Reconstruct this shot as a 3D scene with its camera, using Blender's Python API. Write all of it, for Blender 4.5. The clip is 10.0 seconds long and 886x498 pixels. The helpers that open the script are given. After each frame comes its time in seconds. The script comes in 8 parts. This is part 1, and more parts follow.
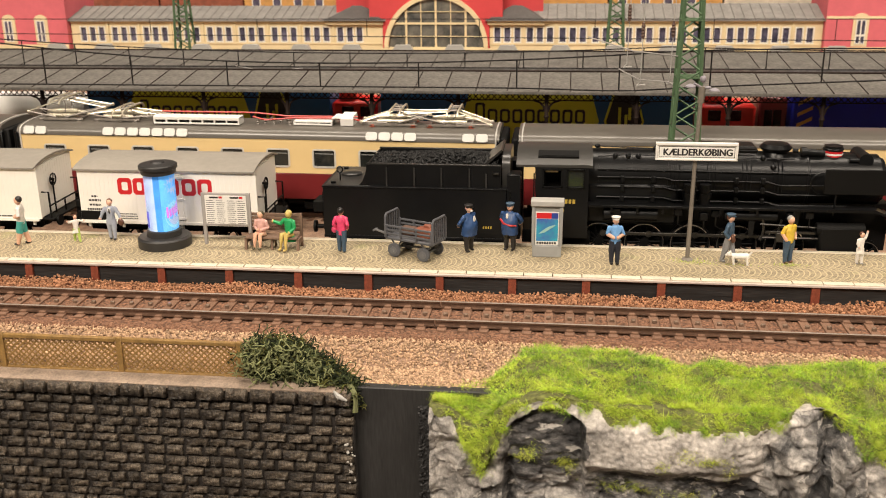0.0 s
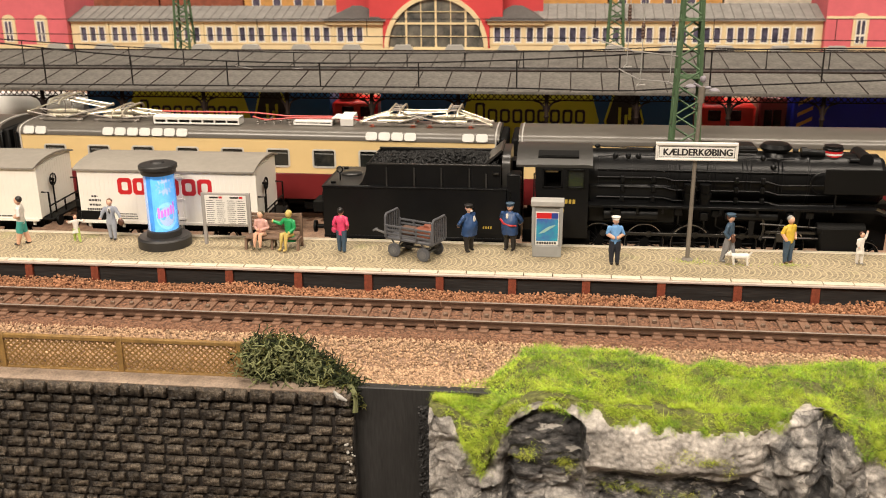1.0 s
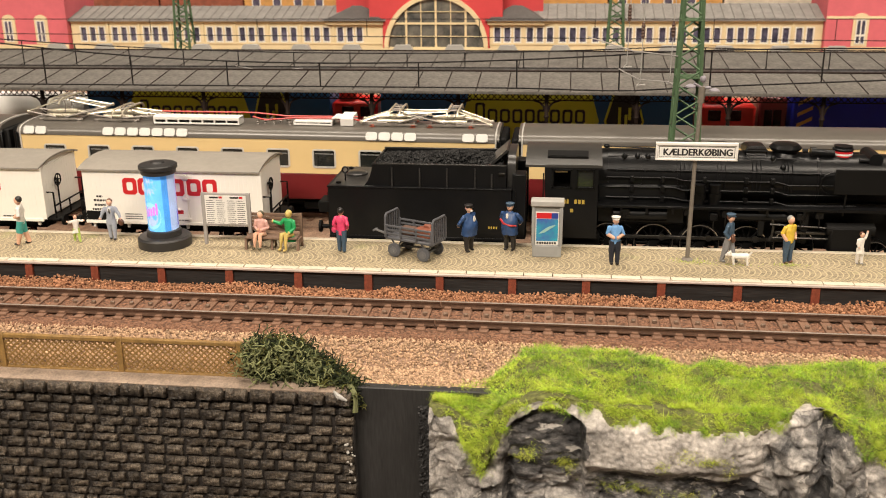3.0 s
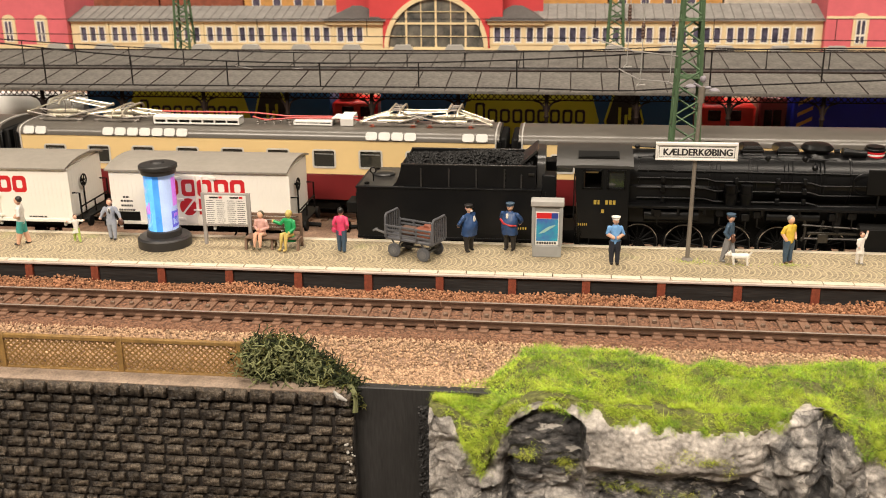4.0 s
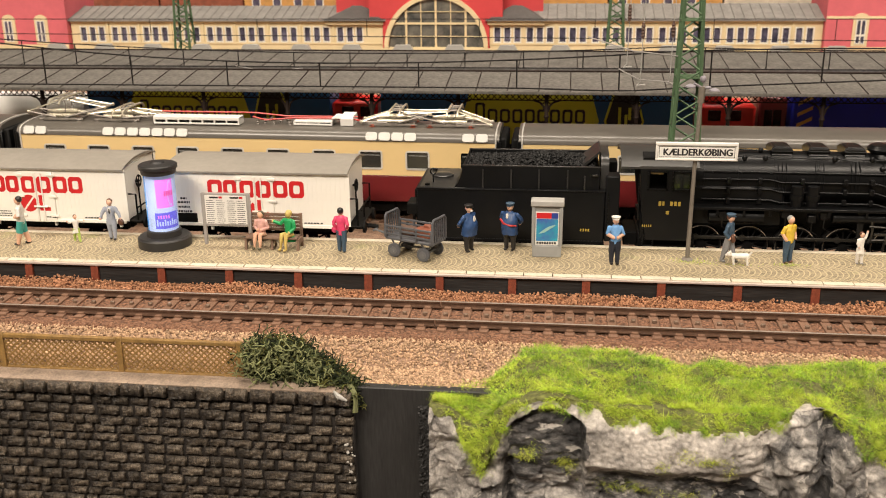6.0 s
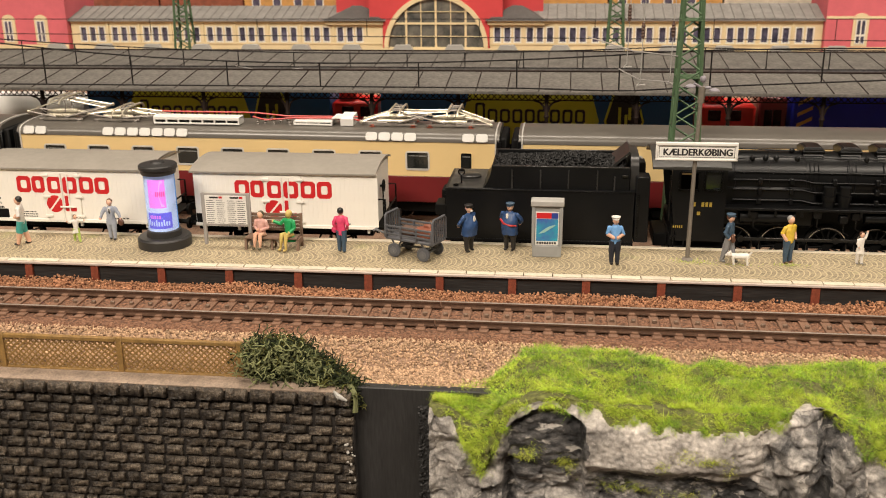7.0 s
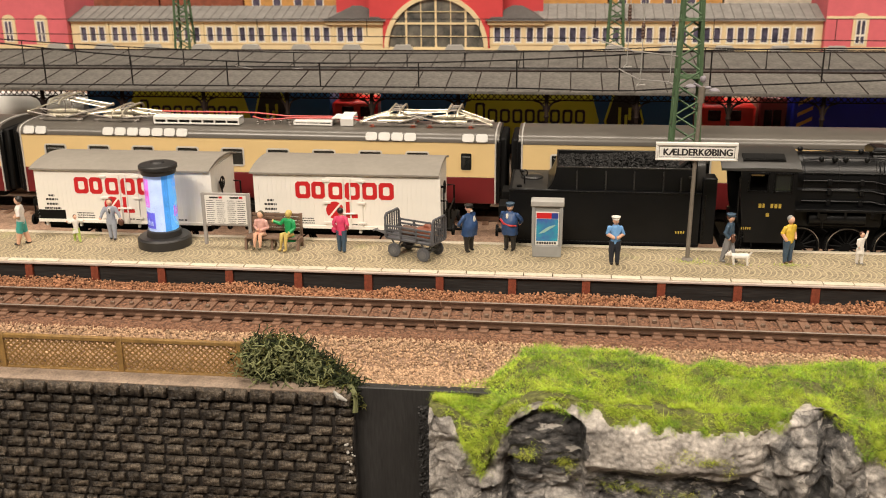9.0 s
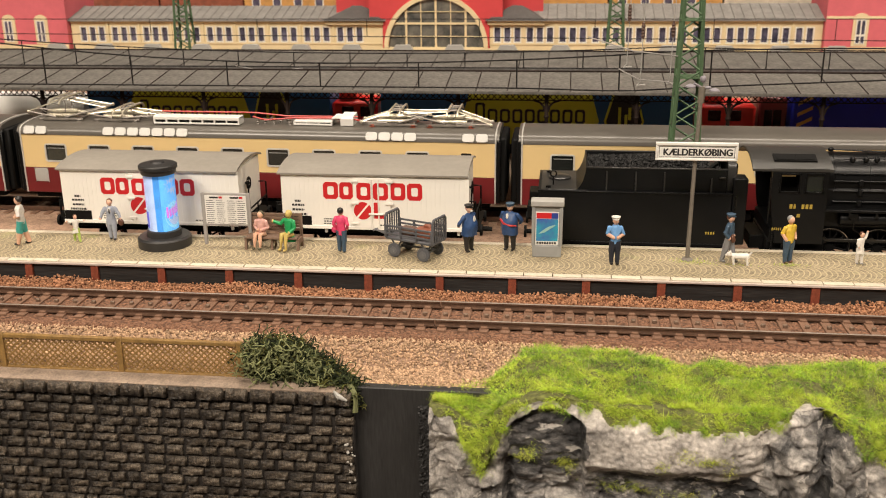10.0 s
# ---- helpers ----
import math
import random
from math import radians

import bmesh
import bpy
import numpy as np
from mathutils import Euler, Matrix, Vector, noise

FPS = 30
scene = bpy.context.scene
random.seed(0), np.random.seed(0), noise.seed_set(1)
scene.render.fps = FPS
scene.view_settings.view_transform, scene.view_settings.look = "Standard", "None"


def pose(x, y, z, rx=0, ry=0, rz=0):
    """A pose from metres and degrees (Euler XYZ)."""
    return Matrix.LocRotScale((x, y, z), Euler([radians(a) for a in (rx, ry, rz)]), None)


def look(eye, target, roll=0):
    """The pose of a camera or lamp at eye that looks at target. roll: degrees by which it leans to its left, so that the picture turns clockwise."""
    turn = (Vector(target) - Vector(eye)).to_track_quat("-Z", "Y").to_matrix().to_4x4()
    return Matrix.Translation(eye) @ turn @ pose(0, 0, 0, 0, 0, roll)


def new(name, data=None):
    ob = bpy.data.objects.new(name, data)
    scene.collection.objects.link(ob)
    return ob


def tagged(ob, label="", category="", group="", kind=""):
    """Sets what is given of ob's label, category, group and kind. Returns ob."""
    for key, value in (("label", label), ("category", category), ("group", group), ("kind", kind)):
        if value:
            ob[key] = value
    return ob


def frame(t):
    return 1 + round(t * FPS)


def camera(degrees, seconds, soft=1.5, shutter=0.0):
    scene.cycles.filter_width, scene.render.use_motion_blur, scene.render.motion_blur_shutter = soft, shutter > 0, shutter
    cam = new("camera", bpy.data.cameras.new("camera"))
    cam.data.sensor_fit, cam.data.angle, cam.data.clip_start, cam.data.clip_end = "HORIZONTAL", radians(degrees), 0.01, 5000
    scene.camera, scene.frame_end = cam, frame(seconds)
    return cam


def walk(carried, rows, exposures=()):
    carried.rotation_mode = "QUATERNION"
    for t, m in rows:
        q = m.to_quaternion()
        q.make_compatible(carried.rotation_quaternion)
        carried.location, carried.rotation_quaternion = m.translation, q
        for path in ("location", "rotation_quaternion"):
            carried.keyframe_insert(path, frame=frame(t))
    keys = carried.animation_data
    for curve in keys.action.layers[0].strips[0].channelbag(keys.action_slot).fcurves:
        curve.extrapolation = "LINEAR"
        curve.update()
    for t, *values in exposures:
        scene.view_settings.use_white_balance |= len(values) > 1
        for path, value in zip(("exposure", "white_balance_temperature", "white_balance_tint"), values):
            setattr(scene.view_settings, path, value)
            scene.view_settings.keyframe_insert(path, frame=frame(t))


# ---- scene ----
# Model railway station in H0 scale. Lengths below are written in millimetres; MM turns them into metres.
MM = 0.001
cam = camera(48.33, 10.0, soft=1.0)
AIM = Vector((math.sin(-0.123976) * math.cos(0.320496), math.cos(-0.123976) * math.cos(0.320496), -math.sin(0.320496)))
EYE = Vector((0.0, -0.309466, 0.125476))
cam.data.dof.use_dof, cam.data.dof.focus_distance, cam.data.dof.aperture_fstop = True, 0.345, 48.0
CAM_POSE = look(EYE, EYE + AIM, -0.672)
walk(cam, [(0.0, CAM_POSE), (10.0, CAM_POSE)], exposures=[(0.0, 0.09), (5.5, 0.09), (7.0, -0.08), (10.0, -0.08)])

# ---- light: warm ceiling lamps of an exhibition room ----
world = bpy.data.worlds.new("world")
world.use_nodes = True
world.node_tree.nodes["Background"].inputs[0].default_value = (1.0, 0.9, 0.76, 1)
world.node_tree.nodes["Background"].inputs[1].default_value = 0.03
scene.world = world


def ceiling_lamp_light(x, y, z, sx, sy, watts, colour, aim):
    data = bpy.data.lights.new("ceiling_light", "AREA")
    data.shape, data.size, data.size_y, data.energy, data.color = "RECTANGLE", sx, sy, watts, colour
    ob = new("ceiling_light", data)
    ob.matrix_world = look((x, y, z), aim)
    return ob


ceiling_lamp_light(-0.7, -1.5, 1.72, 1.2, 0.4, 80, (1.0, 0.875, 0.73), (-0.05, 0.1, 0))
ceiling_lamp_light(0.9, -0.9, 1.72, 1.2, 0.4, 38, (1.0, 0.875, 0.73), (0.1, 0.2, 0))
ceiling_lamp_light(0.0, 0.55, 1.72, 1.6, 0.4, 30, (1.0, 0.875, 0.73), (0, 0.5, 0))


# ---- materials ----
def mat(name, col, rough=0.6, metal=0.0, scale=400.0, var=0.25, bump=0.0, bscale=None, spec=0.5, col2=None, per_piece=0.0, emit=0.0,
        voro=False, stretch=(1, 1, 1), coat=0.0, fine=0.0, bdist=0.0006):
    m = bpy.data.materials.new(name)
    m.use_nodes = True
    nt = m.node_tree
    n, l = nt.nodes, nt.links
    b = n["Principled BSDF"]
    b.inputs["Roughness"].default_value = rough
    b.inputs["Metallic"].default_value = metal
    b.inputs["Specular IOR Level"].default_value = spec
    b.inputs["Coat Weight"].default_value = coat
    tc, mp = n.new("ShaderNodeTexCoord"), n.new("ShaderNodeMapping")
    mp.inputs["Scale"].default_value = stretch
    l.new(tc.outputs["Object"], mp.inputs["Vector"])
    c2 = col2 or tuple(max(0.0, c * (1 - var)) for c in col)
    no = n.new("ShaderNodeTexNoise")
    no.inputs["Scale"].default_value, no.inputs["Detail"].default_value, no.inputs["Roughness"].default_value = scale, 6, 0.65
    l.new(mp.outputs[0], no.inputs["Vector"])
    ramp = n.new("ShaderNodeValToRGB")
    ramp.color_ramp.elements[0].position, ramp.color_ramp.elements[1].position = 0.35, 0.65
    ramp.color_ramp.elements[0].color, ramp.color_ramp.elements[1].color = (*c2, 1), (*col, 1)
    l.new(no.outputs["Fac"], ramp.inputs[0])
    out = ramp.outputs[0]
    if fine:
        f = n.new("ShaderNodeTexNoise")
        f.inputs["Scale"].default_value, f.inputs["Detail"].default_value = scale * 6, 4
        l.new(mp.outputs[0], f.inputs["Vector"])
        mr = n.new("ShaderNodeMapRange")
        mr.inputs["From Min"].default_value, mr.inputs["From Max"].default_value = 0.3, 0.7
        mr.inputs["To Min"].default_value, mr.inputs["To Max"].default_value = 1 - fine, 1 + fine * 0.6
        l.new(f.outputs["Fac"], mr.inputs["Value"])
        vm = n.new("ShaderNodeVectorMath")
        vm.operation = "SCALE"
        l.new(out, vm.inputs[0]), l.new(mr.outputs[0], vm.inputs["Scale"])
        out = vm.outputs[0]
    if per_piece:
        info = n.new("ShaderNodeObjectInfo")
        geo = n.new("ShaderNodeNewGeometry")
        add = n.new("ShaderNodeMath")
        add.operation = "ADD"
        l.new(info.outputs["Random"], add.inputs[0]), l.new(geo.outputs["Random Per Island"], add.inputs[1])
        fr = n.new("ShaderNodeMath")
        fr.operation = "FRACT"
        l.new(add.outputs[0], fr.inputs[0])
        mr = n.new("ShaderNodeMapRange")
        mr.inputs["To Min"].default_value, mr.inputs["To Max"].default_value = 1 - per_piece, 1 + per_piece * 0.7
        l.new(fr.outputs[0], mr.inputs["Value"])
        vm = n.new("ShaderNodeVectorMath")
        vm.operation = "SCALE"
        l.new(out, vm.inputs[0]), l.new(mr.outputs[0], vm.inputs["Scale"])
        out = vm.outputs[0]
    l.new(out, b.inputs["Base Color"])
    if emit:
        l.new(out, b.inputs["Emission Color"])
        b.inputs["Emission Strength"].default_value = emit
    if bump:
        if voro:
            t = n.new("ShaderNodeTexVoronoi")
            t.inputs["Scale"].default_value = bscale or scale
            h = t.outputs["Distance"]
            # shade between pebbles put into the colour: darker towards the cell edges
            mr = n.new("ShaderNodeMapRange")
            mr.inputs["From Min"].default_value, mr.inputs["From Max"].default_value = 0.15, 0.75
            mr.inputs["To Min"].default_value, mr.inputs["To Max"].default_value = 1.15, 0.45
            l.new(h, mr.inputs["Value"])
            vm = n.new("ShaderNodeVectorMath")
            vm.operation = "SCALE"
            l.new(out, vm.inputs[0]), l.new(mr.outputs[0], vm.inputs["Scale"]), l.new(vm.outputs[0], b.inputs["Base Color"])
        else:
            t = n.new("ShaderNodeTexNoise")
            t.inputs["Scale"].default_value, t.inputs["Detail"].default_value = bscale or scale * 2, 5
            h = t.outputs["Fac"]
        l.new(mp.outputs[0], t.inputs["Vector"])
        bp = n.new("ShaderNodeBump")
        bp.inputs["Strength"].default_value = min(1.0, bump)
        bp.inputs["Distance"].default_value = 0.0014 if voro else bdist
        bp.invert = voro
        l.new(h, bp.inputs["Height"]), l.new(bp.outputs[0], b.inputs["Normal"])
    return m


M = {}
M["wall_paint"] = mat("wall_paint", (0.24, 0.215, 0.185), 0.9, scale=3, var=0.1)
M["floor_room"] = mat("floor_room", (0.22, 0.18, 0.15), 0.6, scale=4, var=0.3)
M["earth"] = mat("earth", (0.42, 0.27, 0.185), 0.95, scale=260, var=0.4, bump=0.7, fine=0.3)
M["earth_red"] = mat("earth_red", (0.36, 0.16, 0.09), 0.95, scale=300, var=0.4, bump=0.7, fine=0.3)
M["black_board"] = mat("black_board", (0.03, 0.029, 0.0285), 0.55, scale=60, var=0.35, bump=0.35, bscale=500, stretch=(4, 1, 0.5), fine=0.3)
M["roadbed"] = mat("roadbed", (0.31, 0.15, 0.085), 0.85, scale=160, var=0.3, bump=1.0, bscale=720, voro=True, fine=0.3)
M["pebbles"] = mat("pebbles", (0.26, 0.13, 0.075), 0.75, scale=500, var=0.3, bump=0.2, per_piece=0.25)
M["sleeper"] = mat("sleeper", (0.235, 0.127, 0.078), 0.7, scale=500, var=0.35, bump=0.3, stretch=(6, 1, 1), per_piece=0.12)
M["rail"] = mat("rail", (0.125, 0.068, 0.043), 0.5, 0.2, scale=120, var=0.3, fine=0.25)
M["rail_top"] = mat("rail_top", (0.5, 0.43, 0.37), 0.42, 0.5, scale=150, var=0.3)
M["stud"] = mat("stud", (0.26, 0.18, 0.13), 0.4, 0.5, scale=500, var=0.3)
M["gravel"] = mat("gravel", (0.56, 0.37, 0.23), 0.9, scale=900, var=0.3, bump=0.3, per_piece=0.42)
M["gravel_red"] = mat("gravel_red", (0.45, 0.22, 0.115), 0.9, scale=900, var=0.3, bump=0.3, per_piece=0.45)
M["side_black"] = mat("side_black", (0.024, 0.022, 0.021), 0.6, scale=120, var=0.5, bump=0.4, bscale=400, stretch=(0.3, 1, 3), fine=0.4)
M["rust"] = mat("rust", (0.27, 0.062, 0.03), 0.55, scale=500, var=0.45, bump=0.3, fine=0.3)
M["edge_plastic"] = mat("edge_plastic", (0.5, 0.42, 0.37), 0.35, scale=60, var=0.15, fine=0.08)
M["kerb"] = mat("kerb", (0.68, 0.6, 0.47), 0.7, scale=400, var=0.2, bump=0.2, per_piece=0.1, fine=0.12)
M["stone_wall"] = mat("stone_wall", (0.155, 0.123, 0.09), 0.42, scale=420, col2=(0.014, 0.011, 0.01), bump=1.0, bscale=850, bdist=0.0016, per_piece=0.5, fine=0.75)
M["chip_white"] = mat("chip_white", (0.6, 0.57, 0.52), 0.8, scale=900, var=0.4, bump=0.3)
M["mortar"] = mat("mortar", (0.022, 0.017, 0.014), 0.9, scale=300, var=0.4, bump=0.5)
M["cap_grey"] = mat("cap_grey", (0.35, 0.265, 0.2), 0.85, scale=250, var=0.4, bump=0.5, fine=0.25)
M["fence"] = mat("fence", (0.31, 0.18, 0.055), 0.6, scale=400, var=0.4, bump=0.2, fine=0.2)
M["white_van"] = mat("white_van", (0.85, 0.815, 0.75), 0.42, scale=60, var=0.06, bump=0.05, bscale=900)
M["roof_grey"] = mat("roof_grey", (0.27, 0.245, 0.21), 0.6, scale=70, var=0.12, bump=0.08, bscale=700, fine=0.06)
M["red_print"] = mat("red_print", (0.56, 0.016, 0.02), 0.45, scale=200, var=0.08)
M["black_plastic"] = mat("black_plastic", (0.0068, 0.007, 0.0076), 0.36, spec=0.22, scale=90, var=0.3, bump=0.05, bscale=1200)
M["black_matt"] = mat("black_matt", (0.0055, 0.0053, 0.0051), 0.6, spec=0.14, scale=90, var=0.3)
M["black_smooth"] = mat("black_smooth", (0.0055, 0.0056, 0.006), 0.3, spec=0.24, scale=90, var=0.25)
# paler black: the tender's grey sheen and edge highlights put into base colour
M["deck_sheen"] = mat("deck_sheen", (0.03, 0.029, 0.028), 0.3, spec=0.5, scale=120, var=0.45, bump=0.05, bscale=900)
M["coal"] = mat("coal", (0.012, 0.0115, 0.0115), 0.6, scale=900, var=0.5, per_piece=0.6, spec=0.3)
M["steel"] = mat("steel", (0.45, 0.42, 0.38), 0.35, 0.9, scale=300, var=0.3)
M["dull_steel"] = mat("dull_steel", (0.07, 0.066, 0.06), 0.35, 0.8, scale=300, var=0.3)
M["cream"] = mat("cream", (0.73, 0.54, 0.26), 0.35, scale=40, var=0.06, coat=0.2)
M["maroon"] = mat("maroon", (0.15, 0.014, 0.016), 0.35, scale=60, var=0.15, coat=0.2)
M["coach_roof"] = mat("coach_roof", (0.115, 0.104, 0.09), 0.3, scale=50, var=0.12, bump=0.04, bscale=600)
M["glass_dark"] = mat("glass_dark", (0.02, 0.022, 0.02), 0.08, scale=40, var=0.4, spec=0.8)
M["silver"] = mat("silver", (0.66, 0.64, 0.6), 0.3, 0.25, scale=200, var=0.2)
M["white_plastic"] = mat("white_plastic", (0.78, 0.76, 0.72), 0.45, scale=100, var=0.06)
M["wire_red"] = mat("wire_red", (0.5, 0.03, 0.02), 0.4, scale=100, var=0.1)
M["canopy_roof"] = mat("canopy_roof", (0.15, 0.138, 0.124), 0.85, spec=0.25, scale=90, var=0.32, bump=0.3, bscale=600, fine=0.3)
M["canopy_iron"] = mat("canopy_iron", (0.022, 0.013, 0.01), 0.75, spec=0.2, scale=100, var=0.3)
M["red_brick"] = mat("red_brick", (0.6, 0.055, 0.06), 0.7, scale=60, var=0.1, bump=0.1, bscale=500)
M["pink_wall"] = mat("pink_wall", (0.64, 0.14, 0.17), 0.75, scale=60, var=0.15, bump=0.1, bscale=500)
M["sand_wall"] = mat("sand_wall", (0.74, 0.62, 0.38), 0.75, scale=60, var=0.12, bump=0.1, bscale=500)
M["white_frame"] = mat("white_frame", (0.76, 0.74, 0.68), 0.5, scale=100, var=0.08)
M["slate"] = mat("slate", (0.23, 0.215, 0.2), 0.75, scale=90, var=0.25, bump=0.2, bscale=500, fine=0.15)
M["mast_green"] = mat("mast_green", (0.095, 0.165, 0.085), 0.5, scale=200, var=0.2)
M["pole_grey"] = mat("pole_grey", (0.2, 0.175, 0.145), 0.5, scale=300, var=0.25)
M["dark_iron"] = mat("dark_iron", (0.012, 0.01, 0.009), 0.6, spec=0.2, scale=200, var=0.2)
M["grey_plastic"] = mat("grey_plastic", (0.34, 0.32, 0.3), 0.45, scale=200, var=0.1)
M["mid_grey"] = mat("mid_grey", (0.3, 0.3, 0.29), 0.5, scale=200, var=0.1)
M["pole_violet"] = mat("pole_violet", (0.27, 0.25, 0.28), 0.5, scale=300, var=0.2)
M["grey_pale"] = mat("grey_pale", (0.4, 0.385, 0.36), 0.5, scale=200, var=0.12)
M["grille_white"] = mat("grille_white", (0.56, 0.55, 0.52), 0.5, scale=300, var=0.1)
M["panto"] = mat("panto", (0.8, 0.73, 0.58), 0.28, 0.55, scale=250, var=0.3)
M["panto_frame"] = mat("panto_frame", (0.3, 0.27, 0.24), 0.5, 0.4, scale=250, var=0.35)
M["rim_steel"] = mat("rim_steel", (0.55, 0.53, 0.5), 0.2, 0.95, scale=300, var=0.3)
M["slate_dark"] = mat("slate_dark", (0.075, 0.07, 0.066), 0.75, scale=90, var=0.25, bump=0.2, bscale=500, fine=0.15)
M["cab_roof_paint"] = mat("cab_roof_paint", (0.042, 0.04, 0.037), 0.36, scale=80, var=0.2, spec=0.35)
M["ink"] = mat("ink", (0.02, 0.018, 0.018), 0.6, scale=300, var=0.2)
M["column_black"] = mat("column_black", (0.028, 0.027, 0.027), 0.45, scale=150, var=0.25, bump=0.1, bscale=900)
M["bench_brown"] = mat("bench_brown", (0.2, 0.125, 0.085), 0.6, scale=300, var=0.25, per_piece=0.1)
M["cart_grey"] = mat("cart_grey", (0.105, 0.108, 0.12), 0.5, scale=300, var=0.25)


# ---- mesh helpers (millimetres) ----
def box(bm, x0, x1, y0, y1, z0, z1, bevel=0.0, mi=0):
    vs = [bm.verts.new((x, y, z)) for z in (z0, z1) for y in (y0, y1) for x in (x0, x1)]
    fs = [bm.faces.new([vs[i] for i in q]) for q in ((0, 2, 3, 1), (4, 5, 7, 6), (0, 1, 5, 4), (2, 6, 7, 3), (0, 4, 6, 2), (1, 3, 7, 5))]
    for f in fs:
        f.material_index = mi
    if bevel:
        es = list({e for f in fs for e in f.edges})
        r = bmesh.ops.bevel(bm, geom=es, offset=bevel, segments=1, profile=0.5, affect="EDGES")
        for f in r["faces"]:
            f.material_index = mi
    return vs


def ring_basis(d):
    d = Vector(d).normalized()
    a = Vector((0, 0, 1)) if abs(d.z) < 0.9 else Vector((1, 0, 0))
    u = d.cross(a).normalized()
    return u, d.cross(u)


def tube(bm, pts, r, n=6, mi=0, caps=True):
    """A round rod along points; r is one radius or one for each point."""
    pts = [Vector(p) for p in pts]
    rs = r if isinstance(r, (list, tuple)) else [r] * len(pts)
    rings = []
    u = None
    for i, p in enumerate(pts):
        d = pts[min(i + 1, len(pts) - 1)] - pts[max(i - 1, 0)]
        if u is None:
            u, v = ring_basis(d)
        else:
            d = d.normalized()
            u = (u - d * u.dot(d)).normalized()
            v = d.cross(u)
        rings.append([bm.verts.new(p + (u * math.cos(2 * math.pi * k / n) + v * math.sin(2 * math.pi * k / n)) * rs[i]) for k in range(n)])
    for a, b in zip(rings, rings[1:]):
        for k in range(n):
            bm.faces.new((a[k], a[(k + 1) % n], b[(k + 1) % n], b[k])).material_index = mi
    if caps:
        bm.faces.new(rings[0][::-1]).material_index = mi
        bm.faces.new(rings[-1]).material_index = mi


def cyl(bm, p0, p1, r0, r1=None, n=16, mi=0):
    tube(bm, [p0, p1], [r0, r0 if r1 is None else r1], n, mi)


def lathe(bm, c, prof, n=24, mi=0):
    """Turned form round the upright axis through c; prof: (radius, height) from below upwards."""
    tube_rings = []
    for r, z in prof:
        tube_rings.append([bm.verts.new((c[0] + r * math.cos(2 * math.pi * k / n), c[1] + r * math.sin(2 * math.pi * k / n), c[2] + z)) for k in range(n)])
    for a, b in zip(tube_rings, tube_rings[1:]):
        for k in range(n):
            bm.faces.new((a[k], a[(k + 1) % n], b[(k + 1) % n], b[k])).material_index = mi
    bm.faces.new(tube_rings[0][::-1]).material_index = mi
    bm.faces.new(tube_rings[-1]).material_index = mi


def blob(bm, c, r, seg=10, rings=7, mi=0):
    """An ellipsoid with half axes r."""
    res = bmesh.ops.create_uvsphere(bm, u_segments=seg, v_segments=rings, radius=1.0)
    for v in res["verts"]:
        v.co = Vector((c[0] + v.co.x * r[0], c[1] + v.co.y * r[1], c[2] + v.co.z * r[2]))
    for f in {f for v in res["verts"] for f in v.link_faces}:
        f.material_index = mi


def frame_ring(bm, x0, x1, z0, z1, y0, y1, w, mi=0):
    """A rectangular frame in one piece, w wide, from y0 to y1."""
    rings = []
    for y in (y0, y1):
        for d in (0, w):
            rings.append([bm.verts.new((x, y, z)) for x, z in ((x0 + d, z0 + d), (x1 - d, z0 + d), (x1 - d, z1 - d), (x0 + d, z1 - d))])
    o0, i0, o1, i1 = rings
    fs = []
    for k in range(4):
        j = (k + 1) % 4
        for a, b in ((o0, i0), (i0, i1), (i1, o1), (o1, o0)):
            fs.append(bm.faces.new((a[k], a[j], b[j], b[k])))
    for f in fs:
        f.material_index = mi
    bmesh.ops.recalc_face_normals(bm, faces=fs)


def prism(bm, poly, axis, a, b, mi=0):
    """A polygon drawn out along an axis from a to b. poly: (y, z) for x, (x, z) for y, (x, y) for z."""
    def at(p, t):
        return (t, p[0], p[1]) if axis == "x" else (p[0], t, p[1]) if axis == "y" else (p[0], p[1], t)
    va, vb = [bm.verts.new(at(p, a)) for p in poly], [bm.verts.new(at(p, b)) for p in poly]
    fs = [bm.faces.new(va), bm.faces.new(vb[::-1])]
    k = len(poly)
    fs += [bm.faces.new((va[i], vb[i], vb[(i + 1) % k], va[(i + 1) % k])) for i in range(k)]
    for f in fs:
        f.material_index = mi
    bmesh.ops.recalc_face_normals(bm, faces=fs)


def round_ring(bm, x0, x1, z0, z1, y0, y1, w, r, n=4):
    """Window frame with rounded corners, from y0 (near) to y1."""
    def loop(d, q, y):
        c = []
        for cx, cz, a0 in ((x1 - d - q, z1 - d - q, 0), (x0 + d + q, z1 - d - q, 90), (x0 + d + q, z0 + d + q, 180), (x1 - d - q, z0 + d + q, 270)):
            for k in range(n + 1):
                a = math.radians(a0 + 90 * k / n)
                c.append(bm.verts.new((cx + q * math.cos(a), y, cz + q * math.sin(a))))
        return c
    rings = [loop(0, r, y1), loop(0, r, y0), loop(w, max(0.1, r - w), y0), loop(w, max(0.1, r - w), y1)]
    for i in range(4):
        p, q = rings[i], rings[(i + 1) % 4]
        for k in range(len(p)):
            j = (k + 1) % len(p)
            bm.faces.new((p[k], p[j], q[j], q[k]))


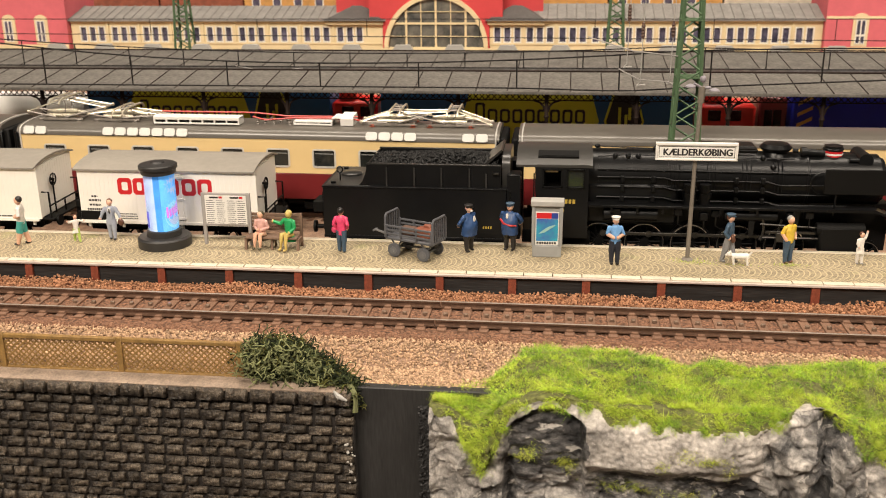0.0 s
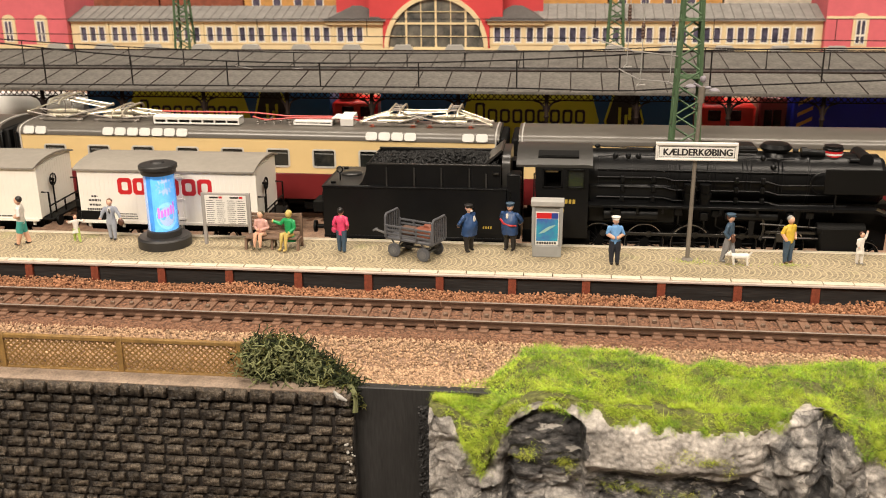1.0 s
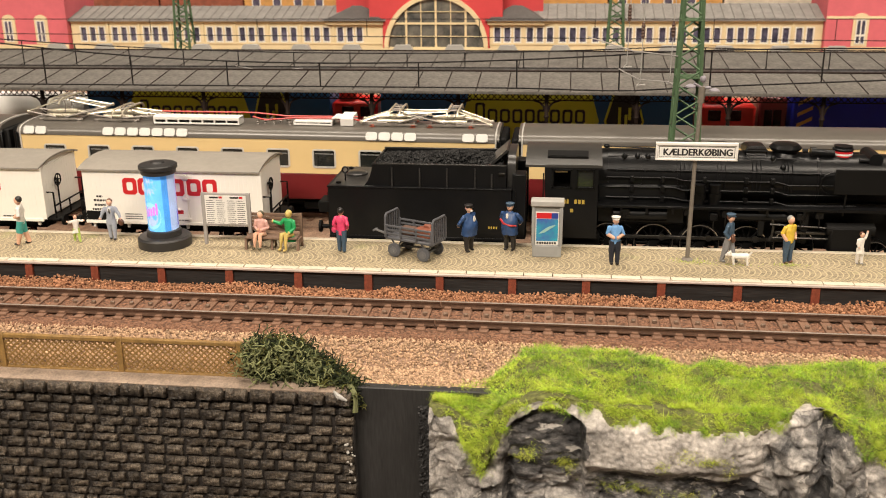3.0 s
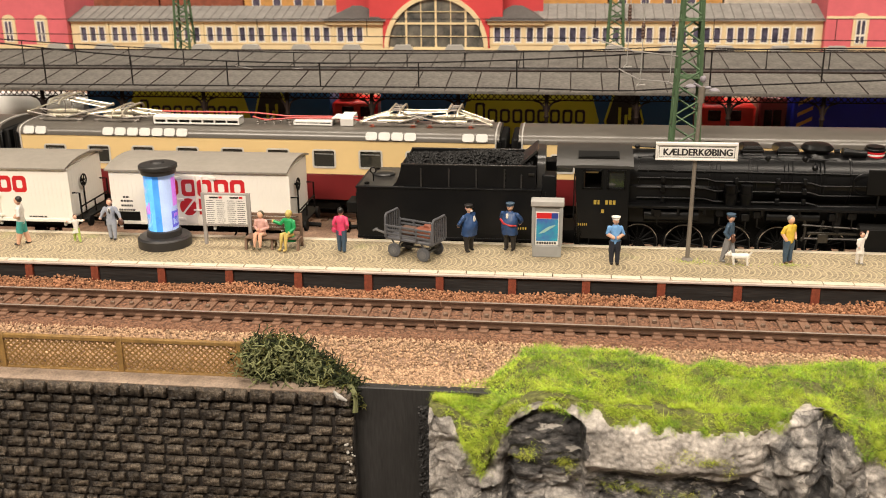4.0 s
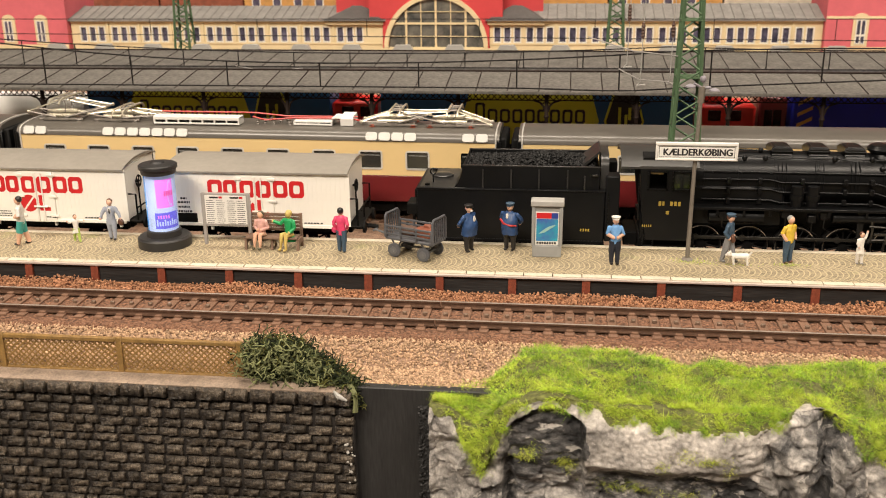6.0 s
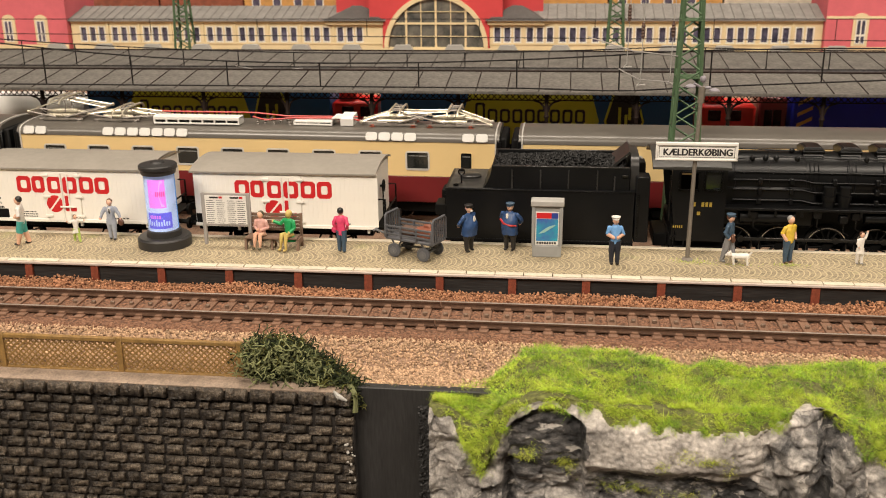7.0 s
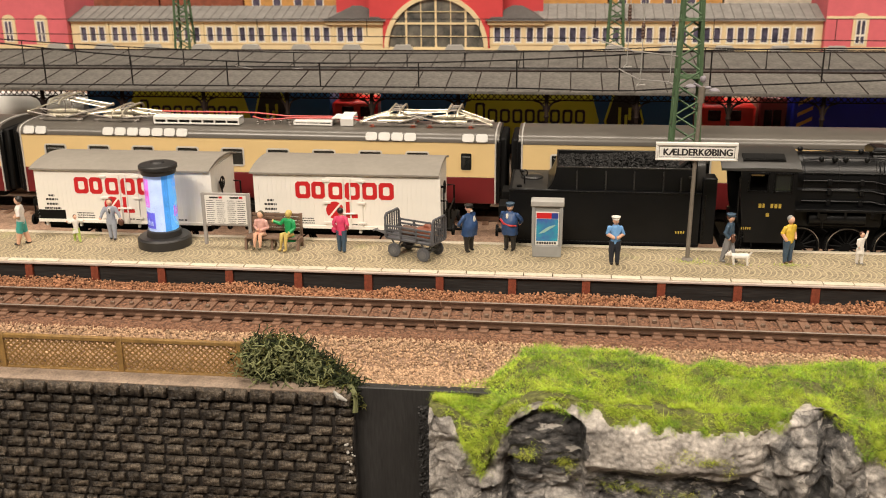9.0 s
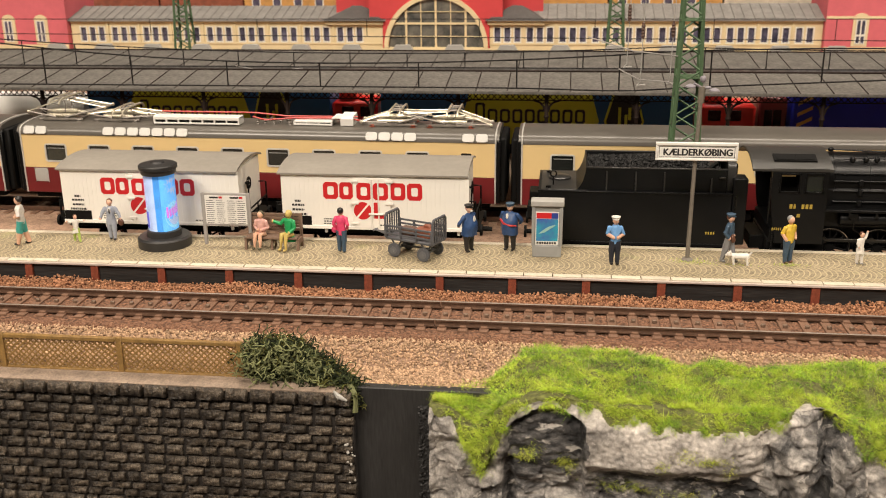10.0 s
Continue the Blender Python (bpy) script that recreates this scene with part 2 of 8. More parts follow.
def mesh_of(name, bm, mats, smooth=38, mm=True):
    me = bpy.data.meshes.new(name)
    if mm:
        bmesh.ops.scale(bm, vec=(MM, MM, MM), verts=bm.verts)
    bm.to_mesh(me)
    bm.free()
    for m in (mats if isinstance(mats, (list, tuple)) else [mats]):
        me.materials.append(M[m] if isinstance(m, str) else m)
    if smooth:
        me.shade_smooth()
        me.set_sharp_from_angle(angle=radians(smooth))
    return me


def part(name, bm, mats, parent=None, label="", at=None, smooth=38):
    """One mesh object from a bmesh in millimetres, under a thing or part."""
    ob = new(name, mesh_of(name, bm, mats, smooth))
    if parent is not None:
        ob.parent = parent
    if at:
        ob.location = Vector(at) * MM
    if label:
        ob["label"] = label
    return ob


def shared(name, me, parent, at, rot=0.0, scl=(1, 1, 1)):
    """Another object on a mesh that is already there."""
    ob = new(name, me)
    ob.parent = parent
    ob.location = Vector(at) * MM
    ob.rotation_euler = (0, 0, rot)
    ob.scale = scl
    return ob


def thing(name, x, y, z, label, category, group="", kind="", rz=0.0):
    ob = new(name)
    ob.empty_display_size = 0.005
    ob.matrix_basis = pose(x * MM, y * MM, z * MM, 0, 0, rz)
    return tagged(ob, label, category, group, kind)


def solid(name, bm, mats, label, category, group="", kind="", smooth=38, at=None):
    return tagged(part(name, bm, mats, None, "", at, smooth), label, category, group, kind)


NB = bmesh.new
RAIL_Z = -7.0      # rail tops of the station tracks behind the platform
TRACK_1, TRACK_2 = 88.0, 145.0

# ---- room and layout base ----
bm = NB(); box(bm, -3000, 3000, -2600, 3000, -930, -900)
solid("floor", bm, "floor_room", "dark worn floor of the exhibition room", "floor", kind="structure")
bm = NB(); box(bm, -3000, 3000, -2600, 3000, 1800, 1840)
solid("ceiling", bm, "wall_paint", "plain pale ceiling of the exhibition room", "ceiling", kind="structure")
for nm, q in (("wall_north", (-3000, 3000, 3000, 3060)), ("wall_south", (-3000, 3000, -2660, -2600)), ("wall_east", (3000, 3060, -2600, 3000)), ("wall_west", (-3060, -3000, -2600, 3000))):
    bm = NB(); box(bm, *q, -900, 1800)
    solid(nm, bm, "wall_paint", "plain pale painted wall of the exhibition room", "wall", kind="structure")
bm = NB()
box(bm, -900, 900, -38, 1100, -60, -10.5)
solid("ground", bm, "earth", "brown earth-coloured base of the model layout", "ground", kind="structure")
bm = NB(); box(bm, -880, 880, -20, 1080, -900, -60)
solid("layout_plinth", bm, "black_board", "plain dark boarded plinth under the model layout", "plinth", kind="structure")

# ---- front track with moulded roadbed ----
SLEEPER_PITCH, SLEEPER_0 = 7.0017, -192.09
bm = NB()
prism(bm, [(-21, -10.4), (-17.5, -3.6), (-15.5, -2.9), (15.5, -2.9), (17.5, -3.6), (21, -10.4)], "x", -420, 320)
track = solid("track", bm, "roadbed", "brown moulded model track with rusty rails", "track", kind="structure")
bm = NB(); box(bm, -1.55, 1.55, -11.8, 11.8, -3.2, -2.2, 0.18)
sleeper_mesh = mesh_of("sleeper", bm, "sleeper")
bm = NB(); box(bm, -0.75, 0.75, -0.55, 0.55, -2.3, -1.1, 0.2)
stud_mesh = mesh_of("contact_stud", bm, "stud")
bm = NB()
for s in (-1, 1):
    box(bm, -1.1, 1.1, s * 8 - 1.9, s * 8 + 1.9, -2.3, -1.55, 0.15)
chair_mesh = mesh_of("rail_chair", bm, "sleeper")
for i in range(-22, 66):
    x = SLEEPER_0 + SLEEPER_PITCH * i
    shared("sleeper", sleeper_mesh, track, (x, 0, 0))
    shared("rail_chair", chair_mesh, track, (x, 0, 0))
    shared("contact_stud", stud_mesh, track, (x, 0.6, 0))
JOINT = -40.5
for s in (-1, 1):
    for x0, x1 in ((-420, JOINT - 0.15), (JOINT + 0.15, 320)):
        bm = NB()
        yc = s * 8.25
        prism(bm, [(yc - 1.2, -2.2), (yc - 1.2, -1.8), (yc - 0.3, -1.5), (yc - 0.3, -0.75), (yc - 0.6, -0.55), (yc - 0.6, -0.06), (yc + 0.6, -0.06), (yc + 0.6, -0.55),
                   (yc + 0.3, -0.75), (yc + 0.3, -1.5), (yc + 1.2, -1.8), (yc + 1.2, -2.2)], "x", x0, x1)
        rail = part("rail", bm, "rail", track, "rusty brown steel rail", smooth=0)
        bm = NB(); box(bm, x0, x1, yc - 0.42, yc + 0.42, -0.06, 0.0)
        part("rail_head", bm, "rail_top", rail, "bare worn running surface")


# ---- loose gravel ----
def smooth_step(a, b, x):
    t = min(1.0, max(0.0, (x - a) / (b - a)))
    return t * t * (3 - 2 * t)


def stones(name, spots, mats, label, seed, size=(0.7, 1.3)):
    rnd = random.Random(seed)
    base = bmesh.new()
    bmesh.ops.create_icosphere(base, subdivisions=1, radius=1.0)
    bv, bf = [v.co.copy() for v in base.verts], [[v.index for v in f.verts] for f in base.faces]
    base.free()
    vs, fs = [], []
    for x, y, z in spots:
        k = len(vs)
        r = rnd.uniform(*size)
        rot = Euler((rnd.uniform(0, 6), rnd.uniform(0, 6), rnd.uniform(0, 6))).to_matrix()
        sc = Vector((rnd.uniform(0.7, 1.25), rnd.uniform(0.7, 1.25), rnd.uniform(0.6, 1.0))) * r
        for v in bv:
            w = rot @ Vector((v.x * sc.x, v.y * sc.y, v.z * sc.z)) * rnd.uniform(0.82, 1.15)
            vs.append(((x + w.x) * MM, (y + w.y) * MM, (z + w.z) * MM))
        fs += [[i + k for i in f] for f in bf]
    me = bpy.data.meshes.new(name)
    me.from_pydata(vs, [], fs)
    me.materials.append(M[mats])
    return tagged(new(name, me), label, "gravel", kind="stuff")


def gravel_height(y):
    return -10.3 + 6.3 * smooth_step(-27, -17.3, y)


rnd = random.Random(4)
spots = []
for _ in range(2600):
    u = rnd.uniform(0, 1)
    spots.append((rnd.uniform(-262, 136), -21.0 + 9.0 * u, -10.4 + 7.3 * min(1.0, u * 2.2)))
for k in range(3):
    for _ in range(3600):
        x, y = rnd.uniform(-262, 136), (rnd.uniform(-7.0, 7.0), rnd.uniform(-21.0, -15.2), rnd.uniform(9.6, 17.5))[k]
        spots.append((x, y, -3.1 if abs(y) < 15.5 else -2.9 - (abs(y) - 15.5) * (0.35 if abs(y) < 17.5 else 0.55) - max(0, abs(y) - 17.5) * 1.4))
stones("roadbed_pebbles", spots, "pebbles", "brown moulded pebbles of the track bed", 3, (0.38, 0.62))
spots = []
for _ in range(34000):
    x, u = rnd.uniform(-235, 135), rnd.random()
    y = -39.5 + u * 23.5
    spots.append((x, y, gravel_height(y) + rnd.uniform(0, 0.6)))
bed = [(-39.5 + k, gravel_height(-39.5 + k) - 0.25) for k in range(23)]
bm = NB(); prism(bm, [(-39.5, -10.8)] + bed + [(-17.5, -10.8)], "x", -235, 135)
solid("gravel_bed", bm, M["earth"], "light brown earth under the loose gravel", "ground", kind="structure")
stones("gravel", spots, "gravel", "light brown loose gravel beside the track", 1, (0.26, 0.58))
spots = []
for _ in range(15000):
    x, u = rnd.uniform(-260, 135), rnd.random()
    pile = 2.2 + 1.6 * noise.noise(Vector((x * 0.03, 3.1, 0))) + 1.3 * noise.noise(Vector((x * 0.11, 7.7, 0)))
    y = 18 + u * 12.5
    spots.append((x, y, -9.2 + pile * max(0.12, u) ** 0.8 + 2.2 * u + rnd.uniform(-0.3, 0.7)))
bm = NB(); prism(bm, [(18, -10.4), (31.6, -10.4), (31.6, -5.6), (26, -7.6)], "x", -262, 136)
solid("gravel_base", bm, M["earth_red"], "reddish earth under the heaped gravel", "ground", kind="structure")
stones("gravel_bank", spots, "gravel_red", "reddish brown gravel heaped against the platform", 2, (0.26, 0.58))

# ---- platform ----
PZ, PF, PB = 2.0, 31.0, 69.5
def cobble_material():
    m = mat("cobbles", (0.285, 0.228, 0.148), 0.75, scale=220, var=0.25, bump=0.0, fine=0.15)
    nt = m.node_tree
    n, l = nt.nodes, nt.links
    def math_node(op, a, b=None, c=None):
        k = n.new("ShaderNodeMath")
        k.operation = op
        for i, v in enumerate((a, b, c)):
            if v is None:
                continue
            if isinstance(v, (int, float)):
                k.inputs[i].default_value = v
            else:
                l.new(v, k.inputs[i])
        return k.outputs[0]
    tc, sep = n.new("ShaderNodeTexCoord"), n.new("ShaderNodeSeparateXYZ")
    wob = n.new("ShaderNodeTexNoise")
    wob.inputs["Scale"].default_value = 300
    l.new(tc.outputs["Object"], wob.inputs["Vector"])
    mix = n.new("ShaderNodeVectorMath")
    mix.operation = "MULTIPLY_ADD"
    mix.inputs[1].default_value = (0.0009, 0.0009, 0)
    l.new(wob.outputs["Color"], mix.inputs[0]), l.new(tc.outputs["Object"], mix.inputs[2])
    l.new(mix.outputs[0], sep.inputs[0])
    W = 0.0128
    x = math_node("DIVIDE", sep.outputs[1], W)
    y = math_node("DIVIDE", sep.outputs[0], W)
    fx = math_node("SUBTRACT", math_node("FRACT", x), 0.5)          # across one fan, -0.5 to 0.5
    arc = math_node("SQRT", math_node("SUBTRACT", 0.4, math_node("MULTIPLY", fx, fx)))
    row = math_node("MULTIPLY", math_node("SUBTRACT", y, arc), 6.6)   # rows of stones along arcs
    fr = math_node("ABSOLUTE", math_node("SUBTRACT", math_node("FRACT", row), 0.5))
    j1 = math_node("MULTIPLY", math_node("GREATER_THAN", fr, 0.39), 0.85)
    stag = math_node("MULTIPLY", math_node("FLOOR", row), 0.37)
    col = math_node("ADD", math_node("MULTIPLY", math_node("ARCSINE", math_node("MULTIPLY", fx, 1.45)), 6.4), stag)
    fc = math_node("ABSOLUTE", math_node("SUBTRACT", math_node("FRACT", col), 0.5))
    j2 = math_node("MULTIPLY", math_node("GREATER_THAN", fc, 0.39), 0.75)
    joint = math_node("MAXIMUM", j1, j2)
    b = n["Principled BSDF"]
    old = b.inputs["Base Color"].links[0].from_socket
    mx = n.new("ShaderNodeMix")
    mx.data_type = "RGBA"
    cell = n.new("ShaderNodeCombineXYZ")
    l.new(math_node("FLOOR", row), cell.inputs[0]), l.new(math_node("FLOOR", col), cell.inputs[1]), l.new(math_node("FLOOR", x), cell.inputs[2])
    wn, tone, vm = n.new("ShaderNodeTexWhiteNoise"), n.new("ShaderNodeMapRange"), n.new("ShaderNodeVectorMath")
    tone.inputs["To Min"].default_value, tone.inputs["To Max"].default_value = 0.72, 1.22
    vm.operation = "SCALE"
    l.new(cell.outputs[0], wn.inputs["Vector"]), l.new(wn.outputs["Value"], tone.inputs["Value"])
    l.new(old, vm.inputs[0]), l.new(tone.outputs[0], vm.inputs["Scale"])
    l.new(joint, mx.inputs[0]), l.new(vm.outputs[0], mx.inputs[6])
    mx.inputs[7].default_value = (0.5, 0.42, 0.26, 1)
    moss, mm_ = n.new("ShaderNodeTexNoise"), n.new("ShaderNodeMapRange")
    moss.inputs["Scale"].default_value, moss.inputs["Detail"].default_value = 55, 4
    l.new(tc.outputs["Object"], moss.inputs["Vector"])
    mm_.inputs["From Min"].default_value, mm_.inputs["From Max"].default_value = 0.64, 0.75
    mm_.inputs["To Max"].default_value = 0.55
    l.new(moss.outputs["Fac"], mm_.inputs["Value"])
    mo = n.new("ShaderNodeMix")
    mo.data_type = "RGBA"
    l.new(mm_.outputs[0], mo.inputs[0]), l.new(mx.outputs[2], mo.inputs[6])
    mo.inputs[7].default_value = (0.33, 0.34, 0.13, 1)
    l.new(mo.outputs[2], b.inputs["Base Color"])
    bp = n.new("ShaderNodeBump")
    bp.inputs["Strength"].default_value, bp.inputs["Distance"].default_value = 0.35, 0.0003
    l.new(math_node("SUBTRACT", 1.0, joint), bp.inputs["Height"]), l.new(bp.outputs[0], b.inputs["Normal"])
    return m


M["cobbles"] = cobble_material()
bm = NB(); box(bm, -420, 320, PF + 3.7, PB - 2.6, -10, PZ)
platform = solid("platform", bm, "cobbles", "cobbled station platform paved in fan pattern", "platform", kind="structure")
bm = NB(); box(bm, -420, 320, PF + 1.2, PF + 3.6, -10, PZ - 1.0)
part("side_wall", bm, "side_black", platform, "black planked platform edge wall")
bm = NB(); box(bm, -420, 320, PB - 2.5, PB, -10, PZ + 0.25, 0.2)
part("back_kerb", bm, "kerb", platform, "pale kerb along the far platform edge")
bm = NB(); box(bm, -420, 320, PF - 0.15, PF + 1.15, PZ - 1.15, PZ - 0.3, 0.15)
part("edge_strip", bm, "edge_plastic", platform, "smooth pinkish grey plastic edge strip")
bm = NB(); box(bm, -5.12, 5.12, 0.6, 3.6, -0.95, 0.12, 0.1)
kerb_mesh = mesh_of("kerb_stone", bm, "kerb")
for i in range(-38, 30):
    shared("kerb_stone", kerb_mesh, platform, (10.6 * i + 3, PF + (i * 37 % 7 - 3) * 0.03, PZ + (i * 53 % 5 - 2) * 0.03))
bm = NB()
prism(bm, [(-1.3, -12.5), (-0.4, 0.3), (1.4, 0.3), (1.4, -12.5)], "x", -1.45, 1.45)
post_mesh = mesh_of("edge_post", bm, "rust")
bm = NB(); box(bm, -1.4, 1.4, -0.55, 0.6, 0.05, 0.42, 0.08)
cap_mesh = mesh_of("post_cap", bm, "kerb")
for i in range(-6, 9):
    post = shared("edge_post", post_mesh, platform, (-43.9 + 26.9 * i, PF + 0.8, PZ - 1.45))
    shared("post_cap", cap_mesh, post, (0, 0, 0))

# ---- station tracks behind the platform ----
def back_track(y):
    bm = NB(); prism(bm, [(-19, -10.45), (-16, -9.6), (16, -9.6), (19, -10.45)], "x", -500, 340)
    tr = solid("track", bm, "earth", "brown ballasted station track", "track", kind="structure", at=(0, y, 0))
    bm = NB(); box(bm, -1.4, 1.4, -14, 14, -9.7, -9.0, 0.12)
    me = mesh_of("sleeper", bm, "sleeper")
    for i in range(-42, 48):
        shared("sleeper", me, tr, (7 * i, 0, 0))
    for s in (-1, 1):
        bm = NB(); box(bm, -500, 340, s * 8.25 - 0.55, s * 8.25 + 0.55, -9.0, RAIL_Z, 0.1)
        part("rail", bm, "rail", tr, "steel rail")
for y in (TRACK_1, TRACK_2):
    back_track(y)

# ---- black front board of the layout ----
bm = NB(); box(bm, -420, 400, -41.5, -38.2, -130, -9.4, 0.3)
solid("front_board", bm, "black_board", "black painted front board of the layout", "board", kind="structure")

# ---- retaining wall ----
WF, WX = -45.5, -61.5
bm = NB(); box(bm, -300, WX + 0.3, WF + 1.0, -41.7, -130, -11.0)
wall = solid("retaining_wall", bm, "mortar", "dark rough stone retaining wall below the track", "wall", kind="structure")
bm = NB()
prism(bm, [(WF + 0.6, -11.0), (WF + 0.4, -9.8), (-41, -9.2), (-36, -9.2), (-36, -10.4), (-41, -11)], "x", -300, WX - 1.5)
part("coping", bm, "cap_grey", wall, "weathered grey-brown wall top")


def rough_stone(w, h, d, seed):
    rr = random.Random(seed)
    bm = NB()
    nx, nz = 8, 4
    g = {}
    for i in range(nx + 1):
        for k in range(nz + 1):
            edge = min(i, nx - i, k, nz - k, 1)
            u = (0.0, 0.05, 0.2, 0.35, 0.5, 0.65, 0.8, 0.95, 1.0)[i]
            v = (0.0, 0.12, 0.5, 0.88, 1.0)[k]
            y = -d * (0.05 + 0.95 * min(1.0, edge * 1.0)) + rr.uniform(-0.3, 0.3) * (1 if edge > 0 else 0.3)
            g[i, k] = bm.verts.new(((u - 0.5) * w + rr.uniform(-0.2, 0.2), y, (v - 0.5) * h + rr.uniform(-0.16, 0.16)))
    for i in range(nx):
        for k in range(nz):
            bm.faces.new((g[i, k], g[i + 1, k], g[i + 1, k + 1], g[i, k + 1]))
    rim = [g[i, 0] for i in range(nx + 1)] + [g[nx, k] for k in range(1, nz + 1)] + [g[i, nz] for i in range(nx - 1, -1, -1)] + [g[0, k] for k in range(nz - 1, 0, -1)]
    back = [bm.verts.new((v.co.x, 0.9, v.co.z)) for v in rim]
    for i in range(len(rim)):
        j = (i + 1) % len(rim)
        bm.faces.new((rim[j], rim[i], back[i], back[j]))
    return mesh_of("stone", bm, "stone_wall", smooth=75)


stone_w = (7.2, 6.5, 5.9, 5.0, 3.4, 7.7, 5.4, 4.2)
stone_h = (2.0, 2.5, 3.1)
stone_kinds = [[rough_stone(w, h, 1.15, 8 * q + s) for s, w in enumerate(stone_w)] for q, h in enumerate(stone_h)]
cap_kinds = [rough_stone(w, 4.0, 1.9, 20 + s) for s, w in enumerate((8.6, 7.9, 7.2))]
rnd = random.Random(11)
x = WX
while x > -200:
    k = rnd.randrange(3)
    w = (8.6, 7.9, 7.2)[k]
    shared("cap_stone", cap_kinds[k], wall, (x - w / 2, WF + 0.9, -12.0 + rnd.uniform(-0.15, 0.15)))
    x -= w + 0.55
stone_count = 0
course = -14.4
while course > -58:
    q = rnd.choices((0, 1, 2), (3, 5, 3))[0]
    course -= stone_h[q] / 2 + 0.35
    x = WX + rnd.uniform(-0.4, 0.6)
    while x > -184:
        k = rnd.randrange(8)
        w = stone_w[k]
        ob = shared("stone", stone_kinds[q][k], wall, (x - w / 2, WF + 1.0 + rnd.uniform(-0.3, 0.35), course + rnd.uniform(-0.2, 0.2)))
        ob.rotation_euler = (rnd.uniform(-0.06, 0.06), rnd.uniform(-0.02, 0.02), rnd.uniform(-0.05, 0.05))
        x -= w + rnd.uniform(0.6, 1.1)
        stone_count += 1
    course -= stone_h[q] / 2 + 0.35
spots = [(rnd.uniform(-41.5, -36.8), -41.7, z) for z in [rnd.uniform(-47, -15) for _ in range(420)]]
stones("plaster_bits", spots, "black_board", "rough black plaster lumps on the front board", 12, (0.3, 0.8))
tagged(bpy.data.objects["plaster_bits"], category="plaster")
spots = [(WX + rnd.uniform(-2.0, 0.4), WF - 0.3 + rnd.uniform(-0.3, 0.3), rnd.choice((-27, -29, -30.5, -33, -36, -40)) + rnd.uniform(-1.2, 1.2)) for _ in range(16)]
stones("paint_chips", spots, "chip_white", "white plaster chips at the wall corner", 13, (0.25, 0.7))
tagged(bpy.data.objects["paint_chips"], category="plaster")

# ---- beer vans, tender and locomotive ----
SHIFT = [(0.0, 0.0), (2.6, 0.0), (2.8, 0.5), (3.0, 2.2), (3.4, 6.9), (3.8, 11.8), (4.0, 14.0), (4.5, 20.4), (5.0, 26.9), (5.5, 33.1), (6.25, 42.0), (7.0, 50.6), (7.5, 57.2), (8.0, 63.5),
         (8.5, 70.2), (9.0, 76.2), (9.5, 82.9), (10.0, 87.8)]
rolling = []          # (thing, x at the start)
wheels = []           # (wheel, centre in its thing, radius, phase)
rods = []             # (rod, crank radius, wheel radius, place)


def wheel_meshes(r, spokes, crank=False):
    """Tyre, one spoke and the hub of a spoked wheel that turns about y."""
    bm = NB()
    n = 32
    prof = [(-0.5, 0.86 * r), (-1.3, 0.88 * r), (-1.3, 0.95 * r), (-1.2, r), (1.3, r), (1.3, r + 0.6), (2.0, r + 0.6), (2.0, 0.86 * r)]
    rings = [[bm.verts.new((q * math.cos(2 * math.pi * k / n), y, q * math.sin(2 * math.pi * k / n))) for k in range(n)] for y, q in prof]
    for i in range(len(prof)):
        j = (i + 1) % len(prof)
        for k in range(n):
            m_ = (k + 1) % n
            bm.faces.new((rings[i][k], rings[i][m_], rings[j][m_], rings[j][k])).material_index = 1 if i in (2, 3) else 0
    tyre_ = mesh_of("wheel", bm, ["black_matt", "rim_steel"])
    bm = NB(); tube(bm, [(0, -0.6, 0), (r * 0.9, -0.6, 0)], [0.45, 0.32], 6)
    spoke = mesh_of("spoke", bm, "black_matt")
    bm = NB(); tube(bm, [(0, -1.5, 0), (0, 0.5, 0)], r * 0.22, 14)
    hub = mesh_of("hub", bm, "black_matt")
    pin = None
    if crank:
        bm = NB(); prism(bm, [(-r * 0.2, -0.6), (r * 0.2, -0.6), (1.1, 4.2), (0.7, 5.0), (-0.7, 5.0), (-1.1, 4.2)], "y", -1.7, -0.7)
        pin = mesh_of("crank", bm, "black_matt")
    return tyre_, spoke, hub, spokes, pin


def dress_wheel(ob, kit):
    """Hub, spokes and crank under a wheel."""
    for k in range(kit[3]):
        sp = new("spoke", kit[1])
        sp.parent, sp.rotation_euler = ob, (0, 2 * math.pi * k / kit[3], 0)
    new("hub", kit[2]).parent = ob
    if kit[4]:
        new("crank", kit[4]).parent = ob


small_wheel = wheel_meshes(5.4, 9)
drive_wheel = wheel_meshes(7.9, 14, True)


def add_wheel(kit, th, u, r, phase=0.0, y=-8.0):
    ob = new("wheel", kit[0])
    ob.parent = th
    dress_wheel(ob, kit)
    wheels.append((ob, (u, y, r), r, phase))
    return ob


def arc_roof(hw, eave, top, n=10, thick=0.7):
    """Cross-section of a barrel roof, in (y, z)."""
    up = [(-hw + 2 * hw * i / n, eave + (top - eave) * (1 - abs(2 * i / n - 1) ** 2.2)) for i in range(n + 1)]
    return up + [(y, z - thick) for y, z in reversed(up)]


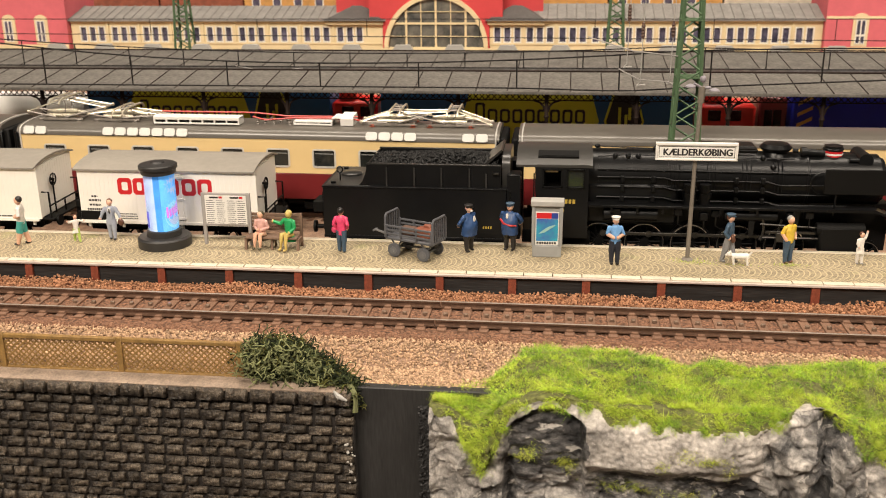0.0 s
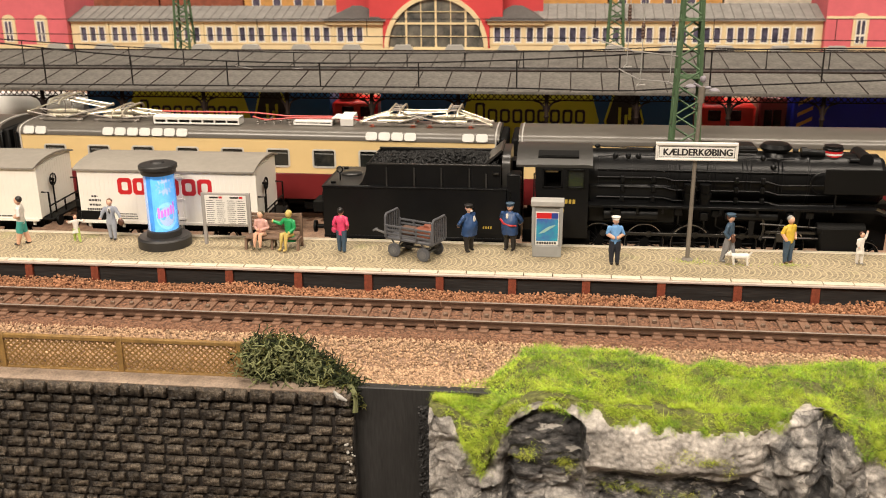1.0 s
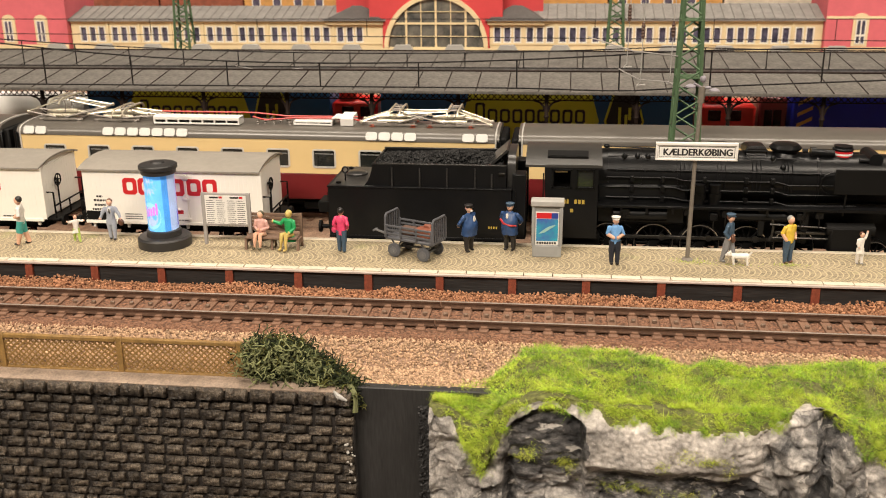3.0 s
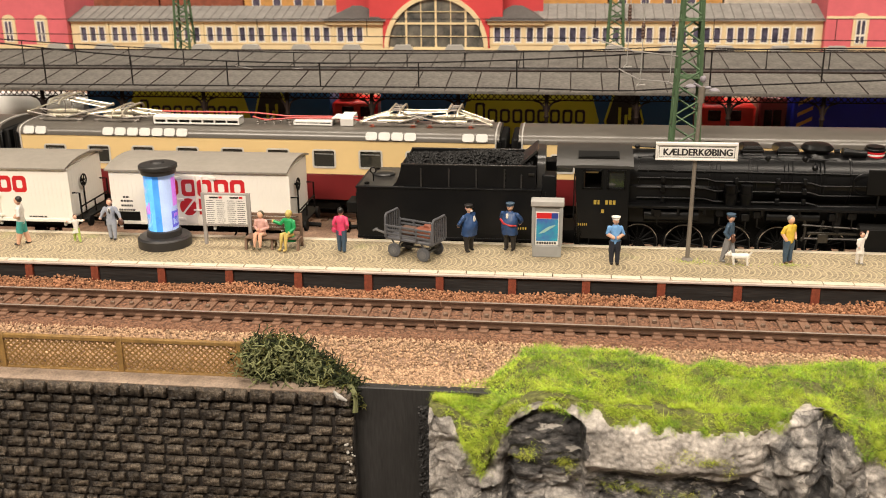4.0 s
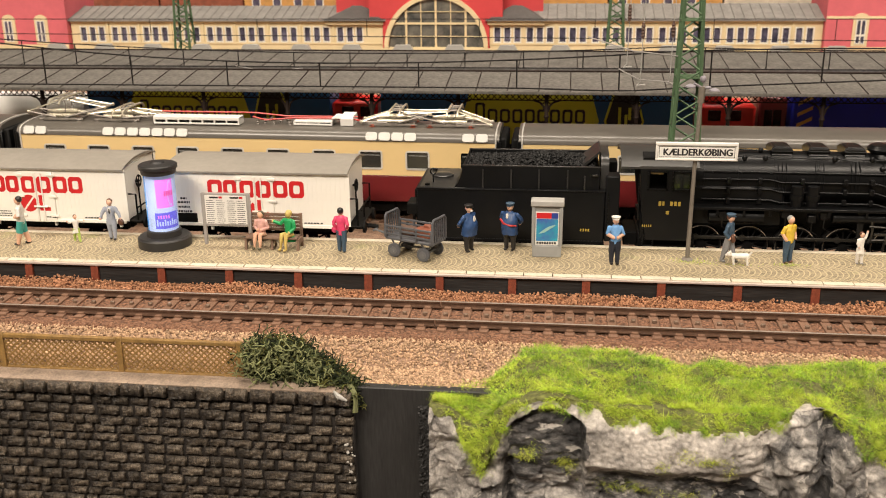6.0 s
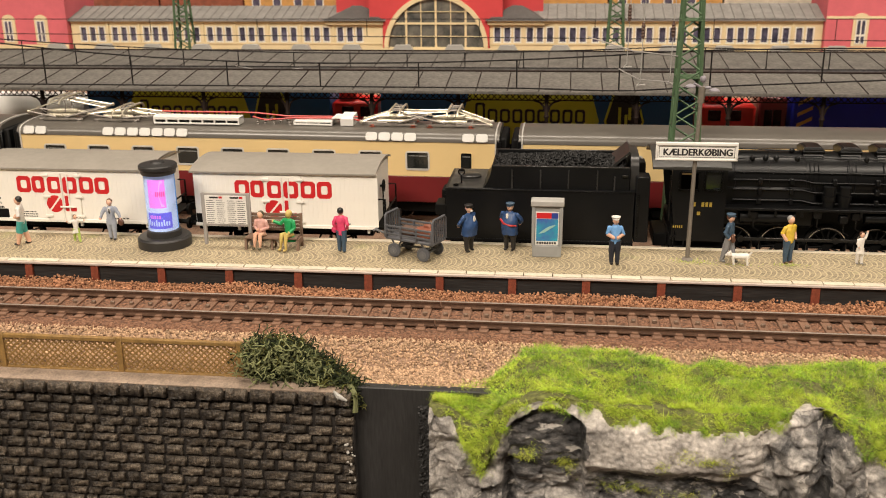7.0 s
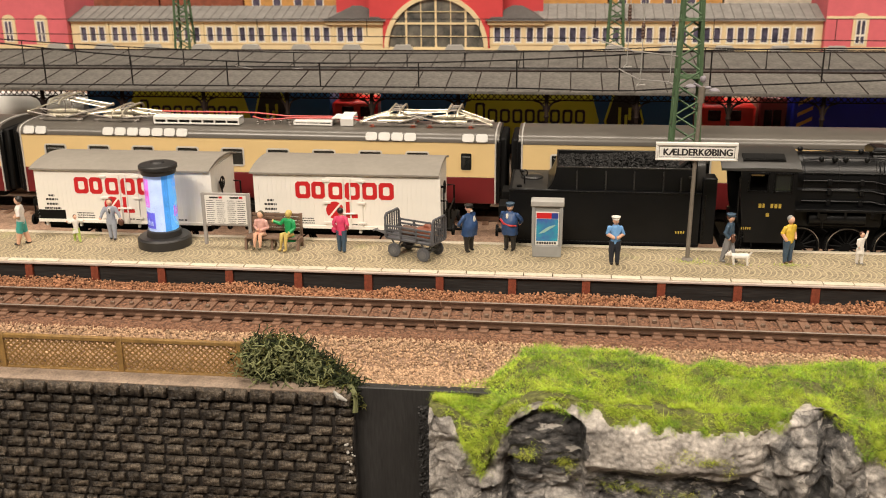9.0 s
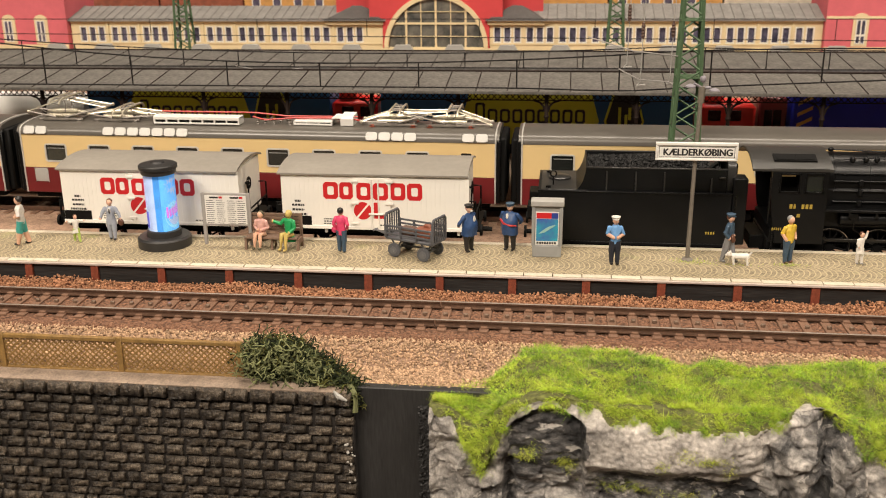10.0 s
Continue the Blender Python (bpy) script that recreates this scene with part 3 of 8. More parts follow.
def plain_mark(bm, x0, x1, z0, z1, y, w=1.35, hollow=True):
    """A plain framed block in the place of one letter of a brand name."""
    if not hollow:
        box(bm, x0, x1, y - 0.06, y, z0, z1)
        return
    c = 1.0
    out = [(x0 + c, z0), (x1 - c, z0), (x1, z0 + c), (x1, z1 - c), (x1 - c, z1), (x0 + c, z1), (x0, z1 - c), (x0, z0 + c)]
    mx, mz = (x0 + x1) / 2, (z0 + z1) / 2
    inn = [(mx + (px - mx) * max(0.05, 1 - w / ((x1 - x0) / 2)), mz + (pz - mz) * max(0.05, 1 - w / ((z1 - z0) / 2))) for px, pz in out]
    vo = [[bm.verts.new((px, yy, pz)) for px, pz in out] for yy in (y - 0.06, y)]
    vi = [[bm.verts.new((px, yy, pz)) for px, pz in inn] for yy in (y - 0.06, y)]
    for k in range(8):
        j = (k + 1) % 8
        bm.faces.new((vo[0][k], vo[0][j], vi[0][j], vi[0][k]))
        bm.faces.new((vo[0][j], vo[0][k], vo[1][k], vo[1][j]))
        bm.faces.new((vi[0][k], vi[0][j], vi[1][j], vi[1][k]))


def beer_van(x):
    """White wooden van; u = 0 at its middle, rail top at z = 0, near side at y = -17."""
    th = thing("beer_van", x, TRACK_1, RAIL_Z, "white planked beer van with grey roof and red lettering blocks", "goods wagon", "vans of the goods train")
    L = 38.1
    bm = NB(); box(bm, -L + 0.4, L - 0.4, -16.4, 16.4, 13.2, 35.6)
    prism(bm, [(-16.3, 35.4), (16.3, 35.4), (13, 36.8), (6, 37.8), (0, 38.0), (-6, 37.8), (-13, 36.8)], "x", -L + 0.4, L - 0.4)
    part("body", bm, "white_van", th)
    bm = NB(); box(bm, -0.955, 0.955, -0.4, 0, 0, 22.3, 0.035)
    plank = mesh_of("plank", bm, "white_van", smooth=0)
    for i in range(40):
        shared("plank", plank, th, (-L + 1.35 + 1.93 * i, -16.4, 13.6))
    for end in (-1, 1):
        for i in range(16):
            ob = shared("plank", plank, th, (end * (L - 0.45), -15.2 + 2.03 * i, 13.6), end * math.pi / 2)
    bm = NB(); prism(bm, arc_roof(17.8, 36.2, 38.9), "x", -L - 1.0, L + 1.0)
    part("roof", bm, "roof_grey", th, "plain grey arched roof")
    bm = NB(); box(bm, -L, L, -17.2, -16.3, 12.6, 14.0, 0.15); box(bm, -L, L, -17.1, -16.3, 35.2, 36.4, 0.15)
    part("sill", bm, "white_van", th)
    # sliding door with hinges
    door = NB(); box(door, -7.6, 7.6, -17.35, -16.7, 13.4, 34.6, 0.15)
    door = part("door", door, "white_van", th)
    bm = NB()
    for z in (15.5, 24.0, 33.2):
        for s in (-1, 1):
            box(bm, s * 7.2 - 1.6, s * 7.2 + 1.6, -17.9, -17.3, z - 0.5, z + 0.5, 0.12)
    for xx in (-0.25, 2.6):
        tube(bm, [(xx, -17.7, 13), (xx, -17.7, 34)], 0.3, 6)
    tube(bm, [(-1.5, -17.9, 19.6), (4.5, -17.9, 19.6)], 0.4, 6)
    part("door_fitting", bm, "white_van", door)
    bm = NB()
    w = 6.2
    for i in range(6):
        a = -20.3 + i * 6.9 + (0.0, -0.2, 0.1, 0.0, 0.1, 0.1)[i]
        plain_mark(bm, a, a + w - (0.6 if i == 1 else 0), 25.4, 32.5, -17.36 if i in (2, 3) else -16.82, 1.75)
    part("red_lettering", bm, "red_print", th, "row of red blocks in place of the brand name", smooth=0)
    bm = NB()
    cx, cz, r = -4.0, 20.8, 3.7
    for half in (0, 1):
        pts = []
        for k in range(13):
            a = math.radians(50 + 180 * half + 6) + math.radians(168) * k / 12
            pts.append((cx + r * math.cos(a), cz + r * math.sin(a)))
        prism(bm, pts, "y", -17.44, -17.36)
    box(bm, cx + 4.6, cx + 6.2, -17.44, -17.36, cz - 3.2, cz + 3.6); box(bm, cx + 6.2, cx + 9.4, -17.44, -17.36, cz - 3.2, cz - 1.6)
    part("red_disc", bm, "red_print", door, "red disc with white slash", smooth=0)
    bm = NB()
    r2 = random.Random(5)
    for z, ws in ((24.3, (2.6,)), (22.6, (5.2,)), (20.6, (5.0,)), (18.7, (7.2,))):
        xx = -L + 7.0 - ws[0] / 2
        k = xx
        while k < xx + ws[0]:
            ww = r2.uniform(0.5, 1.1)
            box(bm, k, min(k + ww, xx + ws[0]), -16.88, -16.8, z - 0.42, z + 0.42)
            k += ww + 0.28
    for z in (16.9, 15.9, 14.9):
        k = -20.5
        while k < -13.5:
            ww = r2.uniform(0.4, 0.9)
            box(bm, k, k + ww, -16.88, -16.8, z - 0.2, z + 0.2)
            k += ww + 0.25
    for k in (3, 4.2, 5.6, 6.4, 20, 21.4, 22.6, 24, 25.2, 26.8):
        box(bm, k, k + 0.9, -17.38 if k < 8 else -17.02, -17.3 if k < 8 else -16.9, 14.6, 15.1)
    part("lettering_bars", bm, "ink", th, "small black unreadable lettering", smooth=0)
    bm = NB(); box(bm, -L + 0.5, -L + 12.4, -16.9, -16.79, 14.05, 18.0)
    part("black_panel", bm, "black_matt", th, "black painted corner panel")
    bm = NB()
    box(bm, -L + 2, L - 2, -12, 12, 8.5, 13.2)
    for s in (-1, 1):
        box(bm, -L + 4, L - 4, s * 14.5 - 0.6, s * 14.5 + 0.6, 10.6, 13.0, 0.1)
        for u in (-22, 22):
            box(bm, u - 6, u + 6, s * 11.5 - 0.5, s * 11.5 + 0.5, 4.2, 6.8, 0.2)
            box(bm, u - 2, u + 2, s * 11.5 - 0.7, s * 11.5 + 0.7, 3.6, 10.8, 0.2)
        tube(bm, [(-15, s * 13, 10.5), (-12, s * 13, 4.5), (12, s * 13, 4.5), (15, s * 13, 10.5)], 0.45, 6)
    part("underframe", bm, "black_matt", th, "black underframe with axle guards")
    for u in (-22, 22):
        add_wheel(small_wheel, th, u, 5.4)
    for end in (-1, 1):
        for s in (-1, 1):
            bm = NB()
            cyl(bm, (end * (L - 1), s * 10, 11.6), (end * (L + 5.2), s * 10, 11.6), 0.9, n=10)
            cyl(bm, (end * (L + 5.2), s * 10, 11.6), (end * (L + 6.2), s * 10, 11.6), 2.4, n=16)
            box(bm, end * L - 0.8, end * L + 0.8, s * 10 - 1.8, s * 10 + 1.8, 9.6, 13.4, 0.2)
            part("buffer", bm, "black_matt", th, "black buffer")
        bm = NB()
        tube(bm, [(end * L, 0, 9.5), (end * (L + 9.5), 0, 9.0)], 1.0, 6)
        part("coupling", bm, "black_matt", th)
    for u in (-L + 3, -20, 6, L - 3):
        bm = NB(); box(bm, u - 0.6, u + 0.6, -16.0, -15.0, 10.6, 13.0, 0.2)
        part("step", bm, "white_van", th, "white foot step")
    # brakeman's stand with hand wheel at the rear end
    for s in (-1, 1):
        bm = NB()
        tube(bm, [(L + 3.6, s * 13, 12.6), (L + 3.6, s * 13, 24.5), (L + 0.5, s * 13, 24.5)], 0.4, 6)
        part("handrail", bm, "black_matt", th, "black end handrail")
        bm = NB()
        tube(bm, [(-L - 3.2, s * 13, 12.6), (-L - 3.2, s * 13, 22.5), (-L - 0.2, s * 13, 22.5)], 0.4, 6)
        part("handrail", bm, "black_matt", th, "black end handrail")
    bm = NB()
    box(bm, L, L + 5.2, -14.5, 14.5, 12.4, 13.1, 0.1)
    tube(bm, [(L + 3.6, -13, 18.5), (L + 3.6, 13, 18.5)], 0.35, 6)
    tube(bm, [(L + 3.6, 0, 12.8), (L + 3.6, 0, 18.5)], 0.35, 6)
    part("brake_stand", bm, "black_matt", th, "black brakeman's stand with railing")
    for z in (15.5, 20.5):
        bm = NB(); box(bm, -L - 2.6, -L + 0.2, -15.2, -12.6, z - 1.3, z + 1.3, 0.1)
        part("bracket", bm, "black_matt", th)
    bm = NB()
    for k in range(20):
        a, b = 2 * math.pi * k / 20, 2 * math.pi * (k + 1) / 20
        tube(bm, [(L + 1.5, -4 + 2.5 * math.cos(a), 28 + 2.5 * math.sin(a)), (L + 1.5, -4 + 2.5 * math.cos(b), 28 + 2.5 * math.sin(b))], 0.32, 5, caps=False)
    for k in range(5):
        a = 2 * math.pi * k / 5
        tube(bm, [(L + 1.5, -4, 28), (L + 1.5, -4 + 2.4 * math.cos(a), 28 + 2.4 * math.sin(a))], 0.24, 5)
    tube(bm, [(L, -4, 28), (L + 1.9, -4, 28)], 0.5, 6)
    tube(bm, [(L + 1.2, -4, 28), (L + 1.2, -4, 13)], 0.35, 6)
    part("hand_wheel", bm, "black_matt", th, "black brake hand wheel")
    rolling.append((th, x))
    return th


def axis_tube(bm, z, r, u0, u1, n=32, y=0.0, mi=0):
    tube(bm, [(u0, y, z), (u1, y, z)], r, n, mi)


def tender(x):
    th = thing("tender", x, TRACK_1, RAIL_Z, "black steam locomotive tender heaped with coal", "tender")
    bm = NB(); box(bm, -39.2, 35.6, -16.6, 16.6, 9.5, 30.6, 0.25)
    tank = part("tank", bm, "black_plastic", th)
    bm = NB(); box(bm, -39.5, 35.9, -16.9, 16.9, 30.2, 30.9, 0.15); box(bm, -39.3, 35.7, -16.9, 16.9, 9.0, 10.2, 0.15)
    part("beading", bm, "black_plastic", tank)
    bm = NB(); box(bm, -38.4, -20, -15.6, 15.6, 30.7, 31.0, 0.1)
    part("rear_deck", bm, "deck_sheen", tank, "satin deck plate behind the coal, sheen in its colour")
    # straight bunker sides with a concave flare at the rear
    flare = [(-24.4, 30.9), (-22.9, 32.6), (-21.8, 35.0), (-21.1, 37.6), (-20.8, 39.8)]
    for s in (-1, 1):
        bm = NB(); prism(bm, flare + [(33.4, 39.8), (33.4, 30.9)], "y", s * 14.9 - 0.4, s * 14.9 + 0.4)
        side = part("bunker_side", bm, "black_plastic", th)
        bm = NB(); box(bm, -20.9, 33.5, s * 14.9 - 0.55, s * 14.9 + 0.55, 39.7, 40.3, 0.15)
        part("bunker_rim", bm, "deck_sheen", side)
        for u, h in ((-12.7, 38.6), (-1.4, 38.6), (9.6, 38.7), (20.9, 38.8), (27.6, 36.6)):
            bm = NB(); prism(bm, [(s * 15.2, 30.9), (s * 16.3, 30.9), (s * 15.7, h), (s * 15.2, h)], "x", u - 0.3, u + 0.3)
            part("bunker_rib", bm, "deck_sheen", side)
        bm = NB(); box(bm, 30.4, 32.8, s * 15.7 - 0.5, s * 15.7 + 0.5, 36.4, 37.3, 0.15)
        part("lamp_bracket", bm, "dull_steel", side, "small pale lamp bracket")
        bm = NB(); box(bm, 35.9, 41.4, s * 12.4 - 4.0, s * 12.4 + 4.0, 10.0, 36.8, 0.35)
        locker = part("tool_locker", bm, "black_plastic", th, "tall black locker at the tender front")
        bm = NB(); tube(bm, [(37.2, s * 16.7, 12), (37.2, s * 16.9, 30)], 0.3, 6)
        part("handrail", bm, "black_smooth", locker)
    bm = NB(); prism(bm, flare + [(u + 0.7, z) for u, z in reversed(flare)], "y", -14.5, 14.5)
    part("bunker_rear", bm, "black_plastic", th)
    bm = NB(); prism(bm, [(-13.6, 30.9), (-13.6, 40.2), (-12.2, 42.4), (-9.4, 43.8), (-5, 44.2), (5, 44.2), (9.4, 43.8), (12.2, 42.4), (13.6, 40.2), (13.6, 30.9)], "x", 33.8, 37.0)
    part("bunker_front", bm, "deck_sheen", th, "rounded front shield of the coal bunker")
    bm = NB(); prism(bm, [(26.6, 39.6), (33.2, 45.4), (33.8, 44.9), (27.4, 39.0)], "y", -10, 10)
    part("coal_plate", bm, "deck_sheen", th, "sloping plate above the coal")
    bm = NB(); box(bm, -20.3, 33.4, -14.4, 14.4, 31, 38.0)
    part("coal_bed", bm, "coal", th, "coal load")
    bm = NB()
    rr = random.Random(3)
    for _ in range(2100):
        u, y = rr.uniform(-20.0, 32), rr.uniform(-14.2, 14.2)
        heap = 0.35 + 0.65 * math.exp(-((u - 13) / 15) ** 2)
        z = 38.1 + 3.6 * heap * (1 - (y / 14.6) ** 2) + rr.uniform(-0.4, 0.4)
        q = rr.uniform(0.35, 0.85)
        a = rr.uniform(0, 3)
        vs = [bm.verts.new((u + q * rr.uniform(.7, 1.3) * math.cos(a + k * math.pi / 2), y + q * rr.uniform(.7, 1.3) * math.sin(a + k * math.pi / 2), z + rr.uniform(-.3, .3))) for k in range(4)]
        t, b = bm.verts.new((u + rr.uniform(-.4, .4), y + rr.uniform(-.3, .3), z + q)), bm.verts.new((u, y, z - q))
        for k in range(4):
            bm.faces.new((vs[k], vs[(k + 1) % 4], t)); bm.faces.new((vs[(k + 1) % 4], vs[k], b))
    part("coal", bm, "coal", th, "loose lumps of black coal", smooth=0)["kind"] = "stuff"
    bm = NB()
    ring = [(-33.6 + 1.2 * math.cos(2 * math.pi * k / 16), -8, 35.6 + 1.2 * math.sin(2 * math.pi * k / 16)) for k in range(17)]
    tube(bm, ring, 0.32, 6, caps=False)
    tube(bm, [(-33.6, -8, 30.9), (-33.6, -8, 34.5)], 0.32, 6)
    part("lifting_ring", bm, "black_smooth", th)
    bm = NB(); lathe(bm, (-31, 3, 31.0), [(4.6, 0), (4.6, 0.7), (4.0, 1.1), (0.4, 1.3)], 24)
    part("filler_hatch", bm, "deck_sheen", tank, "round water filler hatch")
    for y in (-12.5, 12.5):
        bm = NB(); lathe(bm, (-35.5, y, 31.0), [(1.1, 0), (1.1, 0.7), (0.5, 0.9)], 12)
        part("vent_cap", bm, "black_smooth", tank)
    bm = NB()
    box(bm, -38, 36, -12, 12, 5.5, 9.5)
    for u in (-21, 21):
        for s in (-1, 1):
            box(bm, u - 15, u + 15, s * 12.5 - 0.6, s * 12.5 + 0.6, 5.4, 8.2, 0.2)
            for q in (-9.5, 9.5):
                box(bm, u + q - 2, u + q + 2, s * 12.6 - 0.9, s * 12.6 + 0.9, 3.6, 7.4, 0.3)
    part("bogie_frames", bm, "black_matt", th)
    for u in (-30.5, -11.5, 11.5, 30.5):
        add_wheel(small_wheel, th, u, 5.4)
    for s in (-1, 1):
        bm = NB(); cyl(bm, (-39, s * 10, 11.6), (-44, s * 10, 11.6), 0.9, n=10); cyl(bm, (-44, s * 10, 11.6), (-45, s * 10, 11.6), 2.5, n=16)
        part("buffer", bm, "black_matt", th)
        bm = NB(); box(bm, -43.6, -39, s * 11 - 5, s * 11 + 5, 19.4, 24.0, 0.3); tube(bm, [(-39.4, s * 15.5, 12), (-39.4, s * 15.5, 28)], 0.3, 6)
        part("step", bm, "black_matt", th)
    bm = NB()
    for k in range(4):
        box(bm, 26.4 + k * 1.0, 26.9 + k * 1.0, -16.72, -16.55, 14.2, 15.2)
    part("number_bars", bm, mat("yellow_print", (0.55, 0.4, 0.06), 0.5), th, "small yellow unreadable marks")
    rolling.append((th, x))
    return th


def locomotive(x):
    th = thing("steam_locomotive", x, TRACK_1, RAIL_Z, "large black steam locomotive with red-ringed chimney", "locomotive")
    P = "black_plastic"
    # cab: side plates with two window openings each
    w1, w2 = (-55.2, -47.2, 32.2, 40.0), (-45.6, -38.4, 31.4, 39.4)
    for s in (-1, 1):
        bm = NB()
        y0, y1 = s * 16.8 - 0.5, s * 16.8 + 0.5
        xs, zs = [-58, w1[0], w1[1], w2[0], w2[1], -37], [11.5, 31.8, 39.7, 41.4]
        for i in range(5):
            for k in range(3):
                if k == 1 and i in (1, 3):
                    continue
                if i == 0 and k < 1:
                    continue
                box(bm, xs[i], xs[i + 1], y0, y1, zs[k], zs[k + 1])
        prism(bm, [(-58, 31.8), (-55.2, 31.8), (-55.2, 14), (-56.6, 20)], "y", y0, y1)
        side = part("cab_side", bm, P, th, smooth=0)
        for w in (w1, w2):
            bm = NB()
            a, b, c, d = w[0], w[1], 31.8, 39.7
            for q in ((a, b, c, c + 0.7), (a, b, d - 0.7, d), (a, a + 0.7, c, d), (b - 0.7, b, c, d)):
                box(bm, q[0], q[1], s * 17.3 - 0.25, s * 17.3 + 0.25, q[2], q[3], 0.08)
            part("window_frame", bm, "black_smooth", side, "dark metal window frame")
        bm = NB(); box(bm, w2[0], w2[1], s * 16.7 - 0.1, s * 16.7 + 0.1, 31.8, 39.7)
        part("window_pane", bm, "glass_dark", side)
    bm = NB()
    prism(bm, arc_roof(17.4, 41.2, 45.6, 14, 0.9), "x", -65.5, -35.6)
    roof = part("cab_roof", bm, "cab_roof_paint", th, "arched black cab roof")
    bm = NB()
    prism(bm, [(-13.4, 43.1), (-8.6, 44.6), (-8.6, 45.3), (-13.4, 43.8)], "x", -57, -41)
    part("roof_vent", bm, "black_matt", roof, "slotted roof ventilator")
    bm = NB()
    for a in (-56.2, -48.7):
        prism(bm, [(-13.0, 44.0), (-9.0, 45.25), (-9.0, 45.4), (-13.0, 44.15)], "x", a, a + 7.0)
    part("vent_slot", bm, "black_matt", roof)
    bm = NB(); box(bm, -38, -37, -16.4, 16.4, 11.5, 41.5); prism(bm, arc_roof(16.6, 41.0, 44.6, 12, 5.0), "x", -37.8, -37.0)
    box(bm, -57, -37, -16, 16, 11.5, 17)
    part("cab_front", bm, P, th)
    bm = NB(); box(bm, -54, -44, -10, 6, 17, 37, 0.6); cyl(bm, (-46, -12, 27), (-46, -12, 37), 1.4)
    part("backhead", bm, "black_matt", th, "dark fittings inside the cab")
    bm = NB(); box(bm, -54, -49, -16.0, -15.2, 38.0, 39.5)
    part("cab_lamp", bm, "cream", th)
    # boiler
    bm = NB()
    tube(bm, [(-40, 0, 34.2), (8, 0, 34.2), (46, 0, 34.2), (46.2, 0, 34.2), (73, 0, 34.2)], [10.9, 10.9, 10.4, 10.1, 10.1], 40)
    boiler = part("boiler", bm, "black_smooth", th, "satin black boiler", (0, 0, -0.7))
    bm = NB()
    for u in (-35, -22, -8, 8, 24, 45.5):
        bm = NB(); tube(bm, [(u - 0.35, 0, 34.2), (u + 0.35, 0, 34.2)], 11.15 if u < 9 else 10.75, 40)
        part("boiler_band", bm, "black_smooth", boiler)
    bm = NB(); box(bm, -40, -4, -11.5, 11.5, 16, 33, 1.2)
    part("firebox", bm, P, th)
    for u, k in ((-5.5, 0), (8.5, 1), (22, 1), (34, 2)):
        bm = NB()
        if k < 2:
            prism(bm, [(-7.6, 41), (-5.0, 44.6), (-5.8, 46.6), (-4.6, 47.9), (4.6, 47.9), (5.8, 46.6), (5.0, 44.6), (7.6, 41)], "x", u - 4.2, u + 4.2)
            for v in bm.verts:
                if v.co.z > 47.5:
                    v.co.x = u + (v.co.x - u) * 0.72
                elif v.co.z > 46.0:
                    v.co.x = u + (v.co.x - u) * 1.14
                elif v.co.z > 44:
                    v.co.x = u + (v.co.x - u) * 0.98
                else:
                    v.co.x = u + (v.co.x - u) * 0.62
            bmesh.ops.bevel(bm, geom=list(bm.edges), offset=0.5, segments=2, affect="EDGES")
        else:
            lathe(bm, (u, 0, 40), [(7.4, 1.0), (5.6, 3.4), (4.7, 5.0), (6.0, 6.1), (6.3, 6.8), (4.9, 8.2), (0.5, 8.6)], 28)
        dome = part("dome", bm, "black_smooth", boiler, "black sand or steam dome")
        for q in (-1, 0, 1):
            bm = NB(); tube(bm, [(u + q * 1.6, -6.9, 42.5), (u + q * 1.6, -9.3, 40.2), (u + q * 1.6, -11.2, 36.0), (u + q * 1.2, -11.6, 31)], 0.2, 5)
            part("sand_pipe", bm, P, dome)
    bm = NB(); lathe(bm, (56, 0, 42.0), [(4.6, 0), (3.7, 1.2), (3.5, 3.6), (4.0, 4.1), (4.0, 4.6), (3.5, 4.9), (3.5, 5.7), (2.4, 5.7)], 28)
    chim = part("chimney", bm, P, boiler, "short black chimney")
    for z, m_ in ((43.3, "red_print"), (44.1, "white_plastic"), (44.9, "red_print")):
        bm = NB(); lathe(bm, (56, 0, z), [(3.6, 0), (3.75, 0.1), (3.75, 0.7), (3.6, 0.8)], 28)
        part("chimney_ring", bm, m_, chim, "red and white painted ring")
    bm = NB(); cyl(bm, (44, -3, 45.5), (52, -3, 45.0), 1.5, n=12); cyl(bm, (43, -3, 45.5), (45, -3, 45.5), 2.0, n=12); cyl(bm, (40, -3, 46), (42, -3, 46), 0.9, n=8)
    part("feed_pump", bm, P, boiler)
    bm = NB(); tube(bm, [(67, -7.0, 43.2), (67, 7.0, 43.2)], 2.7, 20); tube(bm, [(61, -6, 43.2), (67, -6, 43.0)], 0.9, 10)
    part("preheater", bm, P, boiler)
    bm = NB()
    arc = [math.radians(80 + 13 * k) for k in range(15)]
    tube(bm, [(50.5 + 4.4 * math.cos(a), -11.4, 35.0 + 4.4 * math.sin(a)) for a in arc], 0.3, 6)
    part("steam_pipe", bm, "black_smooth", boiler, "curved black steam pipe")
    bm = NB(); blob(bm, (32, -8.6, 40.4), (1.2, 1.2, 1.2), 12, 8); cyl(bm, (32, -6.5, 39.5), (32, -8.6, 40.4), 0.8, n=10)
    part("check_valve", bm, "black_smooth", boiler, "rounded black check valve")
    bm = NB(); cyl(bm, (73, 0, 34.2), (75, 0, 34.2), 9.4, 8.6, n=32); cyl(bm, (75, 0, 34.2), (76, 0, 34.2), 2.0, n=12)
    part("smokebox_door", bm, P, boiler)
    # pipes, handrail and whistle rod along the boiler
    bm = NB()
    tube(bm, [(-36, -10.9, 39.2), (48, -10.5, 38.6)], 0.32, 6)
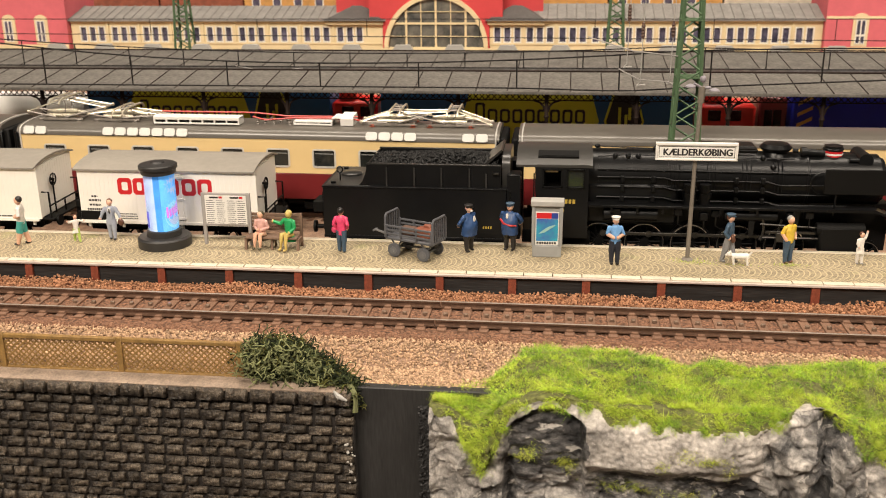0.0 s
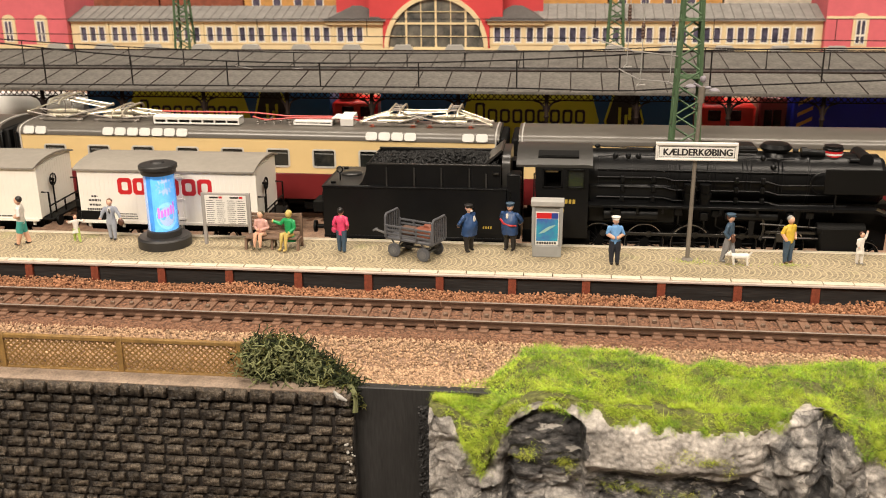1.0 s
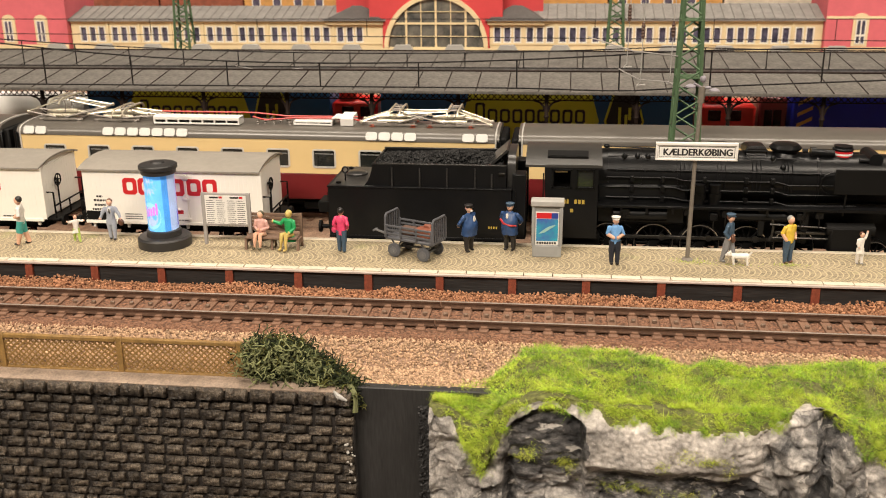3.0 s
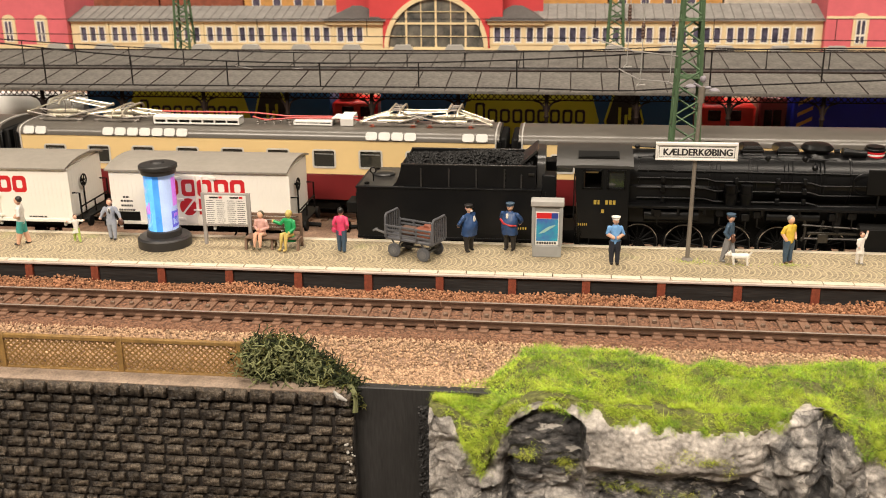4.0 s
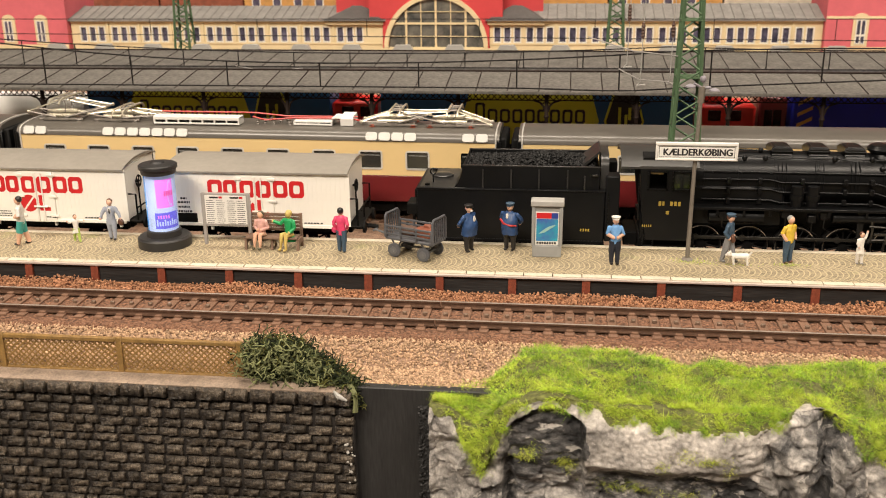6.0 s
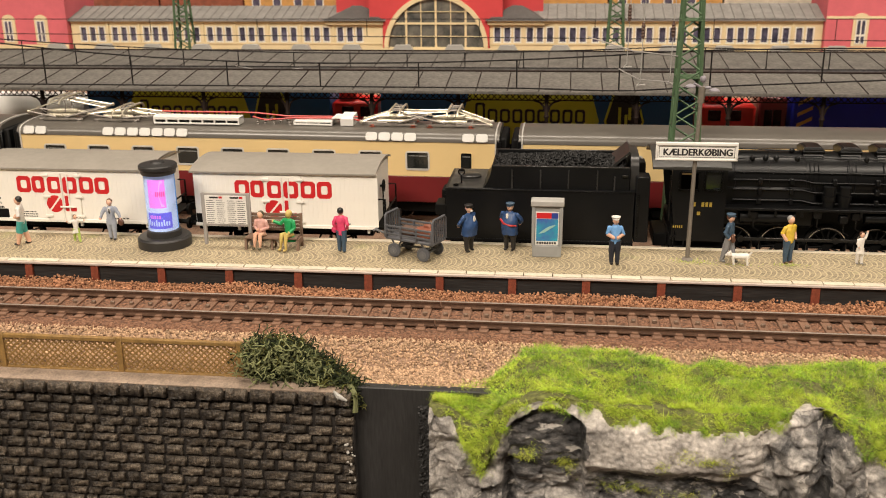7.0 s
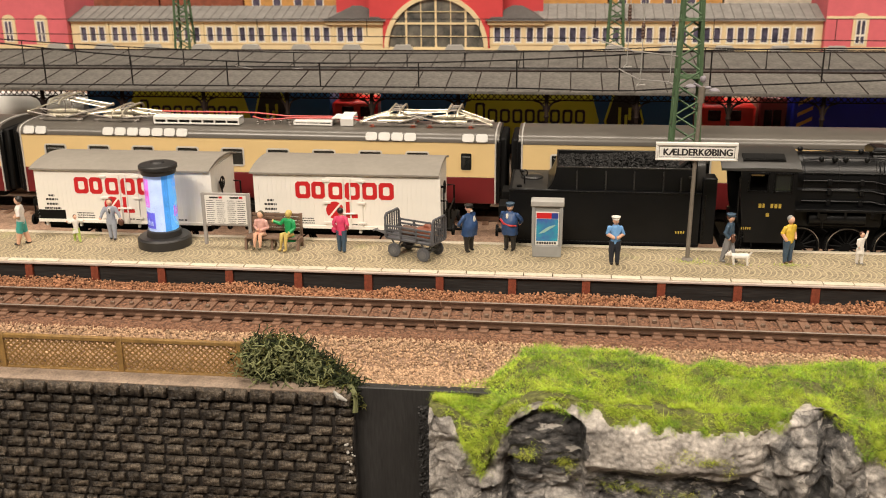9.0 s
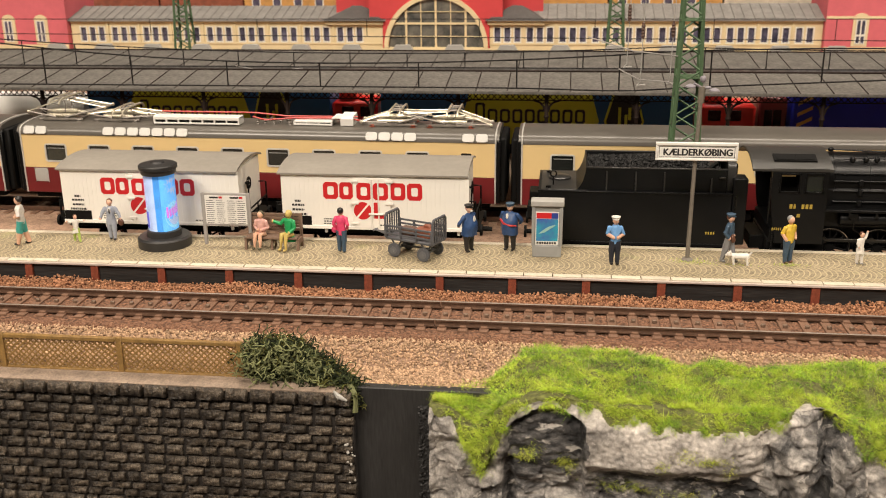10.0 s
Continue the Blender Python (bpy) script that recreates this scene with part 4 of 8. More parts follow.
    for u in range(-32, 50, 11):
        tube(bm, [(u, -10.2, 38.6), (u, -10.9, 39.0)], 0.4, 6)
    part("handrail", bm, "black_smooth", boiler)
    for k, (y, z, r) in enumerate(((-11.7, 36.2, 0.3), (-12.0, 32.4, 0.34), (-12.2, 28.2, 0.4))):
        bm = NB(); tube(bm, [(-36, y, z), (-10, y, z), (-6, y, z - 1), (30, y, z - 1), (34, y, z - 2.2), (60, y + 1, z - 2.2)], r, 6)
        for u in (-26, -14, 2, 18, 28):
            box(bm, u - 0.8, u + 0.8, y - 0.8, y + 0.9, z - 1.8, z + 0.6, 0.2)
        part("pipe", bm, P, boiler)
    bm = NB(); tube(bm, [(-36, -8.0, 43.6), (-24, -7.5, 44.5), (-12, -7.5, 44.2), (40, -7.6, 43.6)], 0.3, 6)
    for u in (-29, -24, -20, -12, 14, 28):
        blob(bm, (u, -7.9, 43.9), (1.1, 1.0, 1.3), 8, 6)
    tube(bm, [(-37, -2, 46.6), (-10, -2, 45.6)], 0.3, 6); blob(bm, (-36, -2, 46.6), (1.2, 0.9, 0.9)); blob(bm, (-13, -2, 45.8), (1.1, 0.9, 1.1))
    part("whistle_rod", bm, P, boiler)
    # running boards, pumps and tanks below the boiler
    for s in (-1, 1):
        bm = NB(); box(bm, -39.5, 52, s * 13.4 - 3.4, s * 13.4 + 3.4, 24.2, 25.3, 0.15); prism(bm, [(52, 24.2), (52, 25.3), (70, 25.3), (80, 22.0), (80, 21.0), (70, 24.2)], "y", s * 13.4 - 3.4, s * 13.4 + 3.4)
        part("running_board", bm, "black_smooth", th, "narrow running board")
    bm = NB()
    for u in (0, 6):
        cyl(bm, (u, -12.8, 25.3), (u, -12.8, 33.5), 2.2, n=14); cyl(bm, (u, -12.8, 28), (u, -12.8, 30), 2.6, n=14)
    part("air_pump", bm, P, th)
    for z, r, u0, u1, y in ((20.8, 2.6, -33, -12, -13.0), (21.2, 2.0, 14, 34, -13.5)):
        bm = NB(); axis_tube(bm, z, r, u0, u1, 18, y)
        part("air_tank", bm, P, th)
    for s in (-1, 1):
        bm = NB(); box(bm, 50, 74, s * 15.4 - 0.35, s * 15.4 + 0.35, 31.0, 41.0, 0.3)
        part("smoke_deflector", bm, "black_matt", th, "flat smoke deflector plate")
        bm = NB(); tube(bm, [(52, s * 15, 33), (54, s * 10, 33)], 0.4, 5); tube(bm, [(70, s * 15, 33), (70, s * 10, 33)], 0.4, 5); tube(bm, [(55, s * 15, 31), (55, s * 13.5, 22)], 0.4, 5)
        part("deflector_stay", bm, P, th)
        bm = NB(); box(bm, 50, 66, s * 14.0 - 3.2, s * 14.0 + 3.2, 7.5, 18.5, 1.0); axis_tube(bm, 16.8, 2.6, 49, 67, 16, s * 14.5)
        part("cylinder_block", bm, "black_matt", th, "outside cylinder block")
    bm = NB(); box(bm, -40, 78, -6.0, 6.0, 6, 25)
    part("frame", bm, "black_matt", th)
    bm = NB(); prism(bm, [(74, 22), (82, 14.5), (84, 14.5), (84, 16), (76, 23)], "y", -16, 16); box(bm, 82, 84, -16, 16, 9, 14.5, 0.2)
    beam = part("buffer_beam", bm, "maroon", th, "red painted front buffer beam")
    for s in (-1, 1):
        bm = NB(); cyl(bm, (84, s * 10, 11.6), (89, s * 10, 11.6), 1.0, n=10); cyl(bm, (89, s * 10, 11.6), (90, s * 10, 11.6), 2.5, n=16)
        part("buffer", bm, "black_matt", beam)
    for i, u in enumerate((-34.4, -16.2, 2.1, 20.4, 38.7)):
        add_wheel(drive_wheel, th, u, 7.9, 0.4)
    add_wheel(small_wheel, th, 70, 5.0)
    def rod(u0, u1, y, label):
        bm = NB(); box(bm, u0, u1, y - 0.35, y + 0.35, -0.7, 0.7, 0.15)
        for u in (-34.4, -16.2, 2.1, 20.4, 38.7):
            if u0 - 1 <= u <= u1 + 1:
                cyl(bm, (u, y - 0.5, 0), (u, y + 0.5, 0), 1.3, n=12)
        ob = part("coupling_rod", bm, "dull_steel", th, label)
        rods.append((ob, 4.2, 7.9, 0.4))
    rod(-34.4, 38.7, -10.4, "dull steel coupling rod")
    bm = NB(); tube(bm, [(28, -14.5, 12.8), (52, -14.5, 12.8)], 0.5, 6); box(bm, 30, 50, -15, -14, 14.6, 15.6, 0.1); box(bm, 34, 38, -15.4, -13.6, 11.2, 15, 0.2)
    tube(bm, [(36, -13.8, 20), (34, -13.8, 8)], 0.5, 6)
    part("crosshead", bm, "dull_steel", th, "dull steel slide bars and crosshead")
    bm = NB()
    for k, w in enumerate((1.5, 1.1, 0.0, 1.4, 1.4, 1.4)):
        if w:
            box(bm, -50.6 + k * 1.5, -50.6 + k * 1.5 + w * 0.72, -17.42, -17.28, 25.7, 27.4)
    box(bm, -47.6, -46.4, -17.42, -17.28, 22.2, 23.6)
    for k in range(5):
        box(bm, -56.5 + k * 0.8, -56.1 + k * 0.8, -17.42, -17.28, 16.8, 17.8)
    part("number_bars", bm, mat("brass_print", (0.42, 0.3, 0.05), 0.45), th, "yellow blocks in place of the number")
    bm = NB()
    for z in (8, 13):
        box(bm, -56, -52, -17.2, -13, z, z + 0.6, 0.1)
    for u in (-56, -52):
        tube(bm, [(u, -16.8, 8), (u, -16.8, 30)], 0.3, 6)
    tube(bm, [(-58.4, -17.6, 20), (-58.4, -17.6, 38)], 0.3, 6)
    part("cab_steps", bm, P, th)
    # black boxes added to darken the gap below the cab like shade
    bm = NB(); box(bm, -60, -38, -14.5, 14.5, 4.0, 12.5, 0.4); box(bm, -65.5, -60, -9, 9, 6.5, 12.0, 0.3)
    part("ash_pan", bm, "black_matt", th, "black box added for the shade under the cab floor")
    # valve gear hung below the running board
    for u in (24.5, 41.0):
        bm = NB(); prism(bm, [(u - 1.4, 24.2), (u + 1.4, 24.2), (u + 0.9, 13.5), (u - 0.9, 13.5)], "y", -14.6, -13.6)
        part("gear_bracket", bm, "black_plastic", th, "black valve gear bracket")
    bm = NB()
    arc = [(27.5 + 1.6 * math.cos(a), -14.9, 16.5 + 5.0 * math.sin(a)) for a in [math.radians(-70 + 20 * k) for k in range(8)]]
    tube(bm, arc, 0.5, 6)
    part("expansion_link", bm, "dull_steel", th, "curved steel expansion link")
    bm = NB(); tube(bm, [(27.8, -15.2, 18.5), (50, -15.2, 17.4)], 0.4, 6)
    part("valve_rod", bm, "dull_steel", th, "thin steel valve rod")
    for k, (u, z) in enumerate(((-28, 21.8), (-4, 22.4), (6, 20.6), (10.5, 22.0), (39, 21.4), (46, 22.2))):
        bm = NB(); box(bm, u - 1.6, u + 1.6, -15.8, -13.2, z - 1.2, z + 1.9, 0.3); tube(bm, [(u, -15.6, z), (u, -15.6, z - 4.5), (u + 2.4, -15.2, z - 6)], 0.28, 5)
        part("brake_fitting", bm, "black_smooth", th, "small black brake fitting")
    for u in (-30, -20, -10, 12, 26, 40):
        bm = NB(); box(bm, u - 0.5, u + 0.5, -16.6, -16.0, 22.0, 24.3, 0.1)
        part("board_stay", bm, "black_smooth", th)
    # the cab stands a little back from the boiler's end
    for o in th.children:
        if o.name.split(".")[0] in ("cab_side", "cab_roof", "cab_front", "backhead", "cab_lamp", "number_bars", "cab_steps"):
            o.location.x -= 2.4 * MM
    return th


# the coupling's slack: how far the locomotive has drawn ahead of its tender
SLACK = [(0.0, 0.0), (2.5, 0.0), (2.8, 1.2), (3.2, 1.8), (5.5, 1.8), (7.0, 2.3), (7.5, 2.8), (10.0, 2.8)]


def along(rows, t):
    for (a, p), (b, q) in zip(rows, rows[1:]):
        if t <= b:
            return p + (q - p) * (t - a) / (b - a)
    return rows[-1][1]


def shift_at(t, pulled):
    return along(SHIFT, t) + (along(SLACK, t) if pulled else 0.0)


def motions():
    for th, x in rolling:
        walk(th, [(t, pose((x + s) * MM, TRACK_1 * MM, RAIL_Z * MM)) for t, s in SHIFT])
    engine = bpy.data.objects["steam_locomotive"]
    walk(engine, [(t, pose((LOCO_X + shift_at(t, True)) * MM, TRACK_1 * MM, RAIL_Z * MM)) for t, s in SHIFT])
    times = [0.0, 2.6] + [2.8 + 0.2 * k for k in range(37)]
    for ob, c, r, ph in wheels:
        walk(ob, [(t, pose(c[0] * MM, c[1] * MM, c[2] * MM, 0, math.degrees(ph + shift_at(t, ob.parent == engine) / r), 0)) for t in times])
    for ob, q, r, ph in rods:
        walk(ob, [(t, pose(q * math.sin(ph + shift_at(t, True) / r) * MM, 0, (7.9 + q * math.cos(ph + shift_at(t, True) / r)) * MM)) for t in times])
    walk(drum, [(0.5 * k, pose(0, 0, 0, 0, 0, 79 - 36 * 0.5 * k)) for k in range(21)])


beer_van(-163.9)
beer_van(-259.2)
tender(-57.5)
LOCO_X = 50.0
locomotive(LOCO_X)

# ---- standing express train ----
def coach(x0, x1, windows, small=(), sink=0.0, dip=0.0):
    """Cream and maroon coach from x0 to x1, standing on the second track."""
    xm = (x0 + x1) / 2
    th = thing("express_coach", xm, TRACK_2, RAIL_Z, "cream and maroon express coach with dark grey roof", "coach", "coaches of the standing train")
    th.matrix_basis = pose(xm * MM, TRACK_2 * MM, (RAIL_Z - sink) * MM, 0, dip, 0)
    a, b = x0 - xm, x1 - xm
    def band(z0, z1, y, name, m_, label):
        bm = NB(); box(bm, a, b, -y, y, z0, z1, 0.25)
        return part(name, bm, m_, th, label)
    band(9.5, 21.9, 16.0, "lower_body", "maroon", "maroon lower body")
    # cream side built round its window openings
    holes = sorted([(u - xm, u + 10.2 - xm, 25.4, 33.3) for u in windows] + [(u - xm, u + 4.9 - xm, 25.0, 33.2) for u in small])
    for s in (-1, 1):
        bm = NB()
        y0, y1 = (-16.0, -15.2) if s < 0 else (15.2, 16.0)
        box(bm, a, b, y0, y1, 22.0, 25.2); box(bm, a, b, y0, y1, 33.2, 38.3)
        k = a
        for h0, h1, _, _ in holes:
            box(bm, k, h0, y0, y1, 25.2, 33.2)
            k = h1
        box(bm, k, b, y0, y1, 25.2, 33.2)
        side = part("side_wall", bm, "cream", th, "glossy cream side wall", smooth=0)
        if s < 0:
            for h0, h1, z0, z1 in holes:
                bm = NB()
                round_ring(bm, h0 - 0.5, h1 + 0.5, 24.7, 33.7, -16.3, -15.5, 0.75 if h1 - h0 > 6 else 0.5, 1.3)
                fr = part("window", bm, "silver" if h1 - h0 > 6 else "cream", th, "window with metal frame")
                bm = NB(); box(bm, h0, h1, -15.5, -15.3, 25.2, 33.2)
                part("pane", bm, "glass_dark", fr)
                bm = NB(); box(bm, h0 + 0.8, h1 - 0.8, -15.62, -15.5, 31.2, 31.5)
                part("window_bar", bm, "mid_grey", fr)
    # black sheet behind the panes, added for the darkness inside the coach
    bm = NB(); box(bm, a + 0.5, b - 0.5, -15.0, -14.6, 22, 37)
    part("interior", bm, "black_matt", th, "black sheet for the unlit inside of the coach")
    bm = NB()
    prism(bm, [(-16.3, 38.0), (-16.1, 39.4), (-15.4, 40.8), (-13.4, 41.9), (-8, 42.7), (0, 43.0), (8, 42.7), (13.4, 41.9), (15.4, 40.8), (16.1, 39.4), (16.3, 38.0)], "x", a - 0.3, b + 0.3)
    roof = part("roof", bm, "coach_roof", th, "smooth dark grey roof")
    for e, d in ((a, -1), (b, 1)):
        bm = NB(); box(bm, min(e, e + d * 3.6), max(e, e + d * 3.6), -14.5, 14.5, 10, 40, 0.8)
        part("gangway", bm, "black_matt", th, "black corridor connection")
        bm = NB(); box(bm, e - 1.0, e + 1.0, -16.4, 16.4, 10, 39.2, 0.4)
        part("end_frame", bm, "black_smooth", th, "dark end frame")
        bm = NB()
        outline = [(-16.2, 9.6), (-16.2, 38.0), (-16.0, 39.5), (-15.3, 40.9), (-13.3, 42.0), (-8, 42.8), (0, 43.1), (8, 42.8), (13.3, 42.0), (15.3, 40.9), (16.2, 38.0), (16.2, 9.6)]
        tube(bm, [(e - d * 1.3, y, z) for y, z in outline], 0.38, 6)
        part("end_strip", bm, "silver", th, "bright metal strip round the coach end")
    bm = NB(); box(bm, a + 4, b - 4, -13, 13, 6.5, 9.5); 
    for u in (a + 35, b - 35):
        for s in (-1, 1):
            box(bm, u - 16, u + 16, s * 12 - 0.8, s * 12 + 0.8, 4, 7.5, 0.3)
    for u in range(int(a) + 60, int(b) - 60, 26):
        box(bm, u, u + 18, -14, 14, 4, 8, 0.5)
    part("underframe", bm, "black_matt", th)
    for u in (a + 25, a + 45, b - 45, b - 25):
        ob = new("wheel", small_wheel[0]); ob.parent = th; ob.location = Vector((u, -8, 5.4)) * MM
        dress_wheel(ob, small_wheel)
    return th, roof, xm


WIN = [-246.4 + 21.9 * k for k in range(9)]
motor, roof, xm = coach(-259.5, -29.0, WIN, (-46.1,), 0.6, 0.3)
def vents(x0, n, step):
    for k in range(n):
        bm = NB()
        u = x0 + step * k - xm
        box(bm, u, u + 5.3, -0.3, 0.3, -1.9, 1.9)
        bmesh.ops.bevel(bm, geom=[e for e in bm.edges if abs((e.verts[0].co - e.verts[1].co).y) > 0.5], offset=0.5, segments=2, affect="EDGES")
        bmesh.ops.rotate(bm, cent=(0, 0, 0), matrix=Matrix.Rotation(radians(-27), 3, "X"), verts=bm.verts)
        bmesh.ops.translate(bm, vec=(0, -15.95, 40.2), verts=bm.verts)
        part("roof_vent", bm, "grille_white", roof, "white ventilator grille")
bm = NB(); box(bm, -253.3 - xm, -246.5 - xm, -16.35, -15.9, 15.0, 21.7, 0.2)
bmesh.ops.bevel(bm, geom=[e for e in bm.edges if abs((e.verts[0].co - e.verts[1].co).y) > 0.2], offset=0.5, segments=2, affect="EDGES")
part("service_hatch", bm, "grey_pale", motor, "pale grey hatch in the maroon side")
vents(-256.2, 2, 6.0)
vents(-216.5, 7, 6.05)
vents(-90.0, 4, 6.0)
vents(-45.4, 2, 6.2)
coach(-19.5, 262.0, [-5 + 30 * k for k in range(8)], (), 1.5, 0.05)
coach(-505, -268.5, [-500 + 21.9 * k for k in range(10)])


def resistor_box(x0, x1, y, h):
    bm = NB()
    a, b = x0 - xm, x1 - xm
    box(bm, a, b, y - 3.6, y + 3.6, 43.0, 43.8, 0.15); box(bm, a, b, y - 3.4, y + 3.4, 43.0 + h * 0.52, 43.0 + h, 0.3)
    k = max(2, int((b - a) / 5.4))
    for i in range(k + 1):
        u = a + (b - a - 0.7) * i / k
        box(bm, u, u + 0.7, y - 3.5, y + 3.5, 43.7, 43.0 + h - 0.4)
    rb = part("resistor_box", bm, "white_plastic", motor, "white roof resistor casing with slots", smooth=0)
    bm = NB(); box(bm, a + 0.4, b - 0.4, y - 2.8, y + 2.8, 43.7, 43.0 + h - 0.6)
    part("slot", bm, "black_matt", rb)
resistor_box(-193.5, -151.5, -6.5, 3.7)
resistor_box(-126, -107.5, -4, 2.2)


def pantograph(x, knees, head, foot):
    """Folded current collector: base on four insulators, knees left and right as (x, z), head as (x, z)."""
    u = x - xm
    for du in (-9.5, 9.5):
        for y in (-6.5, 6.5):
            bm = NB(); lathe(bm, (u + du, y, 41.6), [(1.5, 0), (1.5, 0.5), (0.8, 0.8), (1.5, 1.2), (0.8, 1.6), (1.2, 2.0), (0.7, 2.4)], 12)
            part("insulator", bm, foot, motor, "ribbed roof insulator")
    bm = NB()
    for y in (-6.5, 6.5):
        box(bm, u - 11.5, u + 11.5, y - 0.35, y + 0.35, 43.3, 44.3, 0.1)
    for du in (-9.5, -3.5, 3.5, 9.5):
        box(bm, u + du - 0.45, u + du + 0.45, -6.4, 6.4, 43.4, 44.2, 0.1)
    part("base_frame", bm, "panto_frame", motor, "grey metal base frame")
    bm = NB()
    for y in (-3.6, 3.6):
        tube(bm, [(u - 7.5, y, 45.1), (u + 7.5, y, 45.1)], 0.8, 8)
        for k in range(9):
            tube(bm, [(u - 6.4 + 1.5 * k, y, 45.1), (u - 5.8 + 1.5 * k, y, 45.1)], 1.05, 8)
    part("raising_spring", bm, "panto", motor, "bright coiled raising springs")
    bm = NB(); tube(bm, [(u - 9, 0, 46.4), (u - 3, 0, 46.6), (u + 6, 0, 46.6)], [0.7, 1.3, 1.3], 12); tube(bm, [(u + 6, 0, 46.6), (u + 13.5, 0, 45.6)], [0.6, 0.8], 8)
    part("drive_cylinder", bm, "panto", motor, "silvery drive cylinder")
    hx, hz = head[0] - xm, head[1]
    for sd, (kx, kz) in zip((-1, 1), knees):
        kx -= xm
        bm = NB()
        for y in (-5.6, 5.6):
            tube(bm, [(u + sd * 2.6, y, 44.6), (kx, y * 0.8, kz)], [0.5, 0.36], 6)
        tube(bm, [(kx, -4.9, kz), (kx, 4.9, kz)], 0.42, 6)
        tube(bm, [(u + sd * 2.6, -5.6, 44.6), (kx, 4.4, kz)], 0.22, 5)
        part("lower_arm", bm, "panto_frame", motor, "grey lower arm of the collector")
        bm = NB()
        for y in (-4.4, 4.4):
            tube(bm, [(kx, y, kz), (hx + sd * 2.2, y * 0.7, hz - 0.8)], 0.3, 6)
        for y in (-2.0, 2.0):
            tube(bm, [(kx, y, kz), (hx + sd * 2.2, -y, hz - 0.8)], 0.2, 5)
        blob(bm, (kx, -4.6, kz), (0.8, 0.6, 0.8), 8, 6); blob(bm, (kx, 4.6, kz), (0.8, 0.6, 0.8), 8, 6)
        part("upper_arm", bm, "panto", motor, "thin silvery upper arm")
        bm = NB()
        tube(bm, [(hx + sd * 2.4, -13, hz - 1.6), (hx + sd * 2.4, -11, hz + 0.1), (hx + sd * 2.4, -8.5, hz + 0.7), (hx + sd * 2.4, 8.5, hz + 0.7), (hx + sd * 2.4, 11, hz + 0.1), (hx + sd * 2.4, 13, hz - 1.6)], 0.5, 6)
        part("contact_bow", bm, "panto", motor, "bright contact bow")
    bm = NB()
    for y in (-6.5, -2.5, 2.5, 6.5):
        tube(bm, [(hx - 2.4, y, hz + 0.4), (hx + 2.4, y, hz + 0.4)], 0.35, 5)
    tube(bm, [(hx - 2.2, -3, hz - 0.8), (hx - 2.2, 3, hz - 0.8)], 0.4, 6); tube(bm, [(hx + 2.2, -3, hz - 0.8), (hx + 2.2, 3, hz - 0.8)], 0.4, 6)
    for y in (-3, 3):
        tube(bm, [(hx, y, hz - 0.8), (hx + 0.8, y, hz - 3.0), (u + 1.0, y, 46.4)], 0.25, 5)
    part("head_link", bm, "panto_frame", motor, "links of the collector head")


pantograph(-242, ((-259, 46.9), (-219.7, 49.3)), (-241, 53.4), "panto_frame")
pantograph(-213.5, ((-228.5, 46.0), (-191.2, 46.0)), (-210, 48.8), "panto_frame")
pantograph(-79, ((-94.2, 44.6), (-61.5, 48.6)), (-77.3, 50.2), "rust")
pantograph(-52, ((-73.8, 48.8), (-33.1, 44.0)), (-50.5, 50.4), "rust")
bm = NB()
tube(bm, [(-146 - xm, -6, 46.5), (-140 - xm, -6, 45), (-126 - xm, -4, 45.8), (-100 - xm, -4, 46.2), (-95 - xm, -4, 45)], 0.4, 6)
tube(bm, [(-192 - xm, -2, 47.6), (-146 - xm, -2, 47.6), (-130 - xm, -3, 46.4), (-96 - xm, -3, 46.6)], 0.4, 6)
part("roof_cable", bm, "wire_red", motor, "red high-voltage roof cable")
bm = NB()
for k in range(9):
    u = -144 - xm + k * 2.6
    lathe(bm, (u, -5 + (k % 3) * 3, 42.6), [(1.0, 0), (0.6, 0.7), (1.1, 1.2), (0.6, 1.8), (0.9, 2.4)], 8)
part("roof_switch", bm, "panto_frame", motor, "roof switchgear")
bm = NB(); prism(bm, [(-7, 43.0), (-7.4, 46.2), (-6.2, 47.2), (2.8, 47.8), (3.4, 46.8), (3, 43.0)], "x", -103.6 - xm, -97.6 - xm)
part("switch_casing", bm, "white_plastic", motor, "white roof switch casing")
bm = NB(); box(bm, -107.5 - xm, -103.8 - xm, -7.4, 2.6, 46.2, 46.9, 0.15)
part("casing_lid", bm, "white_plastic", motor)


